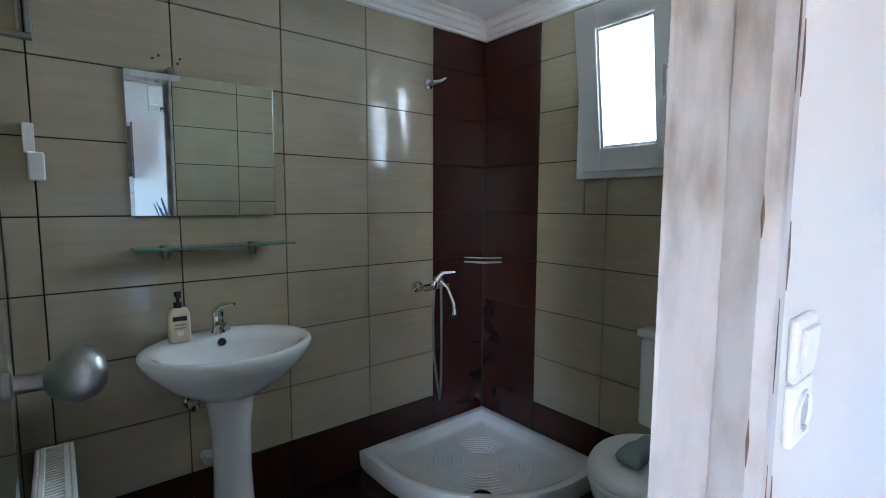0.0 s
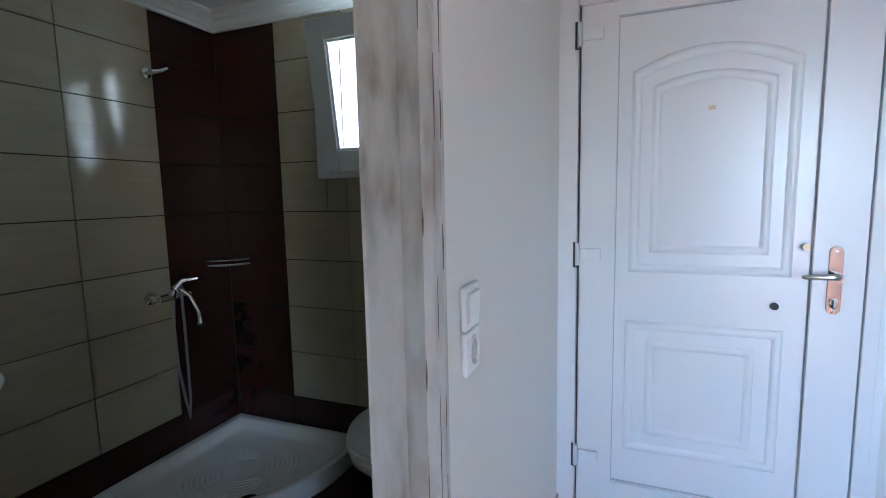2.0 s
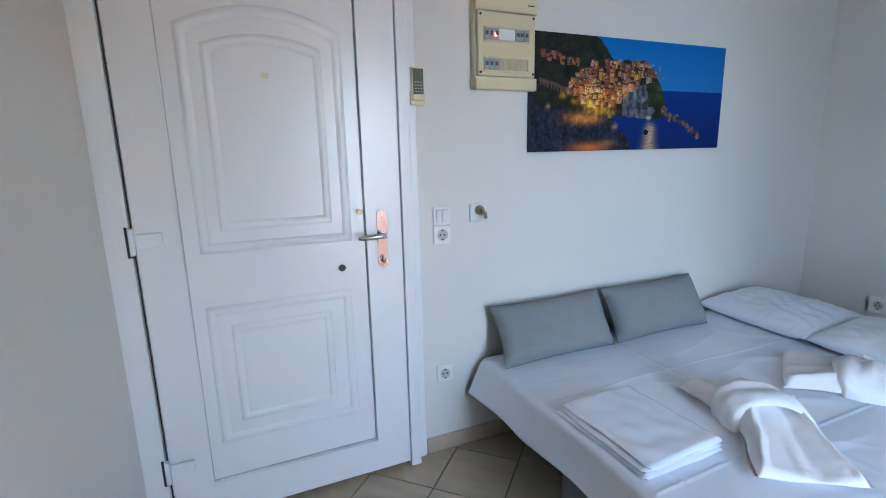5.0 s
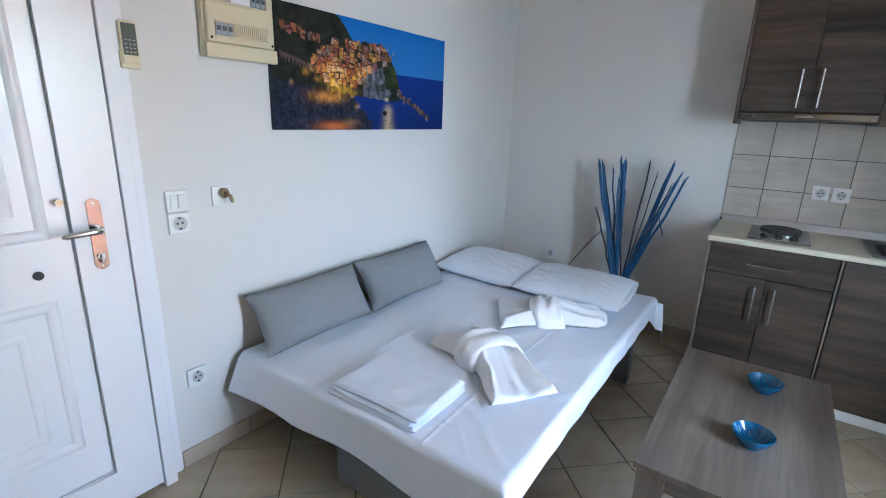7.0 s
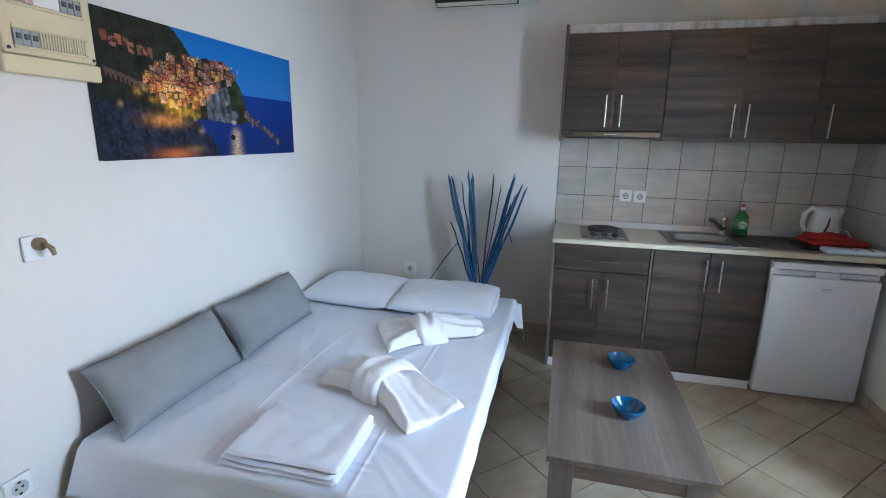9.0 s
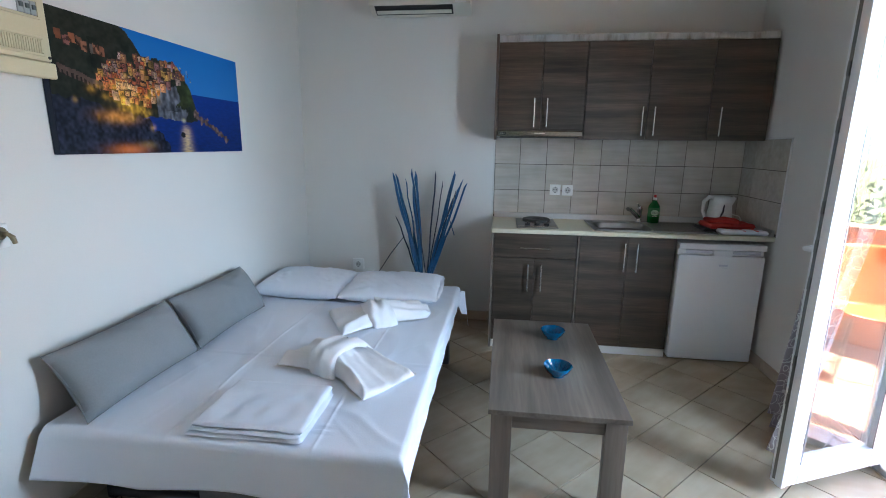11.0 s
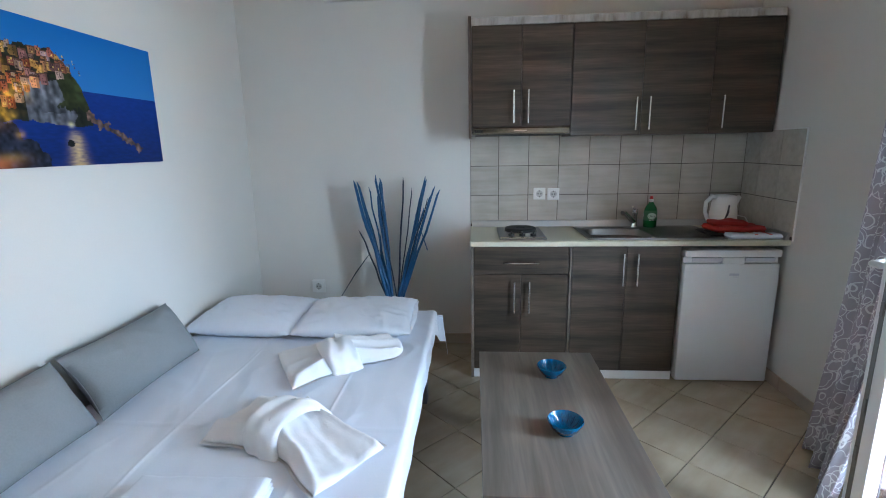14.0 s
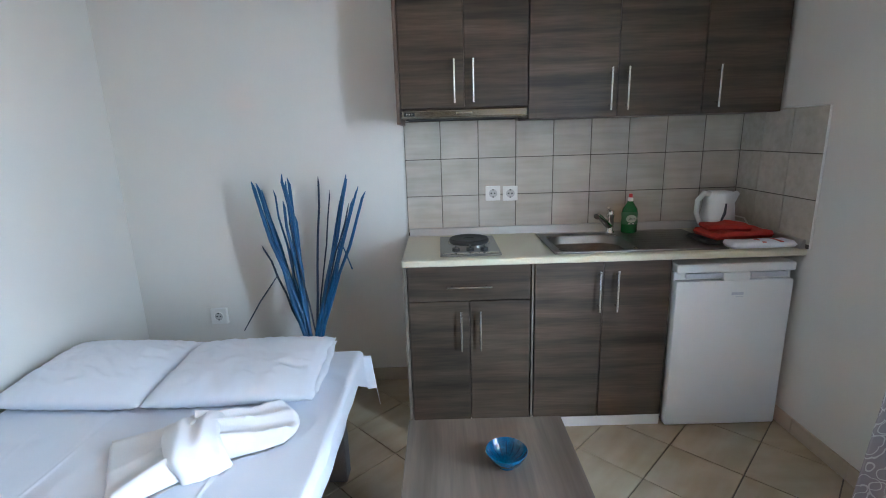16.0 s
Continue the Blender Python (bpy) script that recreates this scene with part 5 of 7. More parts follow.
def cushion(y0, y1, seed, label):
    m = Matrix.Translation((2.125, (y0 + y1) / 2, 0.583)) @ Matrix.Rotation(radians(-60), 4, "Y") @ Matrix.Rotation(radians(90), 4, "Z")
    t = thing("cushion", (2.11, (y0 + y1) / 2, 0.455), label, "cushion", "grey cushions")
    part("cover", move(pillow_bm(abs(y1 - y0), 0.292, 0.175, seed, 0.065, 0.007, power=0.55, ex=3.2), m), M_GREYCUSH, t, smooth=60)
    ring_pts = []
    w, d = abs(y1 - y0) / 2, 0.146
    for k in range(65):
        a = 2 * math.pi * k / 64
        c, s = math.cos(a), math.sin(a)
        q = max(abs(c), abs(s))
        p, r = c / q, s / q
        ring_pts.append(m @ Vector((w * p * (1 - 0.065 * (1 - r * r)), d * r * (1 - 0.065 * (1 - p * p)), 0)))
    part("seam", tube(ring_pts, 0.0018, 6), M_GREYCUSH, t, smooth=80)


cushion(-1.605, -0.965, 2, "grey fabric cushion leaning on the wall near the bed foot")
cushion(-2.275, -1.625, 6, "grey fabric cushion leaning on the wall beside the pillows")


def pillow(x0, x1, y, tilt, seed, label):
    m = Matrix.Translation(((x0 + x1) / 2, y, 0.512)) @ Matrix.Rotation(radians(tilt), 4, "X") @ Matrix.Rotation(radians(2 if seed > 3 else -3), 4, "Z")
    t = thing("pillow", ((x0 + x1) / 2, y, 0.455), label, "pillow", "white pillows")
    part("pillowcase", move(pillow_bm(x1 - x0, 0.50, 0.138, seed, 0.03, 0.007, 72, 0.5, 2.4, 1.6), m), M_SHEET, t, smooth=70)
    xe = x0 - 0.012
    part("flap", move(soft_slab(-0.035, 0.03, -0.215, 0.215, -0.008, 0.016, seed, 0.012, 6, 24), m @ Matrix.Translation((-(x1 - x0) / 2 + 0.022, 0, 0.0))), M_SHEET, t, smooth=70)


pillow(1.61, 2.225, -2.655, -4, 2, "white pillow in a cotton case beside the wall")
pillow(0.975, 1.625, -2.645, -3, 5, "white pillow with a creased open-ended case")

fs = thing("folded_sheet", (1.445, -1.12, 0.455), "white bed sheet folded square on the bed", "folded sheet")
for k, (fa, fb, fc, fd, fz, fh, turn_f) in enumerate(((1.232, 1.66, -1.29, -0.952, 0.4565, 0.013, 0.012), (1.240, 1.652, -1.293, -0.958, 0.4695, 0.013, -0.01), (1.236, 1.648, -1.29, -0.970, 0.4825, 0.019, 0.014))):
    part("fold", soft_slab(fa, fb, fc, fd, fz, fh, 21 + 3 * k, 0.007, 46, 40, rot=turn_f), M_SHEET, fs, smooth=60)


def flap(na, nb, fb, fa, h0, h1, seed, ridges=(), round_end=0.0, z=0.4572):
    """A tail of folded terry cloth on the bed: near edge na-nb under the knot, far edge fa-fb, with soft ridges."""
    na, nb, fb, fa = (Vector((*p, 0)) for p in (na, nb, fb, fa))

    def at(u, v):
        e = 1 - round_end * (2 * v - 1) ** 2
        return na.lerp(nb, v).lerp(fa.lerp(fb, v), u * e)

    def height(u, v):
        h = h1 + (h0 - h1) * max(0, 1 - u) ** 1.6
        for cv0, cv1, amp, wid in ridges:
            c = cv0 + (cv1 - cv0) * u
            h += amp * math.exp(-((v - c) / wid) ** 2)
        q = at(u, v)
        h += 0.007 * math.sin(v * 13 + seed + 2.5 * u) * (1 - u) + 0.004 * math.sin(v * 9 - u * 5 + seed * 2)
        return h + 0.006 * noise.noise(Vector((q.x * 16, q.y * 16, seed))) + 0.003 * noise.noise(Vector((q.x * 45, q.y * 45, seed)))

    def side(sign):
        def f(u, v):
            p = at(u, v)
            p.x += 0.010 * noise.noise(Vector((p.x * 9, p.y * 9, seed + 5)))
            p.y += 0.010 * noise.noise(Vector((p.x * 9, p.y * 9, seed + 9)))
            eu = min(1, (1 - u) / 0.09)
            ev = min(1, (0.5 - abs(v - 0.5)) / 0.16)
            t = math.sqrt(1 - (1 - eu) ** 2) * math.sqrt(1 - (1 - ev) ** 2)
            h = height(u, v)
            if sign > 0:
                zz = z + 0.35 * h1 + (h - 0.35 * h1) * t
            else:
                zz = z + 0.35 * h1 * (1 - t)
            p = p + (at(u, 0.5) - p) * 0.05 * (1 - t) * sign
            return (p.x, p.y, zz)
        return f

    def warp(k):
        return 0.5 - 0.5 * math.cos(math.pi * k)

    def top(u, v):
        return side(1)(1 - (1 - u) ** 1.6, warp(v))

    def under(u, v):
        return side(-1)(1 - (1 - u) ** 1.6, warp(v))
    bm = join(grid(40, 40, top), grid(40, 40, under))
    bmesh.ops.remove_doubles(bm, verts=bm.verts, dist=0.0006)
    bmesh.ops.recalc_face_normals(bm, faces=bm.faces)
    return bm


def band(p, a, width, ry, rz, seed, thick=0.02, flare=0.12):
    """The wrap of the knot: a padded strip laid over the tails, both ends tucked to the bed."""
    d, s = Vector((math.cos(a), math.sin(a), 0)), Vector((-math.sin(a), math.cos(a), 0))

    def shell(r):
        def f(u, v):
            t, b = math.pi * (1.16 * v - 0.08), 2 * u - 1
            puff = r * math.sqrt(max(0, 1 - abs(b) ** 5))
            k = noise.noise(Vector((b * 2.0, math.cos(t) * 2, math.sin(t) * 2 + seed))) * 0.009 + 0.005 * math.sin(b * 7 + t * 2 + seed) * max(0, math.sin(t))
            q = Vector(p) + d * (width / 2 * b * (1 + flare * math.cos(t)) + 0.02 * math.sin(t * 1.5 + seed)) + s * ((ry + puff + k) * math.copysign(abs(math.cos(t)) ** 0.8, math.cos(t)))
            z = 0.4575 + (rz + puff + k) * max(0, math.sin(t)) ** 0.8
            return (q.x, q.y, max(0.4575, z))
        return f
    bm = join(grid(22, 44, shell(thick)), grid(22, 44, shell(0.0)))
    bmesh.ops.remove_doubles(bm, verts=bm.verts, dist=0.0006)
    bmesh.ops.recalc_face_normals(bm, faces=bm.faces)
    return bm


def knotted_towel(k, tails, ab, bw, ry, rz, seed, label):
    t = thing("knotted_towel", (k[0], k[1], 0.456), label, "towel", "knotted towels")
    for i, (quad, h0, h1, ridges, end) in enumerate(tails):
        part("tail", flap(*quad, h0, h1, seed + i, ridges, end), M_TOWEL, t, smooth=70)
    part("knot", band(k, radians(ab), bw, ry, rz, seed, 0.022), M_TOWEL, t, smooth=70)


knotted_towel((1.305, -1.565, 0), [
    (((1.345, -1.48), (1.245, -1.69), (0.935, -1.495), (1.10, -1.245)), 0.085, 0.030, ((0.25, 0.06, 0.018, 0.06), (0.60, 0.45, 0.007, 0.05), (0.86, 0.95, 0.016, 0.05), (0.5, 0.6, -0.012, 0.20)), 0.0),
    (((1.25, -1.69), (1.34, -1.46), (1.63, -1.51), (1.49, -1.83)), 0.085, 0.020, ((0.35, 0.2, 0.026, 0.10), (0.8, 0.75, 0.020, 0.08)), 0.12)],
    156, 0.17, 0.118, 0.094, 2, "white towel tied in a loose knot beside the folded sheet")
knotted_towel((1.275, -2.155, 0), [
    (((1.355, -2.29), (1.225, -2.075), (1.40, -1.865), (1.615, -2.225)), 0.085, 0.024, ((0.25, 0.15, 0.018, 0.07), (0.5, 0.55, 0.016, 0.06), (0.8, 0.9, 0.022, 0.07)), 0.0),
    (((1.225, -2.075), (1.345, -2.28), (1.06, -2.45), (0.945, -2.215)), 0.085, 0.030, ((0.2, 0.12, 0.022, 0.07), (0.52, 0.5, 0.028, 0.07), (0.8, 0.85, 0.022, 0.06)), 0.22)],
    213, 0.17, 0.112, 0.088, 8, "white towel tied in a knot in front of the pillows")


# ---- bundle of blue reeds in the corner ----
def reeds():
    base = Vector((1.13, -3.20, 0.0))
    t = thing("reed_bundle", base, "bundle of tall blue-painted dry reeds spread apart in a vase", "dried reeds")
    part("vase", lathe([(0, 0), (0.065, 0), (0.075, 0.02), (0.085, 0.16), (0.055, 0.27), (0.06, 0.30), (0.052, 0.30), (0.047, 0.27), (0.076, 0.16), (0.06, 0.012), (0, 0.012)], 28, base), M_CERAMIC, t, "white vase", smooth=50)
    rnd = random.Random(5)
    # tip across and up, where it leaves the vase, thickness
    stems = [(1.45, 1.25, 1.23, 8), (1.43, 1.24, 1.22, 7), (1.42, 1.20, 1.22, 6), (1.44, 1.12, 1.23, 5), (1.43, 0.91, 1.25, 4), (1.36, 1.20, 1.21, 4),
             (1.31, 1.28, 1.21, 6.5), (1.28, 1.26, 1.21, 7), (1.26, 1.25, 1.20, 7), (1.28, 1.15, 1.21, 6), (1.26, 1.05, 1.20, 5), (1.25, 0.84, 1.20, 6),
             (1.30, 0.88, 1.22, 6), (1.26, 1.06, 1.17, 3), (1.12, 1.26, 1.16, 4.5), (1.06, 1.19, 1.15, 3), (0.96, 1.27, 1.14, 6), (0.95, 1.25, 1.14, 6),
             (0.99, 1.14, 1.14, 6), (0.94, 1.13, 1.15, 3), (0.89, 1.21, 1.13, 5), (0.86, 1.18, 1.12, 6), (0.98, 1.05, 1.13, 5), (1.02, 1.03, 1.15, 5),
             (0.92, 1.15, 1.12, 4)]
    for i, (x, z, low, w) in enumerate(stems):
        tip = Vector((x, -3.28 + rnd.uniform(-0.08, 0.05), z))
        low = Vector((low, -3.20 + rnd.uniform(-0.02, 0.02), 0.47))
        foot = low.lerp(tip, -0.42)
        foot.x = base.x + max(-0.055, min(0.055, foot.x - base.x))
        foot.z = max(0.03, foot.z)
        r = w * 0.00145
        pts = [foot] + [low.lerp(tip, q) + Vector((rnd.uniform(-0.007, 0.007), rnd.uniform(-0.008, 0.008), 0)) for q in (0.0, 0.2, 0.4, 0.6, 0.8, 0.95)] + [tip]
        part("reed", tube(pts, [r * 0.8, r, r * 1.08, r * 0.95, r, r * 0.9, r * 0.85, r * 0.2], 7), M_NAVY if w <= 3.5 or i in (4, 14) else M_BLUE, t, smooth=60)
    twig = Vector((1.0, -3.24, 0.93))
    part("reed", tube([twig, twig + Vector((-0.05, 0.0, -0.16))], [0.003, 0.004], 6), M_BLUE, t, "snapped blue reed")
    part("reed", tube([(1.351, -3.235, 0.751), (1.460, -3.235, 0.608), (1.568, -3.23, 0.441)], [0.003, 0.0045, 0.003], 6), M_NAVY, t, "dark broken reed")


reeds()


# ---- air conditioner ----
M_AC = material("cream_white_plastic", (0.70, 0.67, 0.58), 0.4, vary=0.03, grain=0)


def air_conditioner():
    x0, x1, z0 = 0.865, 1.615, 2.42
    t = thing("air_conditioner", (1.24, SOUTH, z0), "cream wall-mounted air conditioner with dark outlet slot", "air conditioner")
    y = SOUTH + 0.19
    part("body", prism([(SOUTH + 0.002, z0), (y - 0.10, z0), (y - 0.012, z0 + 0.045), (y, z0 + 0.10), (y - 0.01, z0 + 0.30), (y - 0.05, z0 + 0.33), (SOUTH + 0.002, z0 + 0.33)], x0, x1, 0), M_AC, t, smooth=30)
    part("outlet", prism([(y - 0.098, z0 - 0.004), (y - 0.018, z0 + 0.037), (y - 0.022, z0 + 0.045), (y - 0.102, z0 + 0.004)], x0 + 0.13, x1 - 0.04, 0), M_BLACK, t, "dark outlet slot")
    part("louvre", prism([(y - 0.075, z0 - 0.004), (y - 0.045, z0 + 0.012), (y - 0.047, z0 + 0.015), (y - 0.077, z0 - 0.001)], x0 + 0.14, x1 - 0.05, 0), M_AC, t)
    part("indicator_panel", box(x0 + 0.03, x0 + 0.11, y - 0.03, y - 0.004, z0 + 0.05, z0 + 0.075, 0.003), M_PLASTIC, t)


air_conditioner()


# ---- balcony door: one glazed leaf standing open ----
def balcony_leaf():
    t = thing("door_2", (WEST, -1.78, 0), "white glazed balcony door leaf standing open into the room", "door", kind="structure")
    H, Fv = Vector((WEST + 0.005, -1.785, 0)), Vector((-0.635, -1.545, 0))
    ang = math.atan2(Fv.y - H.y, Fv.x - H.x)
    m = Matrix.Translation(H) @ Matrix.Rotation(ang, 4, "Z")
    L, top, z0, th = (Fv - H).length, 2.16, 0.05, 0.058
    part("stile", move(box(0, 0.085, -th / 2, th / 2, z0, top, 0.005), m), M_PVC, t)
    part("stile", move(join(box(L - 0.085, L - 0.004, -th / 2, th / 2, z0, top, 0.005), box(L - 0.02, L + 0.004, th / 2 - 0.03, th / 2 + 0.004, z0, top, 0.003)), m), M_PVC, t)
    part("rail", move(box(0.086, L - 0.086, -th / 2, th / 2, z0, z0 + 0.095, 0.005), m), M_PVC, t)
    part("rail", move(box(0.086, L - 0.086, -th / 2, th / 2, top - 0.09, top, 0.005), m), M_PVC, t)
    g = part("pane", move(box(0.08, L - 0.08, 0.004, 0.010, z0 + 0.09, top - 0.085), m), M_GLASS, t, "clear double glazing")
    g.visible_shadow = False
    g = part("pane", move(box(0.08, L - 0.08, -0.012, -0.006, z0 + 0.09, top - 0.085), m), M_GLASS, t, "clear double glazing")
    g.visible_shadow = False
    seal = material("grey_glazing_seal", (0.16, 0.165, 0.18), 0.5)
    for sy in (-th / 2 - 0.0012, th / 2 - 0.0008):
        part("gasket", move(join(box(0.0865, 0.0925, sy, sy + 0.002, z0 + 0.096, top - 0.091), box(L - 0.0925, L - 0.0865, sy, sy + 0.002, z0 + 0.096, top - 0.091)), m), seal, t, "grey glazing seal")
    part("glazing_bead", move(join(box(0.0865, 0.100, -th / 2 + 0.004, 0.0, z0 + 0.096, top - 0.091, 0.002), box(L - 0.100, L - 0.0865, -th / 2 + 0.004, 0.0, z0 + 0.096, top - 0.091, 0.002), box(0.101, L - 0.101, -th / 2 + 0.004, 0.0, z0 + 0.096, z0 + 0.110, 0.002)), m), M_PVC, t)
    dark = material("aged_steel", (0.20, 0.19, 0.175), 0.4, 1.0, vary=0.2)
    part("lock_strip", move(box(L - 0.0045, L - 0.0005, -0.016, -0.003, z0 + 0.02, top - 0.02, 0.001), m), dark, t, "dull steel locking strip")
    for z in (0.45, 0.62, 0.95, 1.10, 1.25, 1.55, 1.75):
        part("locking_cam", move(box(L - 0.001, L + 0.006, -0.014, -0.004, z - 0.025, z + 0.025, 0.002), m), dark, t)
    part("handle", move(join(box(L - 0.055, L - 0.025, -th / 2 - 0.012, -th / 2, 1.0, 1.14, 0.004), tube([(L - 0.04, -th / 2 - 0.01, 1.075), (L - 0.04, -th / 2 - 0.05, 1.075), (L - 0.15, -th / 2 - 0.052, 1.075)], 0.010, 10)), m), M_PVC, t, "white plastic handle", smooth=40)
    for z in (0.25, 1.1, 1.95):
        part("hinge", move(tube([(-0.002, th / 2 + 0.004, z - 0.04), (-0.002, th / 2 + 0.004, z + 0.04)], 0.009, 12), m), M_PVC, t, smooth=40)
    fr = thing("door_frame", (WEST, -1.4, 0), "white plastic frame of the balcony opening", "door frame", kind="structure")
    part("jamb", box(WEST - 0.09, WEST - 0.004, DOOR_Y0, DOOR_Y0 + 0.055, 0.0, DOOR_TOP, 0.004), M_PVC, fr)
    part("jamb", box(WEST - 0.09, WEST - 0.004, DOOR_Y1 - 0.055, DOOR_Y1, 0.0, DOOR_TOP, 0.004), M_PVC, fr)
    part("head", box(WEST - 0.09, WEST - 0.004, DOOR_Y0 + 0.055, DOOR_Y1 - 0.055, DOOR_TOP - 0.055, DOOR_TOP, 0.004), M_PVC, fr)
    part("sill", box(WEST - 0.09, WEST - 0.004, DOOR_Y0 + 0.055, DOOR_Y1 - 0.055, 0.0, 0.035, 0.006), M_PVC, fr)


balcony_leaf()


def curtain():
    """A patterned drape gathered beside the balcony door, its hem spread out behind the open leaf."""
    t = thing("curtain", (-1.10, -2.05, 0.01), "mauve-grey curtain with white looping pattern, gathered beside the door", "curtain")
    m = bpy.data.materials.new("mauve_grey_cloth")
    m.use_nodes = True
    n, l = m.node_tree.nodes, m.node_tree.links
    b = n["Principled BSDF"]
    b.inputs["Roughness"].default_value = 0.9
    co, vo, r = n.new("ShaderNodeUVMap"), n.new("ShaderNodeTexVoronoi"), n.new("ShaderNodeValToRGB")
    mp = n.new("ShaderNodeMapping")
    mp.inputs["Scale"].default_value = (14, 14, 1)
    wob = n.new("ShaderNodeTexNoise")
    wob.inputs["Scale"].default_value = 9
    ad = n.new("ShaderNodeVectorMath")
    ad.operation = "MULTIPLY_ADD"
    ad.inputs[1].default_value = (0.05, 0.05, 0)
    l.new(co.outputs[0], wob.inputs[0]), l.new(wob.outputs["Color"], ad.inputs[0]), l.new(co.outputs[0], ad.inputs[2])
    l.new(ad.outputs[0], mp.inputs[0]), l.new(mp.outputs[0], vo.inputs["Vector"])
    ma = n.new("ShaderNodeMath")
    ma.operation = "PINGPONG"
    ma.inputs[1].default_value = 0.24
    v2, m2, sm, sh = n.new("ShaderNodeTexVoronoi"), n.new("ShaderNodeMath"), n.new("ShaderNodeMath"), n.new("ShaderNodeVectorMath")
    v2.inputs["Scale"].default_value, vo.inputs["Scale"].default_value = 1.35, 1.0
    m2.operation, sm.operation, m2.inputs[1].default_value = "PINGPONG", "MINIMUM", 0.26
    sh.inputs[1].default_value = (3.3, 7.7, 0)
    l.new(mp.outputs[0], sh.inputs[0]), l.new(sh.outputs[0], v2.inputs["Vector"]), l.new(v2.outputs["Distance"], m2.inputs[0])
    l.new(vo.outputs["Distance"], ma.inputs[0]), l.new(ma.outputs[0], sm.inputs[0]), l.new(m2.outputs[0], sm.inputs[1]), l.new(sm.outputs[0], r.inputs[0])
    e = r.color_ramp.elements
    e[0].position, e[0].color = 0.022, (0.82, 0.81, 0.82, 1)
    e[1].position, e[1].color = 0.036, (0.45, 0.41, 0.45, 1)
    l.new(r.outputs[0], b.inputs["Base Color"])
    nu, nv = 90, 60

    def f(u, v):
        z = 2.38 * (1 - v) + 0.012
        k = v ** 1.7
        y = -2.23 + 0.38 * u + 0.03 * k * u
        x = -1.125 + 0.035 * math.sin(u * 36) * (1 - 0.3 * v) + k * (0.12 + 0.22 * u ** 1.2) + 0.03 * k * math.sin(u * 21)
        return (max(WEST + 0.006, x), y + 0.012 * math.cos(u * 36), z)
    bm = grid(nu, nv, f)
    uv = bm.loops.layers.uv.new("UVMap")
    bm.verts.index_update()
    for fc in bm.faces:
        for lp in fc.loops:
            i, j = divmod(lp.vert.index, nv + 1)
            lp[uv].uv = (i / nu * 1.1, j / nv * 2.4)
    ob = part("cloth", bm, m, t, smooth=180)
    s = ob.modifiers.new("thickness", "SOLIDIFY")
    s.thickness = 0.0025
    part("rod", tube([(-1.155, -2.35, 2.405), (-1.155, -0.72, 2.405)], 0.012, 12), M_PVC, t, smooth=40)
    for y in (-2.33, -0.76):
        part("bracket", box(WEST, -1.145, y - 0.012, y + 0.012, 2.39, 2.42, 0.003), M_PVC, t)


curtain()

# ---- balcony and distance ----
solid("balcony_floor", box(-3.2, WEST - 0.221, -4.2, 1.6, -0.16, -0.02), M_TERRA, "terracotta-coloured balcony floor", "balcony floor", kind="structure")
solid("door_threshold", box(WEST - 0.22, WEST + 0.0, DOOR_Y0, DOOR_Y1, -0.12, -0.001), material("pale_marble", (0.62, 0.59, 0.55), 0.3, vary=0.12), "pale stone threshold of the balcony door", "threshold", kind="structure")
solid("balcony_parapet", join(box(-3.2, -3.05, -4.2, 1.6, -0.019, 0.86, 0.004), box(-3.23, -3.02, -4.2, 1.6, 0.861, 0.90, 0.004)), M_PEACH, "peach-rendered balcony parapet", "parapet", kind="structure")
# unseen slab, its depth set to keep direct sun out of the room
solid("unseen_balcony_roof", box(-2.30, WEST - 0.221, -4.2, 1.6, 2.52, 2.7), M_CEIL, "unseen white balcony roof slab, sized to keep the sun out of the room", "roof", kind="structure")

va = thing("awning", (-2.33, -1.3, 2.2), "rolled dark grey awning hanging from the balcony roof edge", "awning")
part("valance", prism([(-2.345, 2.21), (-2.330, 2.20), (-2.322, 2.21), (-2.322, 2.519), (-2.345, 2.519)], -4.2, 1.6, 1), material("dark_grey_canvas", (0.075, 0.075, 0.085), 0.85, vary=0.15, grain=0.02, bump=0.2), va)
part("front_bar", tube([(-2.335, -4.2, 2.195), (-2.335, 1.6, 2.195)], 0.016, 10), M_STEEL, va, "grey metal front bar", smooth=40)


def balcony_chair(at, rz):
    t = thing("balcony_chair", at, "orange plastic shell chair with pale metal legs on the balcony", "chair")
    m = Matrix.Translation(at) @ Matrix.Rotation(rz, 4, "Z")

    def shell(u, v):
        a = 2 * u - 1
        if v < 0.5:
            q = v / 0.5
            return m @ Vector((0.22 * a, -0.22 + 0.42 * q, 0.45 + 0.03 * a * a - 0.02 * q))
        q = (v - 0.5) / 0.5
        w = 0.22 * (1 - 0.25 * q ** 3)
        return m @ Vector((w * a, 0.20 + 0.10 * q - 0.04 * a * a, 0.43 + 0.42 * q + 0.03 * a * a * (1 - q)))
    sb = grid(14, 24, shell)
    bmesh.ops.recalc_face_normals(sb, faces=sb.faces)
    ob = part("shell", sb, M_ORANGE, t, smooth=180)
    s = ob.modifiers.new("thickness", "SOLIDIFY")
    s.thickness = 0.012
    for sx in (-1, 1):
        for sy in (-1, 1):
            part("leg", tube([m @ Vector((sx * 0.15, sy * 0.14, 0.425)), m @ Vector((sx * 0.21, sy * 0.20, 0.0))], 0.012, 10), M_STEEL, t, smooth=40)


balcony_chair((-2.42, -1.50, -0.02), radians(60))

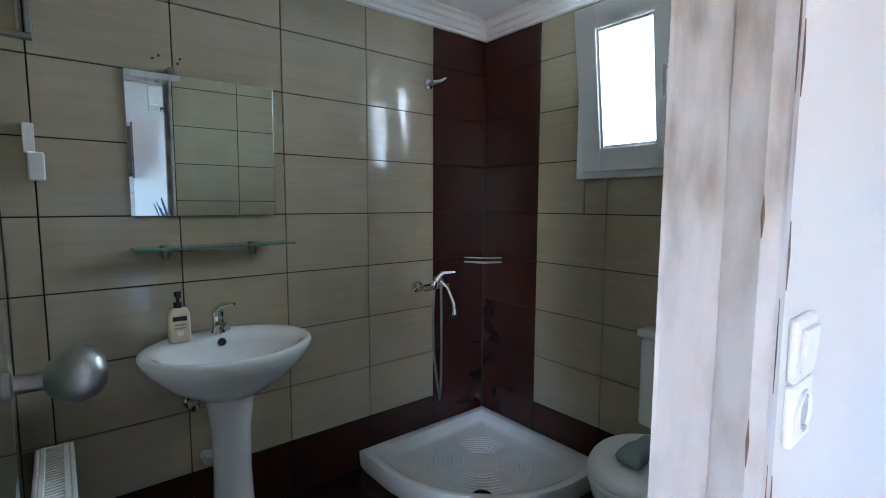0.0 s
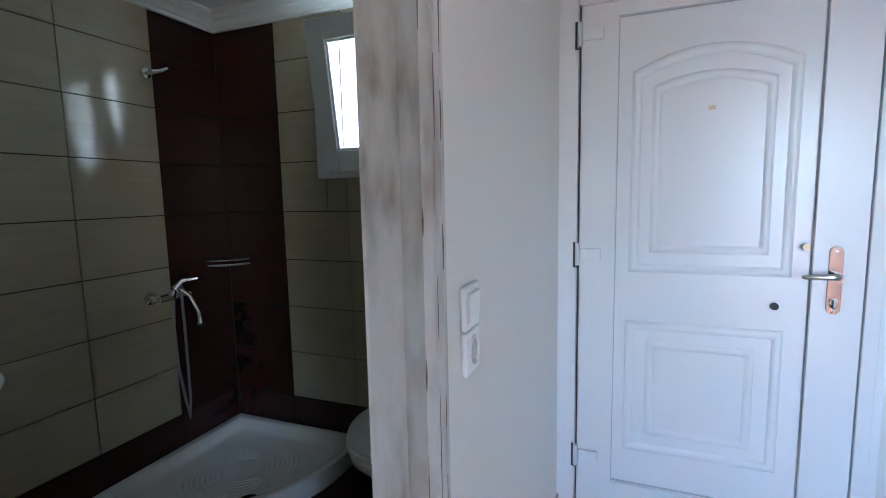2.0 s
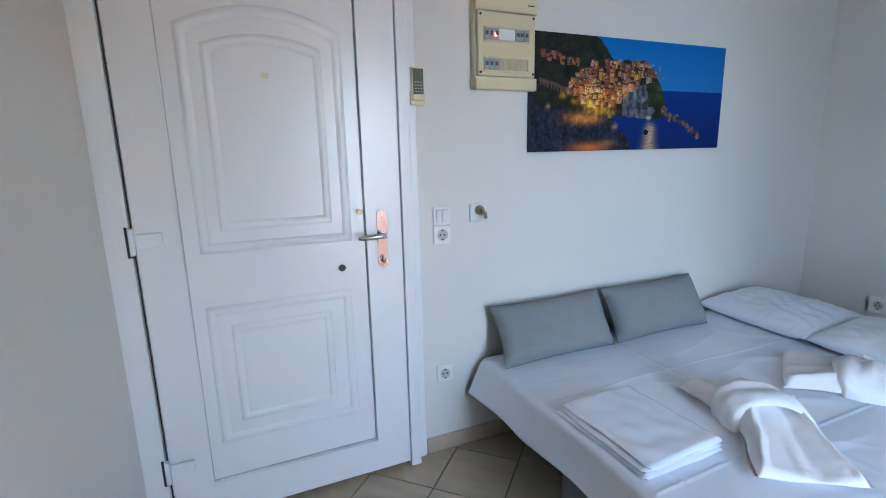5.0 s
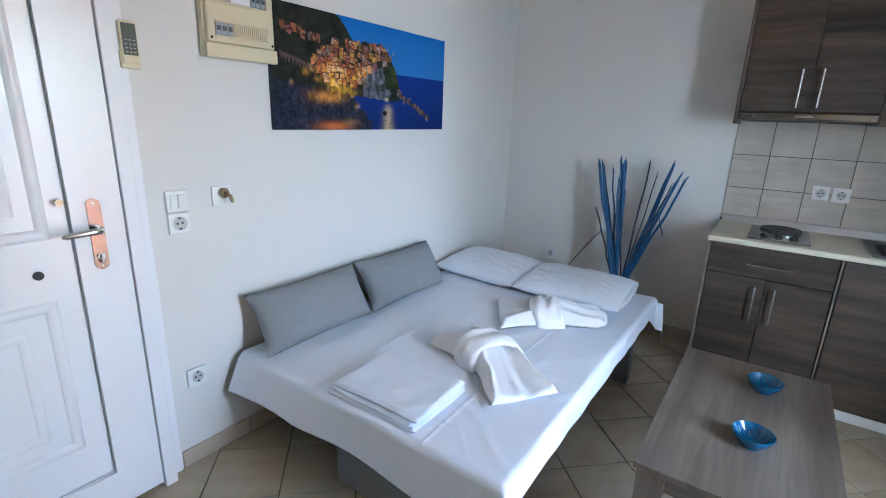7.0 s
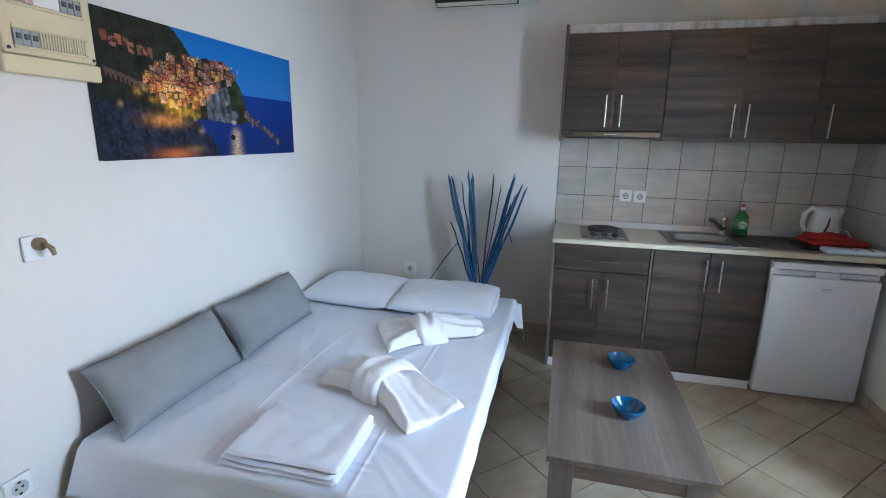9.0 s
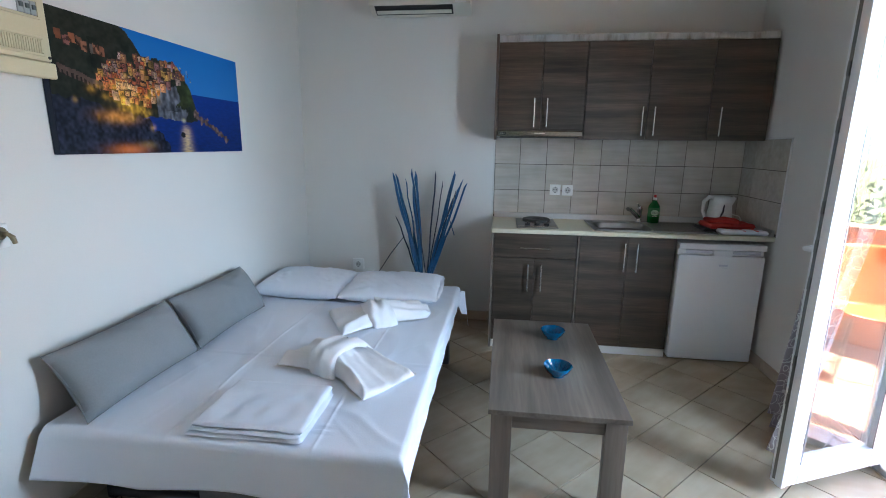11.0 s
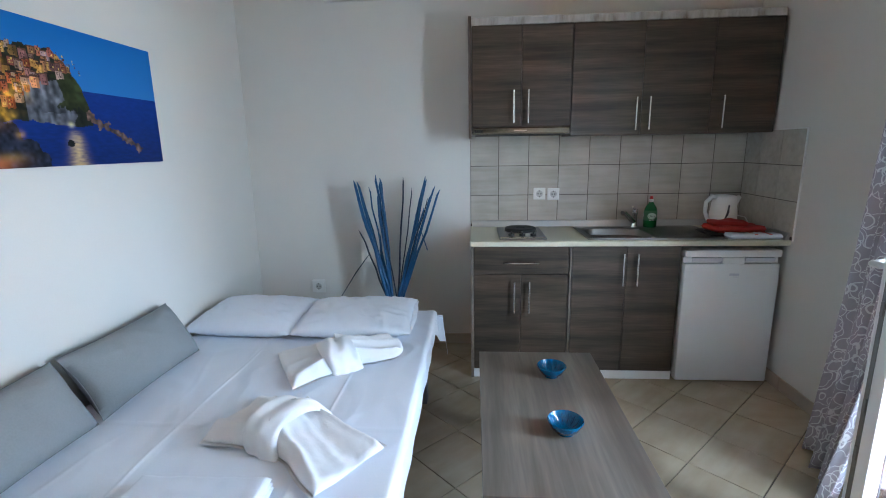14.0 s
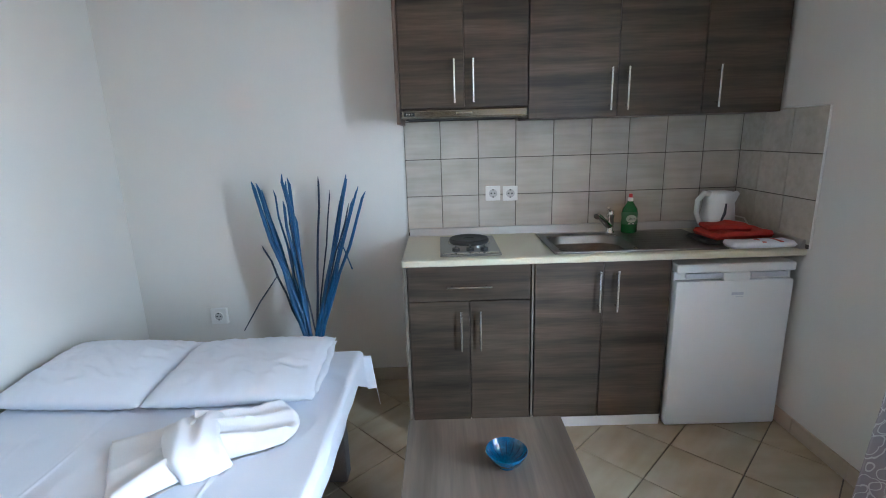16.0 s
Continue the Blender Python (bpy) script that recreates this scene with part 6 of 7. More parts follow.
# ground far below, hills and scrub
M_GRASS = material("dry_meadow", (0.16, 0.16, 0.06), 0.95, vary=0.4, grain=0.03, spots=0.25)
M_LEAF = material("olive_leaf", (0.07, 0.11, 0.035), 0.7, vary=0.45, grain=0.02, spots=1.2)
M_BARK = material("bark", (0.12, 0.09, 0.06), 0.9, vary=0.3)
M_HILL = material("hazy_hill", (0.16, 0.20, 0.17), 1.0, vary=0.25, grain=0, spots=0.02)
solid("ground", box(-900, 900, -900, 900, -3.6, -3.5), M_GRASS, "dry green meadow below the balcony", "ground", kind="structure")


def hill_line():
    def f(u, v):
        a = radians(100 + 160 * u)
        d = 420 + 160 * v
        h = (18 + 26 * noise.noise(Vector((u * 5, 0.3, 0))) + 9 * noise.noise(Vector((u * 17, 1.3, 0)))) * math.sin(math.pi * min(1, v * 1.2) * 0.5)
        return (d * math.cos(a), d * math.sin(a), -3.6 + max(0, h))
    solid("backdrop", grid(90, 8, f), M_HILL, "low hazy green hills far away", "hills", kind="structure", smooth=180)


hill_line()


def tree(at, height, spread, seed, label):
    rnd = random.Random(seed)
    t = thing("tree", at, label, "tree", "trees below the balcony")
    top = Vector(at) + Vector((rnd.uniform(-.2, .2), rnd.uniform(-.2, .2), height * 0.55))
    part("trunk", tube([at, Vector(at).lerp(top, 0.5) + Vector((0.1, 0, 0)), top], [0.16, 0.12, 0.07], 8), M_BARK, t, smooth=60)
    limbs, heads = [], []
    for k in range(7):
        a = 2 * math.pi * k / 7 + rnd.uniform(-.3, .3)
        e = top + Vector((math.cos(a) * spread * rnd.uniform(.4, .8), math.sin(a) * spread * rnd.uniform(.4, .8), height * rnd.uniform(.0, .32)))
        limbs.append(tube([top - Vector((0, 0, 0.3)), top.lerp(e, 0.6), e], [0.06, 0.04, 0.015], 6))
        heads.append(e)
    part("limbs", join(*limbs), M_BARK, t, smooth=60)
    verts, faces = [], []
    for h in heads + [top + Vector((0, 0, height * 0.3))]:
        for _ in range(170):
            g = Vector((rnd.gauss(0, 1), rnd.gauss(0, 1), rnd.gauss(0, 0.75))) * spread * 0.27
            c = h + g
            s = rnd.uniform(0.05, 0.13)
            d = Vector((rnd.gauss(0, 1), rnd.gauss(0, 1), rnd.gauss(0, 1))).normalized()
            e = d.cross(Vector((rnd.gauss(0, 1), rnd.gauss(0, 1), rnd.gauss(0, 1)))).normalized()
            i = len(verts)
            verts += [c - d * s, c + e * s * 0.5, c + d * s, c - e * s * 0.5]
            faces.append((i, i + 1, i + 2, i + 3))
    me = bpy.data.meshes.new("crown")
    me.from_pydata([tuple(v) for v in verts], [], faces)
    me.materials.append(M_LEAF)
    ob = new("crown", me)
    ob.parent, ob.matrix_parent_inverse = t, Matrix.Translation(-Vector(at))


for k, (x, y, h, s) in enumerate([(-9.5, -2.6, 3.2, 1.6), (-12, 0.4, 3.6, 1.8), (-10.5, 2.8, 3.0, 1.5), (-15, -4.5, 4.2, 2.1), (-17, 3.0, 4.0, 2.0), (-14, -9, 4.0, 2.0), (-20, -1.0, 4.4, 2.4)]):
    tree((x, y, -3.5), h, s, 30 + k, "bushy olive-green tree in the meadow")


# ---- bathroom ----
def washbasin():
    c = (0.712, 2.045)
    z = 0.895
    t = thing("washbasin", (c[0], 2.12, BATH_FLOOR), "white ceramic pedestal washbasin against the tiled wall", "washbasin")

    def loop(w, d, zz, dy=0.0, flat=0.0):
        pts = []
        for k in range(48):
            a = 2 * math.pi * k / 48
            x, y = w * math.cos(a), d * math.sin(a)
            y = min(y, BATH_N - 0.004 - c[1] - dy)
            pts.append((c[0] + x, c[1] + dy + y, zz))
        return pts
    rows = [loop(0.05, 0.06, 0.70, 0.03), loop(0.12, 0.11, 0.715, 0.02), loop(0.20, 0.17, 0.77, 0.01), loop(0.258, 0.222, 0.835), loop(0.278, 0.238, 0.868), loop(0.283, 0.241, 0.885), loop(0.276, 0.236, z), loop(0.262, 0.222, z + 0.001),
            loop(0.235, 0.165, z - 0.006, -0.035), loop(0.215, 0.150, z - 0.03, -0.035), loop(0.17, 0.12, z - 0.085, -0.03), loop(0.09, 0.065, z - 0.115, -0.025), loop(0.02, 0.02, z - 0.12, -0.02)]
    b = part("basin", loops(rows, cap_first=True), M_CERAMIC, t, smooth=60)
    prof = [[(c[0] + w * math.cos(2 * math.pi * k / 32), c[1] + 0.035 + d * math.sin(2 * math.pi * k / 32), zz) for k in range(32)] for w, d, zz in
            ((0.095, 0.10, BATH_FLOOR), (0.090, 0.095, BATH_FLOOR + 0.05), (0.068, 0.078, 0.30), (0.064, 0.074, 0.42), (0.068, 0.078, 0.58), (0.088, 0.092, 0.73))]
    part("pedestal", loops(prof), M_CERAMIC, t, smooth=60)
    part("overflow", lathe([(0.015, 0), (0.015, 0.003), (0.010, 0.003), (0.009, -0.002), (0, -0.002)], 18), M_IRON, b).matrix_local = Matrix.Translation((c[0] + 0.0, c[1] + 0.114, z - 0.026)) @ Matrix.Rotation(radians(62), 4, "X")
    part("drain", lathe([(0.022, 0), (0.022, 0.003), (0, 0.004)], 18, (c[0], c[1] - 0.02, z - 0.1195)), M_CHROME, b, smooth=40)
    tap = thing("basin_tap", (c[0], 2.205, z), "chrome single-lever basin tap", "tap")
    y = 2.205
    part("body", lathe([(0.026, 0), (0.026, 0.006), (0.021, 0.012), (0.021, 0.06), (0.023, 0.075), (0.018, 0.085), (0, 0.09)], 20, (c[0], y, z + 0.001)), M_CHROME, tap, smooth=40)
    part("spout", tube([(c[0], y - 0.01, z + 0.03), (c[0] + 0.002, y - 0.06, z + 0.045), (c[0] + 0.004, y - 0.115, z + 0.042)], [0.016, 0.013, 0.012], 12), M_CHROME, tap, smooth=50)
    part("lever", tube([(c[0], y, z + 0.085), (c[0] + 0.012, y - 0.03, z + 0.108), (c[0] + 0.035, y - 0.095, z + 0.122)], [0.018, 0.012, 0.005], 12), M_CHROME, tap, smooth=50)
    s = (0.575, 2.165, z)
    soap = thing("soap_dispenser", s, "cream liquid soap bottle with black pump on the washbasin", "soap dispenser")
    cream = material("cream_soap_bottle", (0.66, 0.58, 0.40), 0.35, vary=0.04, grain=0)
    rows = [[(s[0] + x, s[1] + yy, z + zz) for x, yy in rounded(-w, w, -d, d, 0.012)] for w, d, zz in ((0.032, 0.020, 0.0015), (0.035, 0.022, 0.008), (0.035, 0.022, 0.10), (0.028, 0.018, 0.118), (0.012, 0.010, 0.124))]
    sb = part("bottle", loops(rows, cap_first=True), cream, soap, smooth=50)
    part("label_band", box(s[0] - 0.022, s[0] + 0.022, s[1] - 0.0235, s[1] - 0.0222, z + 0.078, z + 0.094, 0.0003), M_BLACK, sb, "black label mark")
    for zz in (0.062, 0.050):
        part("label_bar", box(s[0] - 0.018, s[0] + 0.018, s[1] - 0.0233, s[1] - 0.0222, z + zz, z + zz + 0.004), material("label_grey", (0.25, 0.22, 0.18), 0.6), sb)
    part("label_spot", box(s[0] - 0.010, s[0] + 0.010, s[1] - 0.0233, s[1] - 0.0222, z + 0.026, z + 0.042, 0.0003), M_PLASTIC, sb)
    part("collar", lathe([(0.014, 0.122), (0.014, 0.140), (0.006, 0.142), (0.006, 0.165), (0, 0.165)], 16, s), M_BLACK, soap, smooth=40)
    part("pump", join(lathe([(0.010, 0.160), (0.012, 0.178), (0, 0.180)], 14, s), tube([(s[0], s[1], z + 0.172), (s[0], s[1] - 0.04, z + 0.168)], 0.0055, 8)), M_BLACK, soap, smooth=40)
    v = thing("angle_valve", (0.625, BATH_N, 0.62), "chrome angle valve and waste pipe under the washbasin", "valve")
    part("flange", move(lathe([(0.028, 0), (0.026, 0.010), (0.012, 0.012), (0.012, 0.05)], 18), pose(0.62, BATH_N, 0.625, 90)), M_CHROME, v, smooth=40)
    part("knob", move(lathe([(0.018, 0), (0.020, 0.02), (0.012, 0.03), (0, 0.03)], 12), pose(0.62, BATH_N - 0.05, 0.625, 90)), M_CHROME, v, smooth=40)
    part("pipe", tube([(0.66, BATH_N, 0.40), (0.66, BATH_N - 0.06, 0.40), (0.66, BATH_N - 0.09, 0.44)], 0.018, 12), M_PLASTIC, v, smooth=50)


washbasin()


def mirror_and_shelf():
    t = thing("mirror", (0.712, BATH_N, 1.335), "frameless rectangular wall mirror above the washbasin", "mirror")
    part("glass", move(box(0.0, 0.494, -0.005, 0.0, 1.336, 1.834, 0.001), Matrix.Translation((0.464, BATH_N - 0.004, 1.336)) @ Matrix.Rotation(radians(-2.2), 4, "Z") @ Matrix.Rotation(radians(1.0), 4, "X") @ Matrix.Translation((0, 0, -1.336))), M_MIRROR, t)
    part("clip", join(tube([(0.606, BATH_N, 1.848), (0.606, BATH_N - 0.022, 1.848)], 0.013, 14), box(0.594, 0.618, BATH_N - 0.012, BATH_N - 0.008, 1.822, 1.85, 0.002)), material("pewter", (0.20, 0.19, 0.18), 0.35, 1.0), t, smooth=40)
    hole = solid("screw_holes", join(*[tube([(x, BATH_N + 0.002, z), (x, BATH_N - 0.0012, z)], 0.0045, 8) for x, z in ((0.573, 1.898), (0.554, 1.886), (0.640, 1.898), (0.632, 1.880))]), M_BLACK, "small drilled holes in the wall tiles", "holes", kind="stuff")
    s = thing("glass_shelf", (0.72, BATH_N, 1.22), "glass shelf on two dull metal brackets", "shelf")
    part("plate", box(0.455, 1.000, BATH_N - 0.125, BATH_N - 0.004, 1.221, 1.227, 0.001), M_GREENGLASS, s, "clear glass plate")
    part("front_edge", box(0.455, 1.000, BATH_N - 0.1265, BATH_N - 0.1252, 1.221, 1.227), material("pale_green_glass_edge", (0.05, 0.22, 0.19), 0.2, vary=0.15, grain=0), s)
    pew = material("bracket_pewter", (0.22, 0.20, 0.17), 0.4, 0.9)
    for x in (0.56, 0.865):
        part("bracket", join(lathe([(0.0, -0.045), (0.010, -0.042), (0.016, -0.02), (0.019, 0.005), (0.016, 0.010), (0, 0.012)], 16, (x, BATH_N - 0.018, 1.222)), tube([(x, BATH_N - 0.02, 1.216), (x, BATH_N - 0.07, 1.216)], 0.006, 8)), pew, s, smooth=50)


mirror_and_shelf()


def shower():
    t = thing("shower_tray", (1.75, 1.85, BATH_FLOOR), "white quarter-round shower tray in the corner", "shower tray")
    x1, y1, z0, z1 = BATH_E - 0.004, BATH_N - 0.004, BATH_FLOOR, 0.185
    w = 0.825

    def outline(inset, r):
        X, Y = x1 - inset, y1 - inset
        a = w - 2 * inset
        pts = [(X, Y), (X - a * 0.5, Y), (X - a, Y), (X - a, Y - a * 0.22)]
        for k in range(1, 14):
            ang = radians(180 + 90 * k / 14)
            cx, cy = X - a + a * 0.78, Y - a * 0.22
            pts.append((cx + a * 0.78 * math.cos(ang), cy + a * 0.78 * math.sin(ang)))
        pts += [(X - a * 0.22, Y - a), (X, Y - a), (X, Y - a * 0.5)]
        return pts
    rows = [[(x, y, z) for x, y in outline(i, 0)] for i, z in ((0.012, z0), (0.004, z0 + 0.02), (0.0, z1 - 0.012), (0.004, z1 - 0.002), (0.012, z1), (0.040, z1), (0.048, z1 - 0.004), (0.062, z1 - 0.045), (0.09, z1 - 0.058), (0.20, z1 - 0.064))]
    part("tray", loops(rows), M_CERAMIC, t, smooth=50)
    cx, cy, zf = 1.80, 1.90, z1 - 0.0625
    for k in range(9):
        r = 0.10 + k * 0.022
        for q in range(4):
            a0 = radians(12 + 90 * q)
            pts = [(cx + r * math.cos(a0 + radians(66) * i / 10), cy + r * math.sin(a0 + radians(66) * i / 10), zf) for i in range(11)]
            if all(p[0] < x1 - 0.11 and p[1] < y1 - 0.11 for p in pts):
                part("grip_rib", tube(pts, 0.0022, 6), M_CERAMIC, t, smooth=60)
    part("drain", lathe([(0.045, 0), (0.045, 0.004), (0.030, 0.006), (0, 0.006)], 24, (1.62, 1.70, zf - 0.001)), M_CHROME, t, smooth=40)
    m = thing("shower_mixer", (1.76, BATH_N, 0.97), "chrome shower mixer with hand shower and hose on the wall", "shower mixer")
    y = BATH_N
    for x in (1.69, 1.84):
        part("flange", move(lathe([(0.032, 0), (0.030, 0.012), (0.014, 0.016), (0.014, 0.055)], 20), pose(x, y, 0.955, 90)), M_CHROME, m, smooth=40)
    part("body", join(tube([(1.685, y - 0.06, 0.955), (1.845, y - 0.06, 0.955)], 0.019, 14), tube([(1.765, y - 0.06, 0.955), (1.765, y - 0.075, 0.99)], [0.026, 0.022], 14)), M_CHROME, m, smooth=40)
    part("lever", tube([(1.765, y - 0.075, 0.99), (1.785, y - 0.10, 1.03), (1.83, y - 0.145, 1.035)], [0.018, 0.010, 0.005], 12), M_CHROME, m, smooth=50)
    part("hand_shower", tube([(1.78, y - 0.085, 0.985), (1.81, y - 0.11, 0.95), (1.835, y - 0.13, 0.87), (1.835, y - 0.135, 0.83), (1.825, y - 0.15, 0.805)], [0.010, 0.009, 0.009, 0.011, 0.019], 12), M_CHROME, m, smooth=50)
    hose = [(1.76, y - 0.06, 0.94), (1.755, y - 0.055, 0.80), (1.765, y - 0.05, 0.60), (1.79, y - 0.05, 0.42), (1.805, y - 0.05, 0.33), (1.815, y - 0.05, 0.42), (1.812, y - 0.055, 0.60), (1.80, y - 0.07, 0.80), (1.785, y - 0.085, 0.97)]
    part("hose", tube(hose, 0.0065, 10), M_STEEL, m, "ribbed steel hose", smooth=60)
    h = thing("shower_holder", (1.765, BATH_N, 1.98), "chrome hand shower holder high on the wall", "shower holder")
    part("rosette", move(lathe([(0.026, 0), (0.024, 0.010), (0.011, 0.014), (0.011, 0.045)], 20), pose(1.765, BATH_N, 1.985, 90)), M_CHROME, h, smooth=40)
    part("clasp", tube([(1.765, BATH_N - 0.045, 1.985), (1.79, BATH_N - 0.065, 1.992), (1.82, BATH_N - 0.075, 2.01)], [0.016, 0.011, 0.008], 10), M_CHROME, h, smooth=50)
    d = thing("soap_dish", (2.08, 2.19, 1.04), "chrome wire corner soap shelf", "soap shelf")
    X, Y = BATH_E - 0.003, BATH_N - 0.003
    tri = [(X - 0.005, Y - 0.15, 1.06), (X - 0.15, Y - 0.005, 1.06)]
    part("front_rail", tube([tri[0], (X - 0.085, Y - 0.105, 1.06), (X - 0.105, Y - 0.085, 1.06), tri[1]], 0.007, 8), M_CHROME, d, smooth=50)
    part("front_rail", tube([(tri[0][0], tri[0][1], 1.085), (X - 0.085, Y - 0.105, 1.085), (X - 0.105, Y - 0.085, 1.085), (tri[1][0], tri[1][1], 1.085)], 0.004, 8), M_CHROME, d, smooth=50)
    for k in range(7):
        f = k / 6
        a = Vector(tri[0]).lerp(Vector(tri[1]), f)
        part("wire", tube([(X - 0.005 - 0.005 * k, Y - 0.006 - 0.19 * (1 - f) * 0.1, 1.06), a], 0.0025, 6), M_CHROME, d, smooth=50)


shower()


def toilet():
    t = thing("toilet", (1.86, 1.12, BATH_FLOOR), "white ceramic toilet with closed lid and cistern", "toilet")
    c = (1.85, 1.085)

    def loop(w, d, z, dx=0.0):
        return [(c[0] + dx + d * math.cos(2 * math.pi * k / 40) * (1.12 if math.cos(2 * math.pi * k / 40) < 0 else 0.9), c[1] + w * math.sin(2 * math.pi * k / 40), z) for k in range(40)]
    part("bowl", loops([loop(0.10, 0.16, BATH_FLOOR, 0.08), loop(0.09, 0.15, 0.18, 0.08), loop(0.13, 0.19, 0.32, 0.03), loop(0.178, 0.225, 0.39), loop(0.182, 0.23, 0.425), loop(0.175, 0.222, 0.435)], cap_first=True), M_CERAMIC, t, smooth=60)
    part("seat", loops([loop(0.186, 0.232, 0.436), loop(0.190, 0.238, 0.444), loop(0.188, 0.235, 0.454), loop(0.18, 0.226, 0.457)], cap_first=True), M_PVC, t, smooth=60)
    part("lid", loops([loop(0.186, 0.230, 0.459), loop(0.190, 0.236, 0.466), loop(0.186, 0.230, 0.478), loop(0.15, 0.19, 0.484), loop(0.05, 0.07, 0.486)], cap_first=True), M_PVC, t, smooth=60)
    cis = part("cistern", box(2.02, BATH_E - 0.006, 0.87, 1.235, 0.50, 0.86, 0.02, 3), M_CERAMIC, t, smooth=50)
    part("cistern_lid", box(2.01, BATH_E - 0.004, 0.86, 1.245, 0.862, 0.895, 0.010), M_CERAMIC, cis, smooth=50)
    part("flush_button", lathe([(0.022, 0), (0.022, 0.006), (0, 0.007)], 18, (2.09, 1.12, 0.895)), M_CHROME, cis, smooth=40)
    w = thing("lid_cloth", (1.84, 1.06, 0.52), "grey-green folded cloth lying on the toilet lid", "cloth")
    part("fold", soft_slab(1.72, 1.93, 1.06, 1.15, 0.487, 0.05, 33, 0.012), material("grey_green_cloth", (0.30, 0.34, 0.33), 0.9, bump=0.4), w, smooth=60)


toilet()


def bathroom_window():
    t = thing("window_1", (BATH_E, 1.42, 1.5), "small white tilted-open bathroom window", "window", kind="structure")
    y0, y1, z0, z1 = 1.073, 1.628, 1.497, 2.22
    x = BATH_E - 0.055

    def frame_bm(ya, yb, za, zb, w, xa, xb):
        return join(box(xa, xb, ya, ya + w, za, zb, 0.003), box(xa, xb, yb - w, yb, za, zb, 0.003), box(xa, xb, ya + w, yb - w, za, za + w, 0.003), box(xa, xb, ya + w, yb - w, zb - w, zb, 0.003))
    part("window_frame", frame_bm(y0, y1, z0, z1, 0.085, x + 0.012, BATH_E + 0.06), M_PVC, t)
    # the sash leans inwards at its top
    piv = Matrix.Translation((x + 0.02, 0, z0 + 0.05)) @ Matrix.Rotation(radians(-8), 4, "Y") @ Matrix.Translation((-x - 0.02, 0, -z0 - 0.05))
    s = part("sash", move(frame_bm(y0 + 0.058, y1 - 0.058, z0 + 0.035, z1 - 0.02, 0.095, x - 0.03, x + 0.025), piv), M_PVC, t)
    part("glazing_bead", move(frame_bm(y0 + 0.151, y1 - 0.151, z0 + 0.128, z1 - 0.113, 0.014, x - 0.022, x + 0.0), piv), M_PVC, s)
    part("handle", move(join(box(x - 0.042, x - 0.031, y0 + 0.09, y0 + 0.115, 1.80, 1.93, 0.004), tube([(x - 0.04, y0 + 0.1025, 1.90), (x - 0.075, y0 + 0.1025, 1.90), (x - 0.078, y0 + 0.1025, 1.79)], 0.009, 10)), piv), M_PVC, s, "white handle", smooth=40)
    g = part("pane", move(box(x - 0.004, x + 0.002, y0 + 0.153, y1 - 0.153, z0 + 0.130, z1 - 0.115), piv), M_GLASS, s)
    g.visible_shadow = False


bathroom_window()


def glass_door():
    t = thing("door_3", (0.21, 0.46, BATH_FLOOR), "frameless greenish glass bathroom door standing open with steel ball knobs", "door", kind="structure")
    a, b = Vector((0.2160, 0.445, 0)), Vector((0.209, 1.02, 0))
    ang = math.atan2(b.y - a.y, b.x - a.x)
    m = Matrix.Translation(a) @ Matrix.Rotation(ang, 4, "Z")
    L = (b - a).length
    z0, z1 = 0.095, 2.09
    p = part("pane", move(box(0.0015, L, -0.004, 0.004, z0, z1), m), M_GREENGLASS, t, "greenish clear glass")
    # edge drawn as three bands: green, near-black and a thin pale line
    part("edge", move(box(-0.001, 0.0012, 0.0004, 0.0042, z0, z1, 0.0004), m), M_GLASSEDGE, t, "polished green glass edge with white chips")
    part("edge", move(box(-0.0008, 0.0012, -0.0030, 0.0003, z0, z1), m), material("near_black_edge_band", (0.0008, 0.004, 0.008), 0.12, vary=0.2, grain=0), t, "near-black middle band of the glass edge")
    part("edge", move(box(-0.001, 0.0012, -0.0042, -0.0031, z0, z1, 0.0003), m), material("pale_edge_line", (0.07, 0.26, 0.25), 0.2, vary=0.2, grain=0), t, "thin pale line along the glass edge")
    chips = material("white_glass_chips", (0.62, 0.75, 0.74), 0.6)
    rnd = random.Random(2)
    for k in range(12):
        z = 0.98 + 0.022 * k * rnd.uniform(0.5, 1.0)
        part("chip", move(tube([(-0.0015, -0.0042 + rnd.uniform(0, 0.003), z), (-0.0018, -0.003, z + rnd.uniform(0.004, 0.012))], [0.0004, 0.0007], 5), m), chips, t)
    kx = (Vector((0.210, 0.925, 0)) - a).length
    for sgn in (-1, 1):
        k = part("knob", move(lathe([(0, 0.088), (0.014, 0.086), (0.024, 0.079), (0.029, 0.066), (0.029, 0.056), (0.024, 0.044), (0.014, 0.037), (0.0095, 0.034), (0.0095, 0.012), (0.014, 0.010), (0.014, 0.004)], 28), m @ Matrix.Translation((kx, 0, 1.205)) @ Matrix.Rotation(radians(90 * sgn), 4, "X")), M_STEEL, t, "brushed steel ball knob", smooth=50)
    for z in (0.35, 1.85):
        part("hinge", move(box(-0.003, 0.05, -0.012, 0.012, z - 0.035, z + 0.035, 0.003), m), M_STEEL, t)


glass_door()


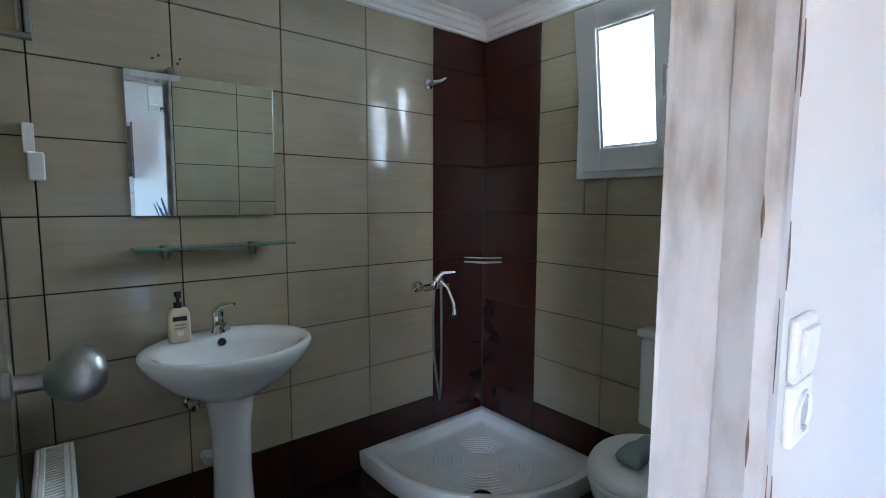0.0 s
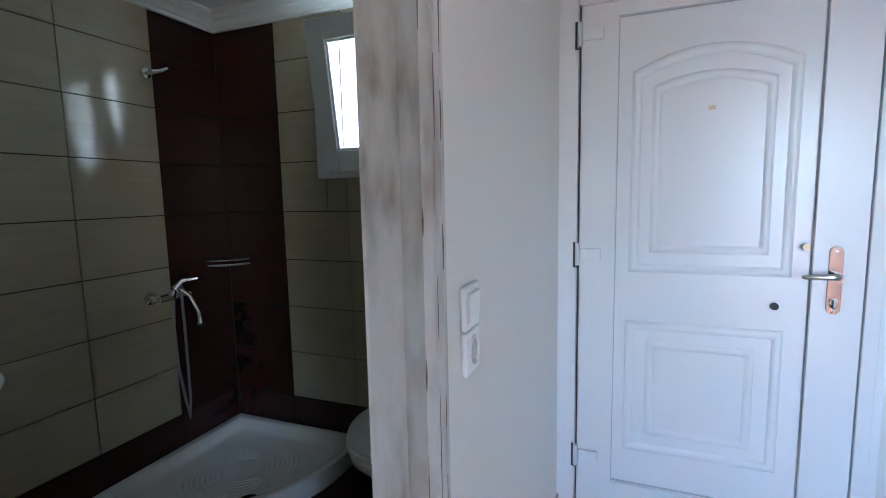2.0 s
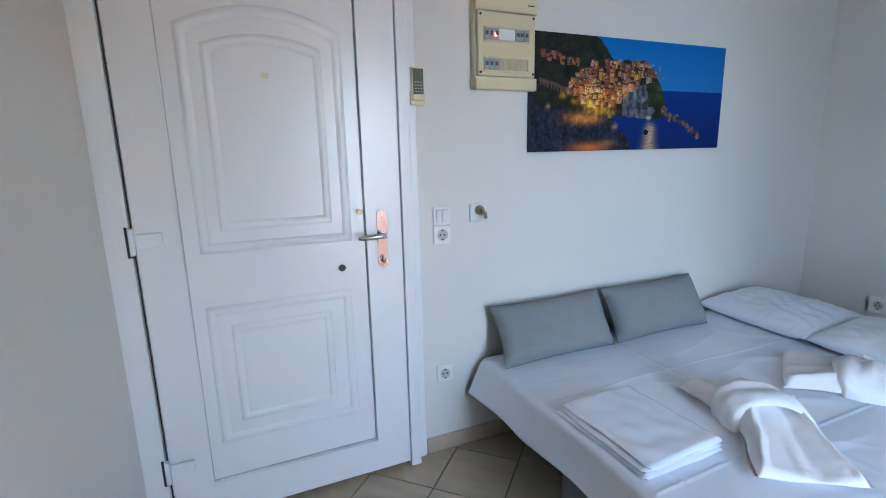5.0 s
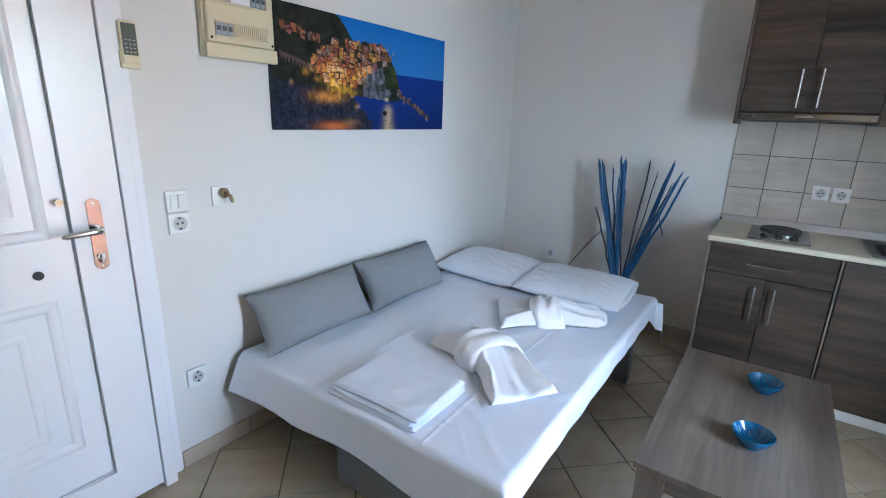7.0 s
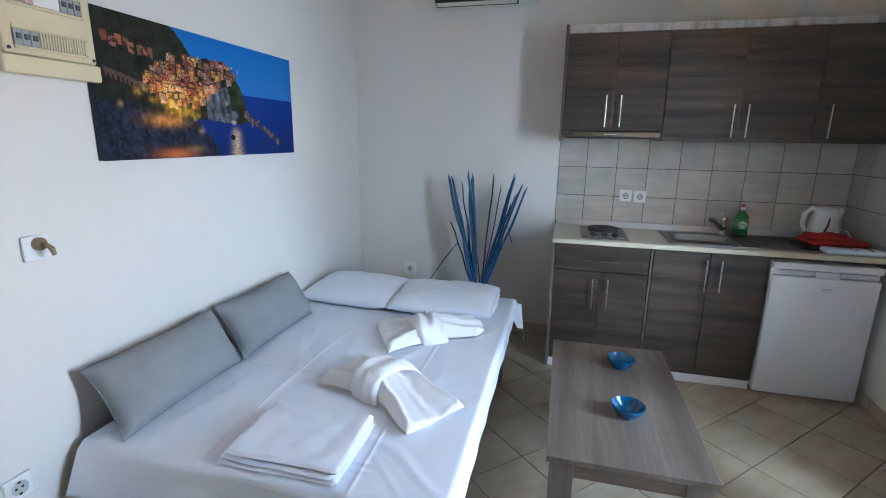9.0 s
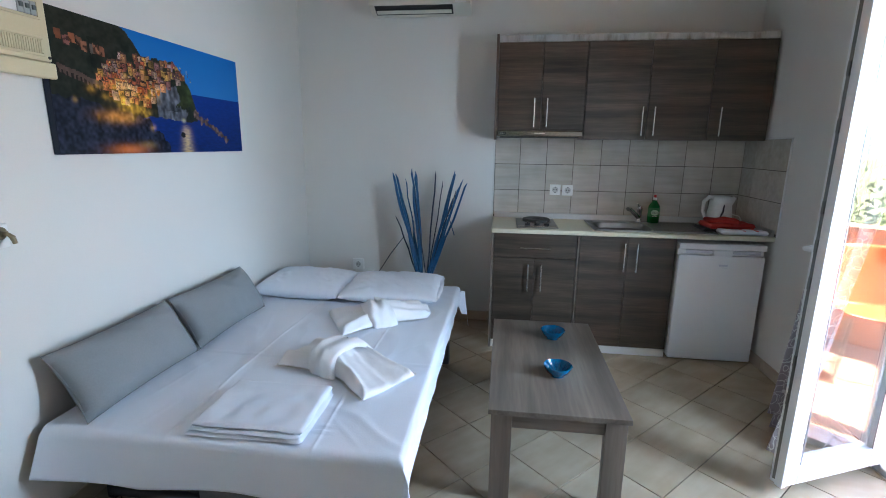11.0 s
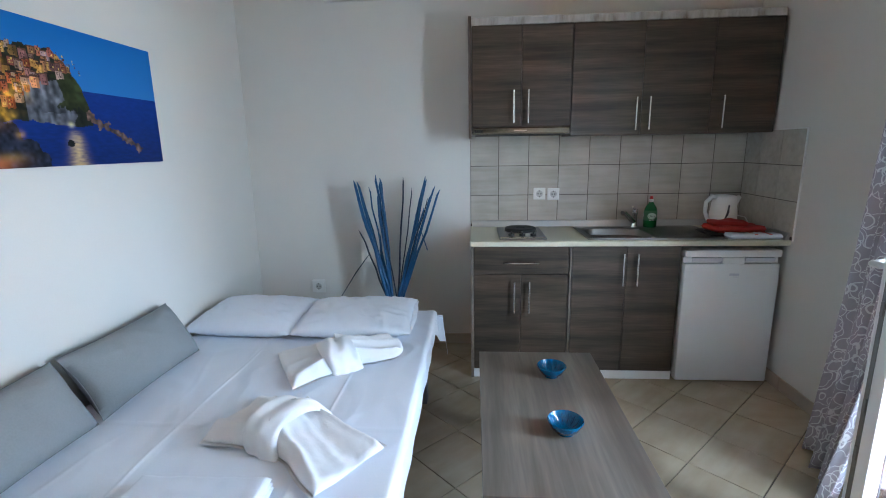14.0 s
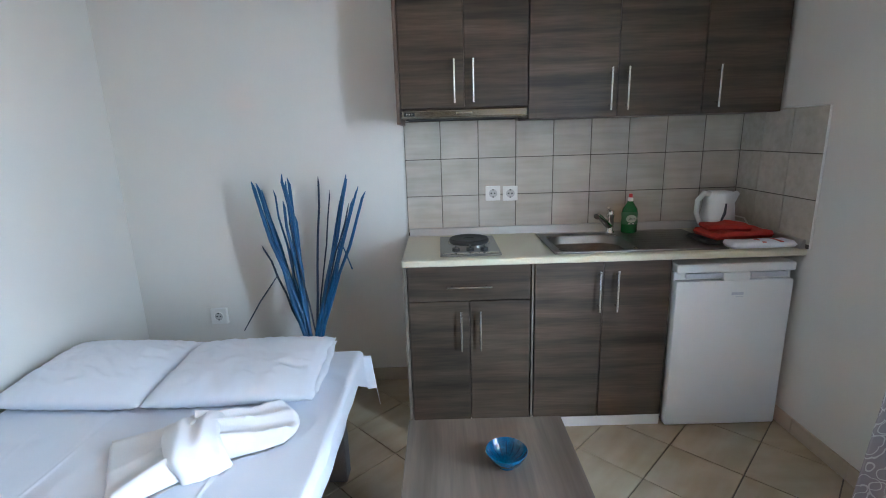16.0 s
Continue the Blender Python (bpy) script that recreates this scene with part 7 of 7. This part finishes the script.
def radiator():
    x0, x1, y0, y1, z = BATH_W + 0.04, BATH_W + 0.135, 1.15, 2.17, 0.628
    t = thing("radiator", (x0, 1.7, BATH_FLOOR), "white panel radiator with slotted top grille along the wall", "radiator")
    part("panel", box(x1 - 0.012, x1, y0, y1, 0.16, z, 0.004), M_PVC, t)
    part("panel", box(x0, x0 + 0.012, y0, y1, 0.16, z, 0.004), M_PVC, t)
    part("side_cover", box(x0 + 0.013, x1 - 0.013, y1 - 0.012, y1, 0.16, z, 0.002), M_PVC, t)
    part("top_rim", join(box(x0 + 0.013, x0 + 0.026, y0, y1 - 0.014, z - 0.01, z, 0.001), box(x1 - 0.026, x1 - 0.013, y0, y1 - 0.014, z - 0.01, z, 0.001)), M_PVC, t)
    for k in range(60):
        y = y0 + 0.01 + k * 0.0165
        part("grille_slat", box(x0 + 0.0265, x1 - 0.0265, y, y + 0.008, z - 0.012, z - 0.004), M_PVC, t)
    part("foot", box(x0 + 0.03, x1 - 0.03, y0 + 0.1, y0 + 0.14, BATH_FLOOR, 0.16), M_PVC, t)
    part("foot", box(x0 + 0.03, x1 - 0.03, y1 - 0.14, y1 - 0.1, BATH_FLOOR, 0.16), M_PVC, t)


radiator()
ph = thing("paper_holder", (0.22, BATH_N, 1.44), "white plastic holder and notice on the tiled wall", "wall holder")
part("notice", box(0.196, 0.224, BATH_N - 0.03, BATH_N - 0.002, 1.535, 1.625, 0.002), M_PLASTIC, ph)
part("holder", box(0.204, 0.245, BATH_N - 0.06, BATH_N - 0.002, 1.450, 1.536, 0.005), M_PLASTIC, ph)
cab = thing("wall_frame", (0.21, BATH_N, 1.87), "grey metal frame hanging high on the tiled wall", "metal frame")
part("rail", box(0.14, 0.238, BATH_N - 0.03, BATH_N - 0.002, 1.875, 1.89, 0.003), M_STEEL, cab)
part("upright", box(0.222, 0.238, BATH_N - 0.03, BATH_N - 0.002, 1.8905, 2.26, 0.003), M_STEEL, cab)
part("upright", box(0.200, 0.208, BATH_N - 0.03, BATH_N - 0.002, 1.8905, 2.26, 0.003), M_STEEL, cab)


# ---- skirting and tiles, piece by piece ----
def skirting(name, a, b, n, out, label="beige ceramic skirting tiles along the wall"):
    """A row of skirting tiles from a to b; out is the way into the room."""
    a, b, o = Vector(a), Vector(b), Vector(out)
    d = b - a
    length = d.length
    ang = math.atan2(d.y, d.x)
    base = thing(name, a, label, "skirting", kind="structure")
    count = max(1, round(length / 0.305))
    step = length / count
    me = tile_mesh(name, step - 0.003, 0.010, 0.078, M_SKIRT)
    for k in range(count):
        p = a + d * ((k + 0.5) / count) + o * 0.0055
        piece("skirting_tile", me, (p.x, p.y, 0.0395), base, ang)


skirting("baseboard_east", (EAST, SOUTH + 0.012, 0), (EAST, -0.65, 0), 0, (-1, 0, 0))
skirting("baseboard_south", (0.655, SOUTH, 0), (EAST - 0.012, SOUTH, 0), 0, (0, 1, 0))
skirting("baseboard_west", (WEST, SOUTH + 0.0, 0), (WEST, DOOR_Y0 - 0.01, 0), 0, (1, 0, 0))
skirting("baseboard_north", (0.845, NICHE, 0), (2.185, NICHE, 0), 0, (0, -1, 0))

# diagonal floor tiles
HALF = 0.2162
SIDE = HALF * math.sqrt(2)
floor_tile = tile_mesh("floor_tile", SIDE - 0.0052, SIDE - 0.0052, 0.010, M_FLOOR, 0.0012)


def clipped_tile(cx, cy, x0, x1, y0, y1):
    """A diamond cut along straight walls."""
    h = HALF - 0.0037
    pts = [(cx + h, cy), (cx, cy + h), (cx - h, cy), (cx, cy - h)]
    for axis, lim, keep in ((0, x0, 1), (0, x1, -1), (1, y0, 1), (1, y1, -1)):
        out = []
        for i, p in enumerate(pts):
            q = pts[(i + 1) % len(pts)]
            ip, iq = (p[axis] - lim) * keep >= 0, (q[axis] - lim) * keep >= 0
            if ip:
                out.append(p)
            if ip != iq:
                f = (lim - p[axis]) / (q[axis] - p[axis])
                out.append((p[0] + f * (q[0] - p[0]), p[1] + f * (q[1] - p[1])))
        pts = out
        if len(pts) < 3:
            return None
    return pts


for i in range(-6, 16):
    for j in range(-6, 22):
        for off in (0, 1):
            cx = -0.365 + 2 * HALF * i + HALF * off + HALF
            cy = -2.53 + 2 * HALF * j + HALF * off
            if not (WEST - HALF < cx < EAST + HALF and SOUTH - HALF < cy < NICHE + HALF):
                continue
            if WEST + HALF < cx < EAST - HALF and SOUTH + HALF < cy < NICHE - HALF:
                piece("floor_tile", floor_tile, (cx, cy, -0.005), floor, math.pi / 4)
            else:
                pts = clipped_tile(cx, cy, WEST + 0.002, EAST - 0.002, SOUTH + 0.002, NICHE - 0.002)
                if pts:
                    me = mesh_of("floor_tile", prism([(p[0] - cx, p[1] - cy) for p in pts], -0.005, 0.005, 2), M_FLOOR)
                    piece("floor_tile", me, (cx, cy, -0.005), floor)

# kitchen splashback
splash = solid("splashback", join(box(WEST + 0.0005, 0.655, SOUTH, SOUTH + 0.005, 0.90, 1.530), box(WEST, WEST + 0.005, SOUTH + 0.0055, -2.868, 0.90, 1.527)), M_KGROUT, "splashback of pale grey-beige square tiles with dark joints", "splashback", kind="structure")
KT = 0.2035


def wall_tiles(name, parent, axis, at, lo, hi, z_lo, z_hi, mat, cols, rows, thick=0.005, out=1, gap=0.0045):
    """Tiles between the joint lines cols and rows, on the plane axis = at."""
    cache = {}
    for a, b in zip(cols, cols[1:]):
        a, b = max(a, lo), min(b, hi)
        if b - a < 0.008:
            continue
        for c, d in zip(rows, rows[1:]):
            c, d = max(c, z_lo), min(d, z_hi)
            if d - c < 0.008:
                continue
            key = (round(b - a, 3), round(d - c, 3))
            if key not in cache:
                w, h = key[0] - gap, key[1] - gap
                cache[key] = tile_mesh(name, thick if axis == 0 else w, w if axis == 0 else thick, h, mat, 0.0012)
            p = at + out * thick / 2
            mid = (a + b) / 2
            piece(name, cache[key], (p, mid, (c + d) / 2) if axis == 0 else (mid, p, (c + d) / 2), parent)


krows = [1.122 - KT, 1.122, 1.122 + KT, 1.122 + 2 * KT]
wall_tiles("wall_tile", splash, 1, SOUTH + 0.004, WEST + 0.006, 0.655, 0.915, 1.53, M_KTILE, [0.664 - 0.2066 * k for k in range(9, -1, -1)], krows)
wall_tiles("wall_tile", splash, 0, WEST + 0.004, SOUTH + 0.010, -2.865, 0.915, 1.53, M_KTILE, [SOUTH + 0.01 + KT * k - 0.03 for k in range(5)], krows)

# bathroom walls: 40 x 25 cm, with brown strips in the shower corner and a brown row at the floor
brows = [0.0, 0.337] + [0.337 + 0.25 * k for k in range(1, 9)]
ncols = [0.218 + 0.3965 * k for k in range(-1, 5)]
for cols, rows, mat in (([c for c in ncols if c < 1.75] + [1.802], brows[1:], M_BTILE), ([1.802, BATH_E], brows[1:], M_BROWN), ([c for c in ncols] + [BATH_E], brows[:2], M_BROWN)):
    wall_tiles("wall_tile", wall_bn, 1, BATH_N + 0.0095, BATH_W, BATH_E, BATH_FLOOR, BATH_CEIL, mat, cols, rows, 0.009, -1)
ecols = [BATH_S, 0.70, 1.096, 1.493, 1.887]
for cols, rows, mat in (([1.887, BATH_N], brows[1:], M_BROWN), (ecols + [BATH_N], brows[:2], M_BROWN)):
    wall_tiles("wall_tile", wall_be, 0, BATH_E + 0.0095, BATH_S, BATH_N, BATH_FLOOR, BATH_CEIL, mat, cols, rows, 0.009, -1)
wall_tiles("wall_tile", wall_be, 0, BATH_E + 0.0095, BATH_S, BATH_N, 0.337, 1.337, M_BTILE_E, ecols, brows[1:], 0.009, -1)
for lo, hi, za, zb in ((1.612, BATH_N, 1.337, BATH_CEIL), (BATH_S, 1.138, 1.337, BATH_CEIL), (1.140, 1.610, 1.337, 1.528), (1.140, 1.610, 2.202, BATH_CEIL)):
    wall_tiles("wall_tile", wall_be, 0, BATH_E + 0.0095, lo, hi, za, zb, M_BTILE_E, ecols, brows[1:], 0.009, -1)
wcols = [BATH_S + 0.4 * k for k in range(6)]
wall_tiles("wall_tile", wall_bw, 0, BATH_W - 0.0085, BATH_S, BATH_N, 0.337, BATH_CEIL, M_BTILE_E, wcols, brows[1:], 0.009, 1)
wall_tiles("wall_tile", wall_bw, 0, BATH_W - 0.0085, BATH_S, BATH_N, BATH_FLOOR, 0.337, M_BROWN, wcols, brows[:2], 0.009, 1)
scols = [0.769 + 0.4 * k for k in range(5)]
wall_tiles("wall_tile", wall_bs, 1, BATH_S - 0.001, 0.769, BATH_E, 0.337, BATH_CEIL, M_BTILE, scols, brows[1:], 0.009, 1)
wall_tiles("wall_tile", wall_bs, 1, BATH_S - 0.001, 0.769, BATH_E, BATH_FLOOR, 0.337, M_BROWN, scols, brows[:2], 0.009, 1)
bft = tile_mesh("floor_tile", 0.327, 0.327, 0.008, M_BROWN)
for i in range(7):
    for j in range(6):
        x, y = BATH_W + 0.165 + 0.33 * i, BATH_S + 0.10 + 0.165 + 0.33 * j
        if x < BATH_E + 0.05 and y < BATH_N:
            piece("floor_tile", bft, (min(x, BATH_E - 0.16), min(y, BATH_N - 0.16), BATH_FLOOR - 0.004), floor_b)

# white sealing strip along the open edges of the side splashback
part("edge_strip", box(WEST + 0.0005, WEST + 0.0105, -2.8645, -2.859, 0.90, 1.5345, 0.002), M_PLASTIC, splash, "white edge strip")
part("edge_strip", box(WEST + 0.0005, WEST + 0.0105, SOUTH + 0.011, -2.865, 1.5305, 1.5345, 0.001), M_PLASTIC, splash, "white edge strip")
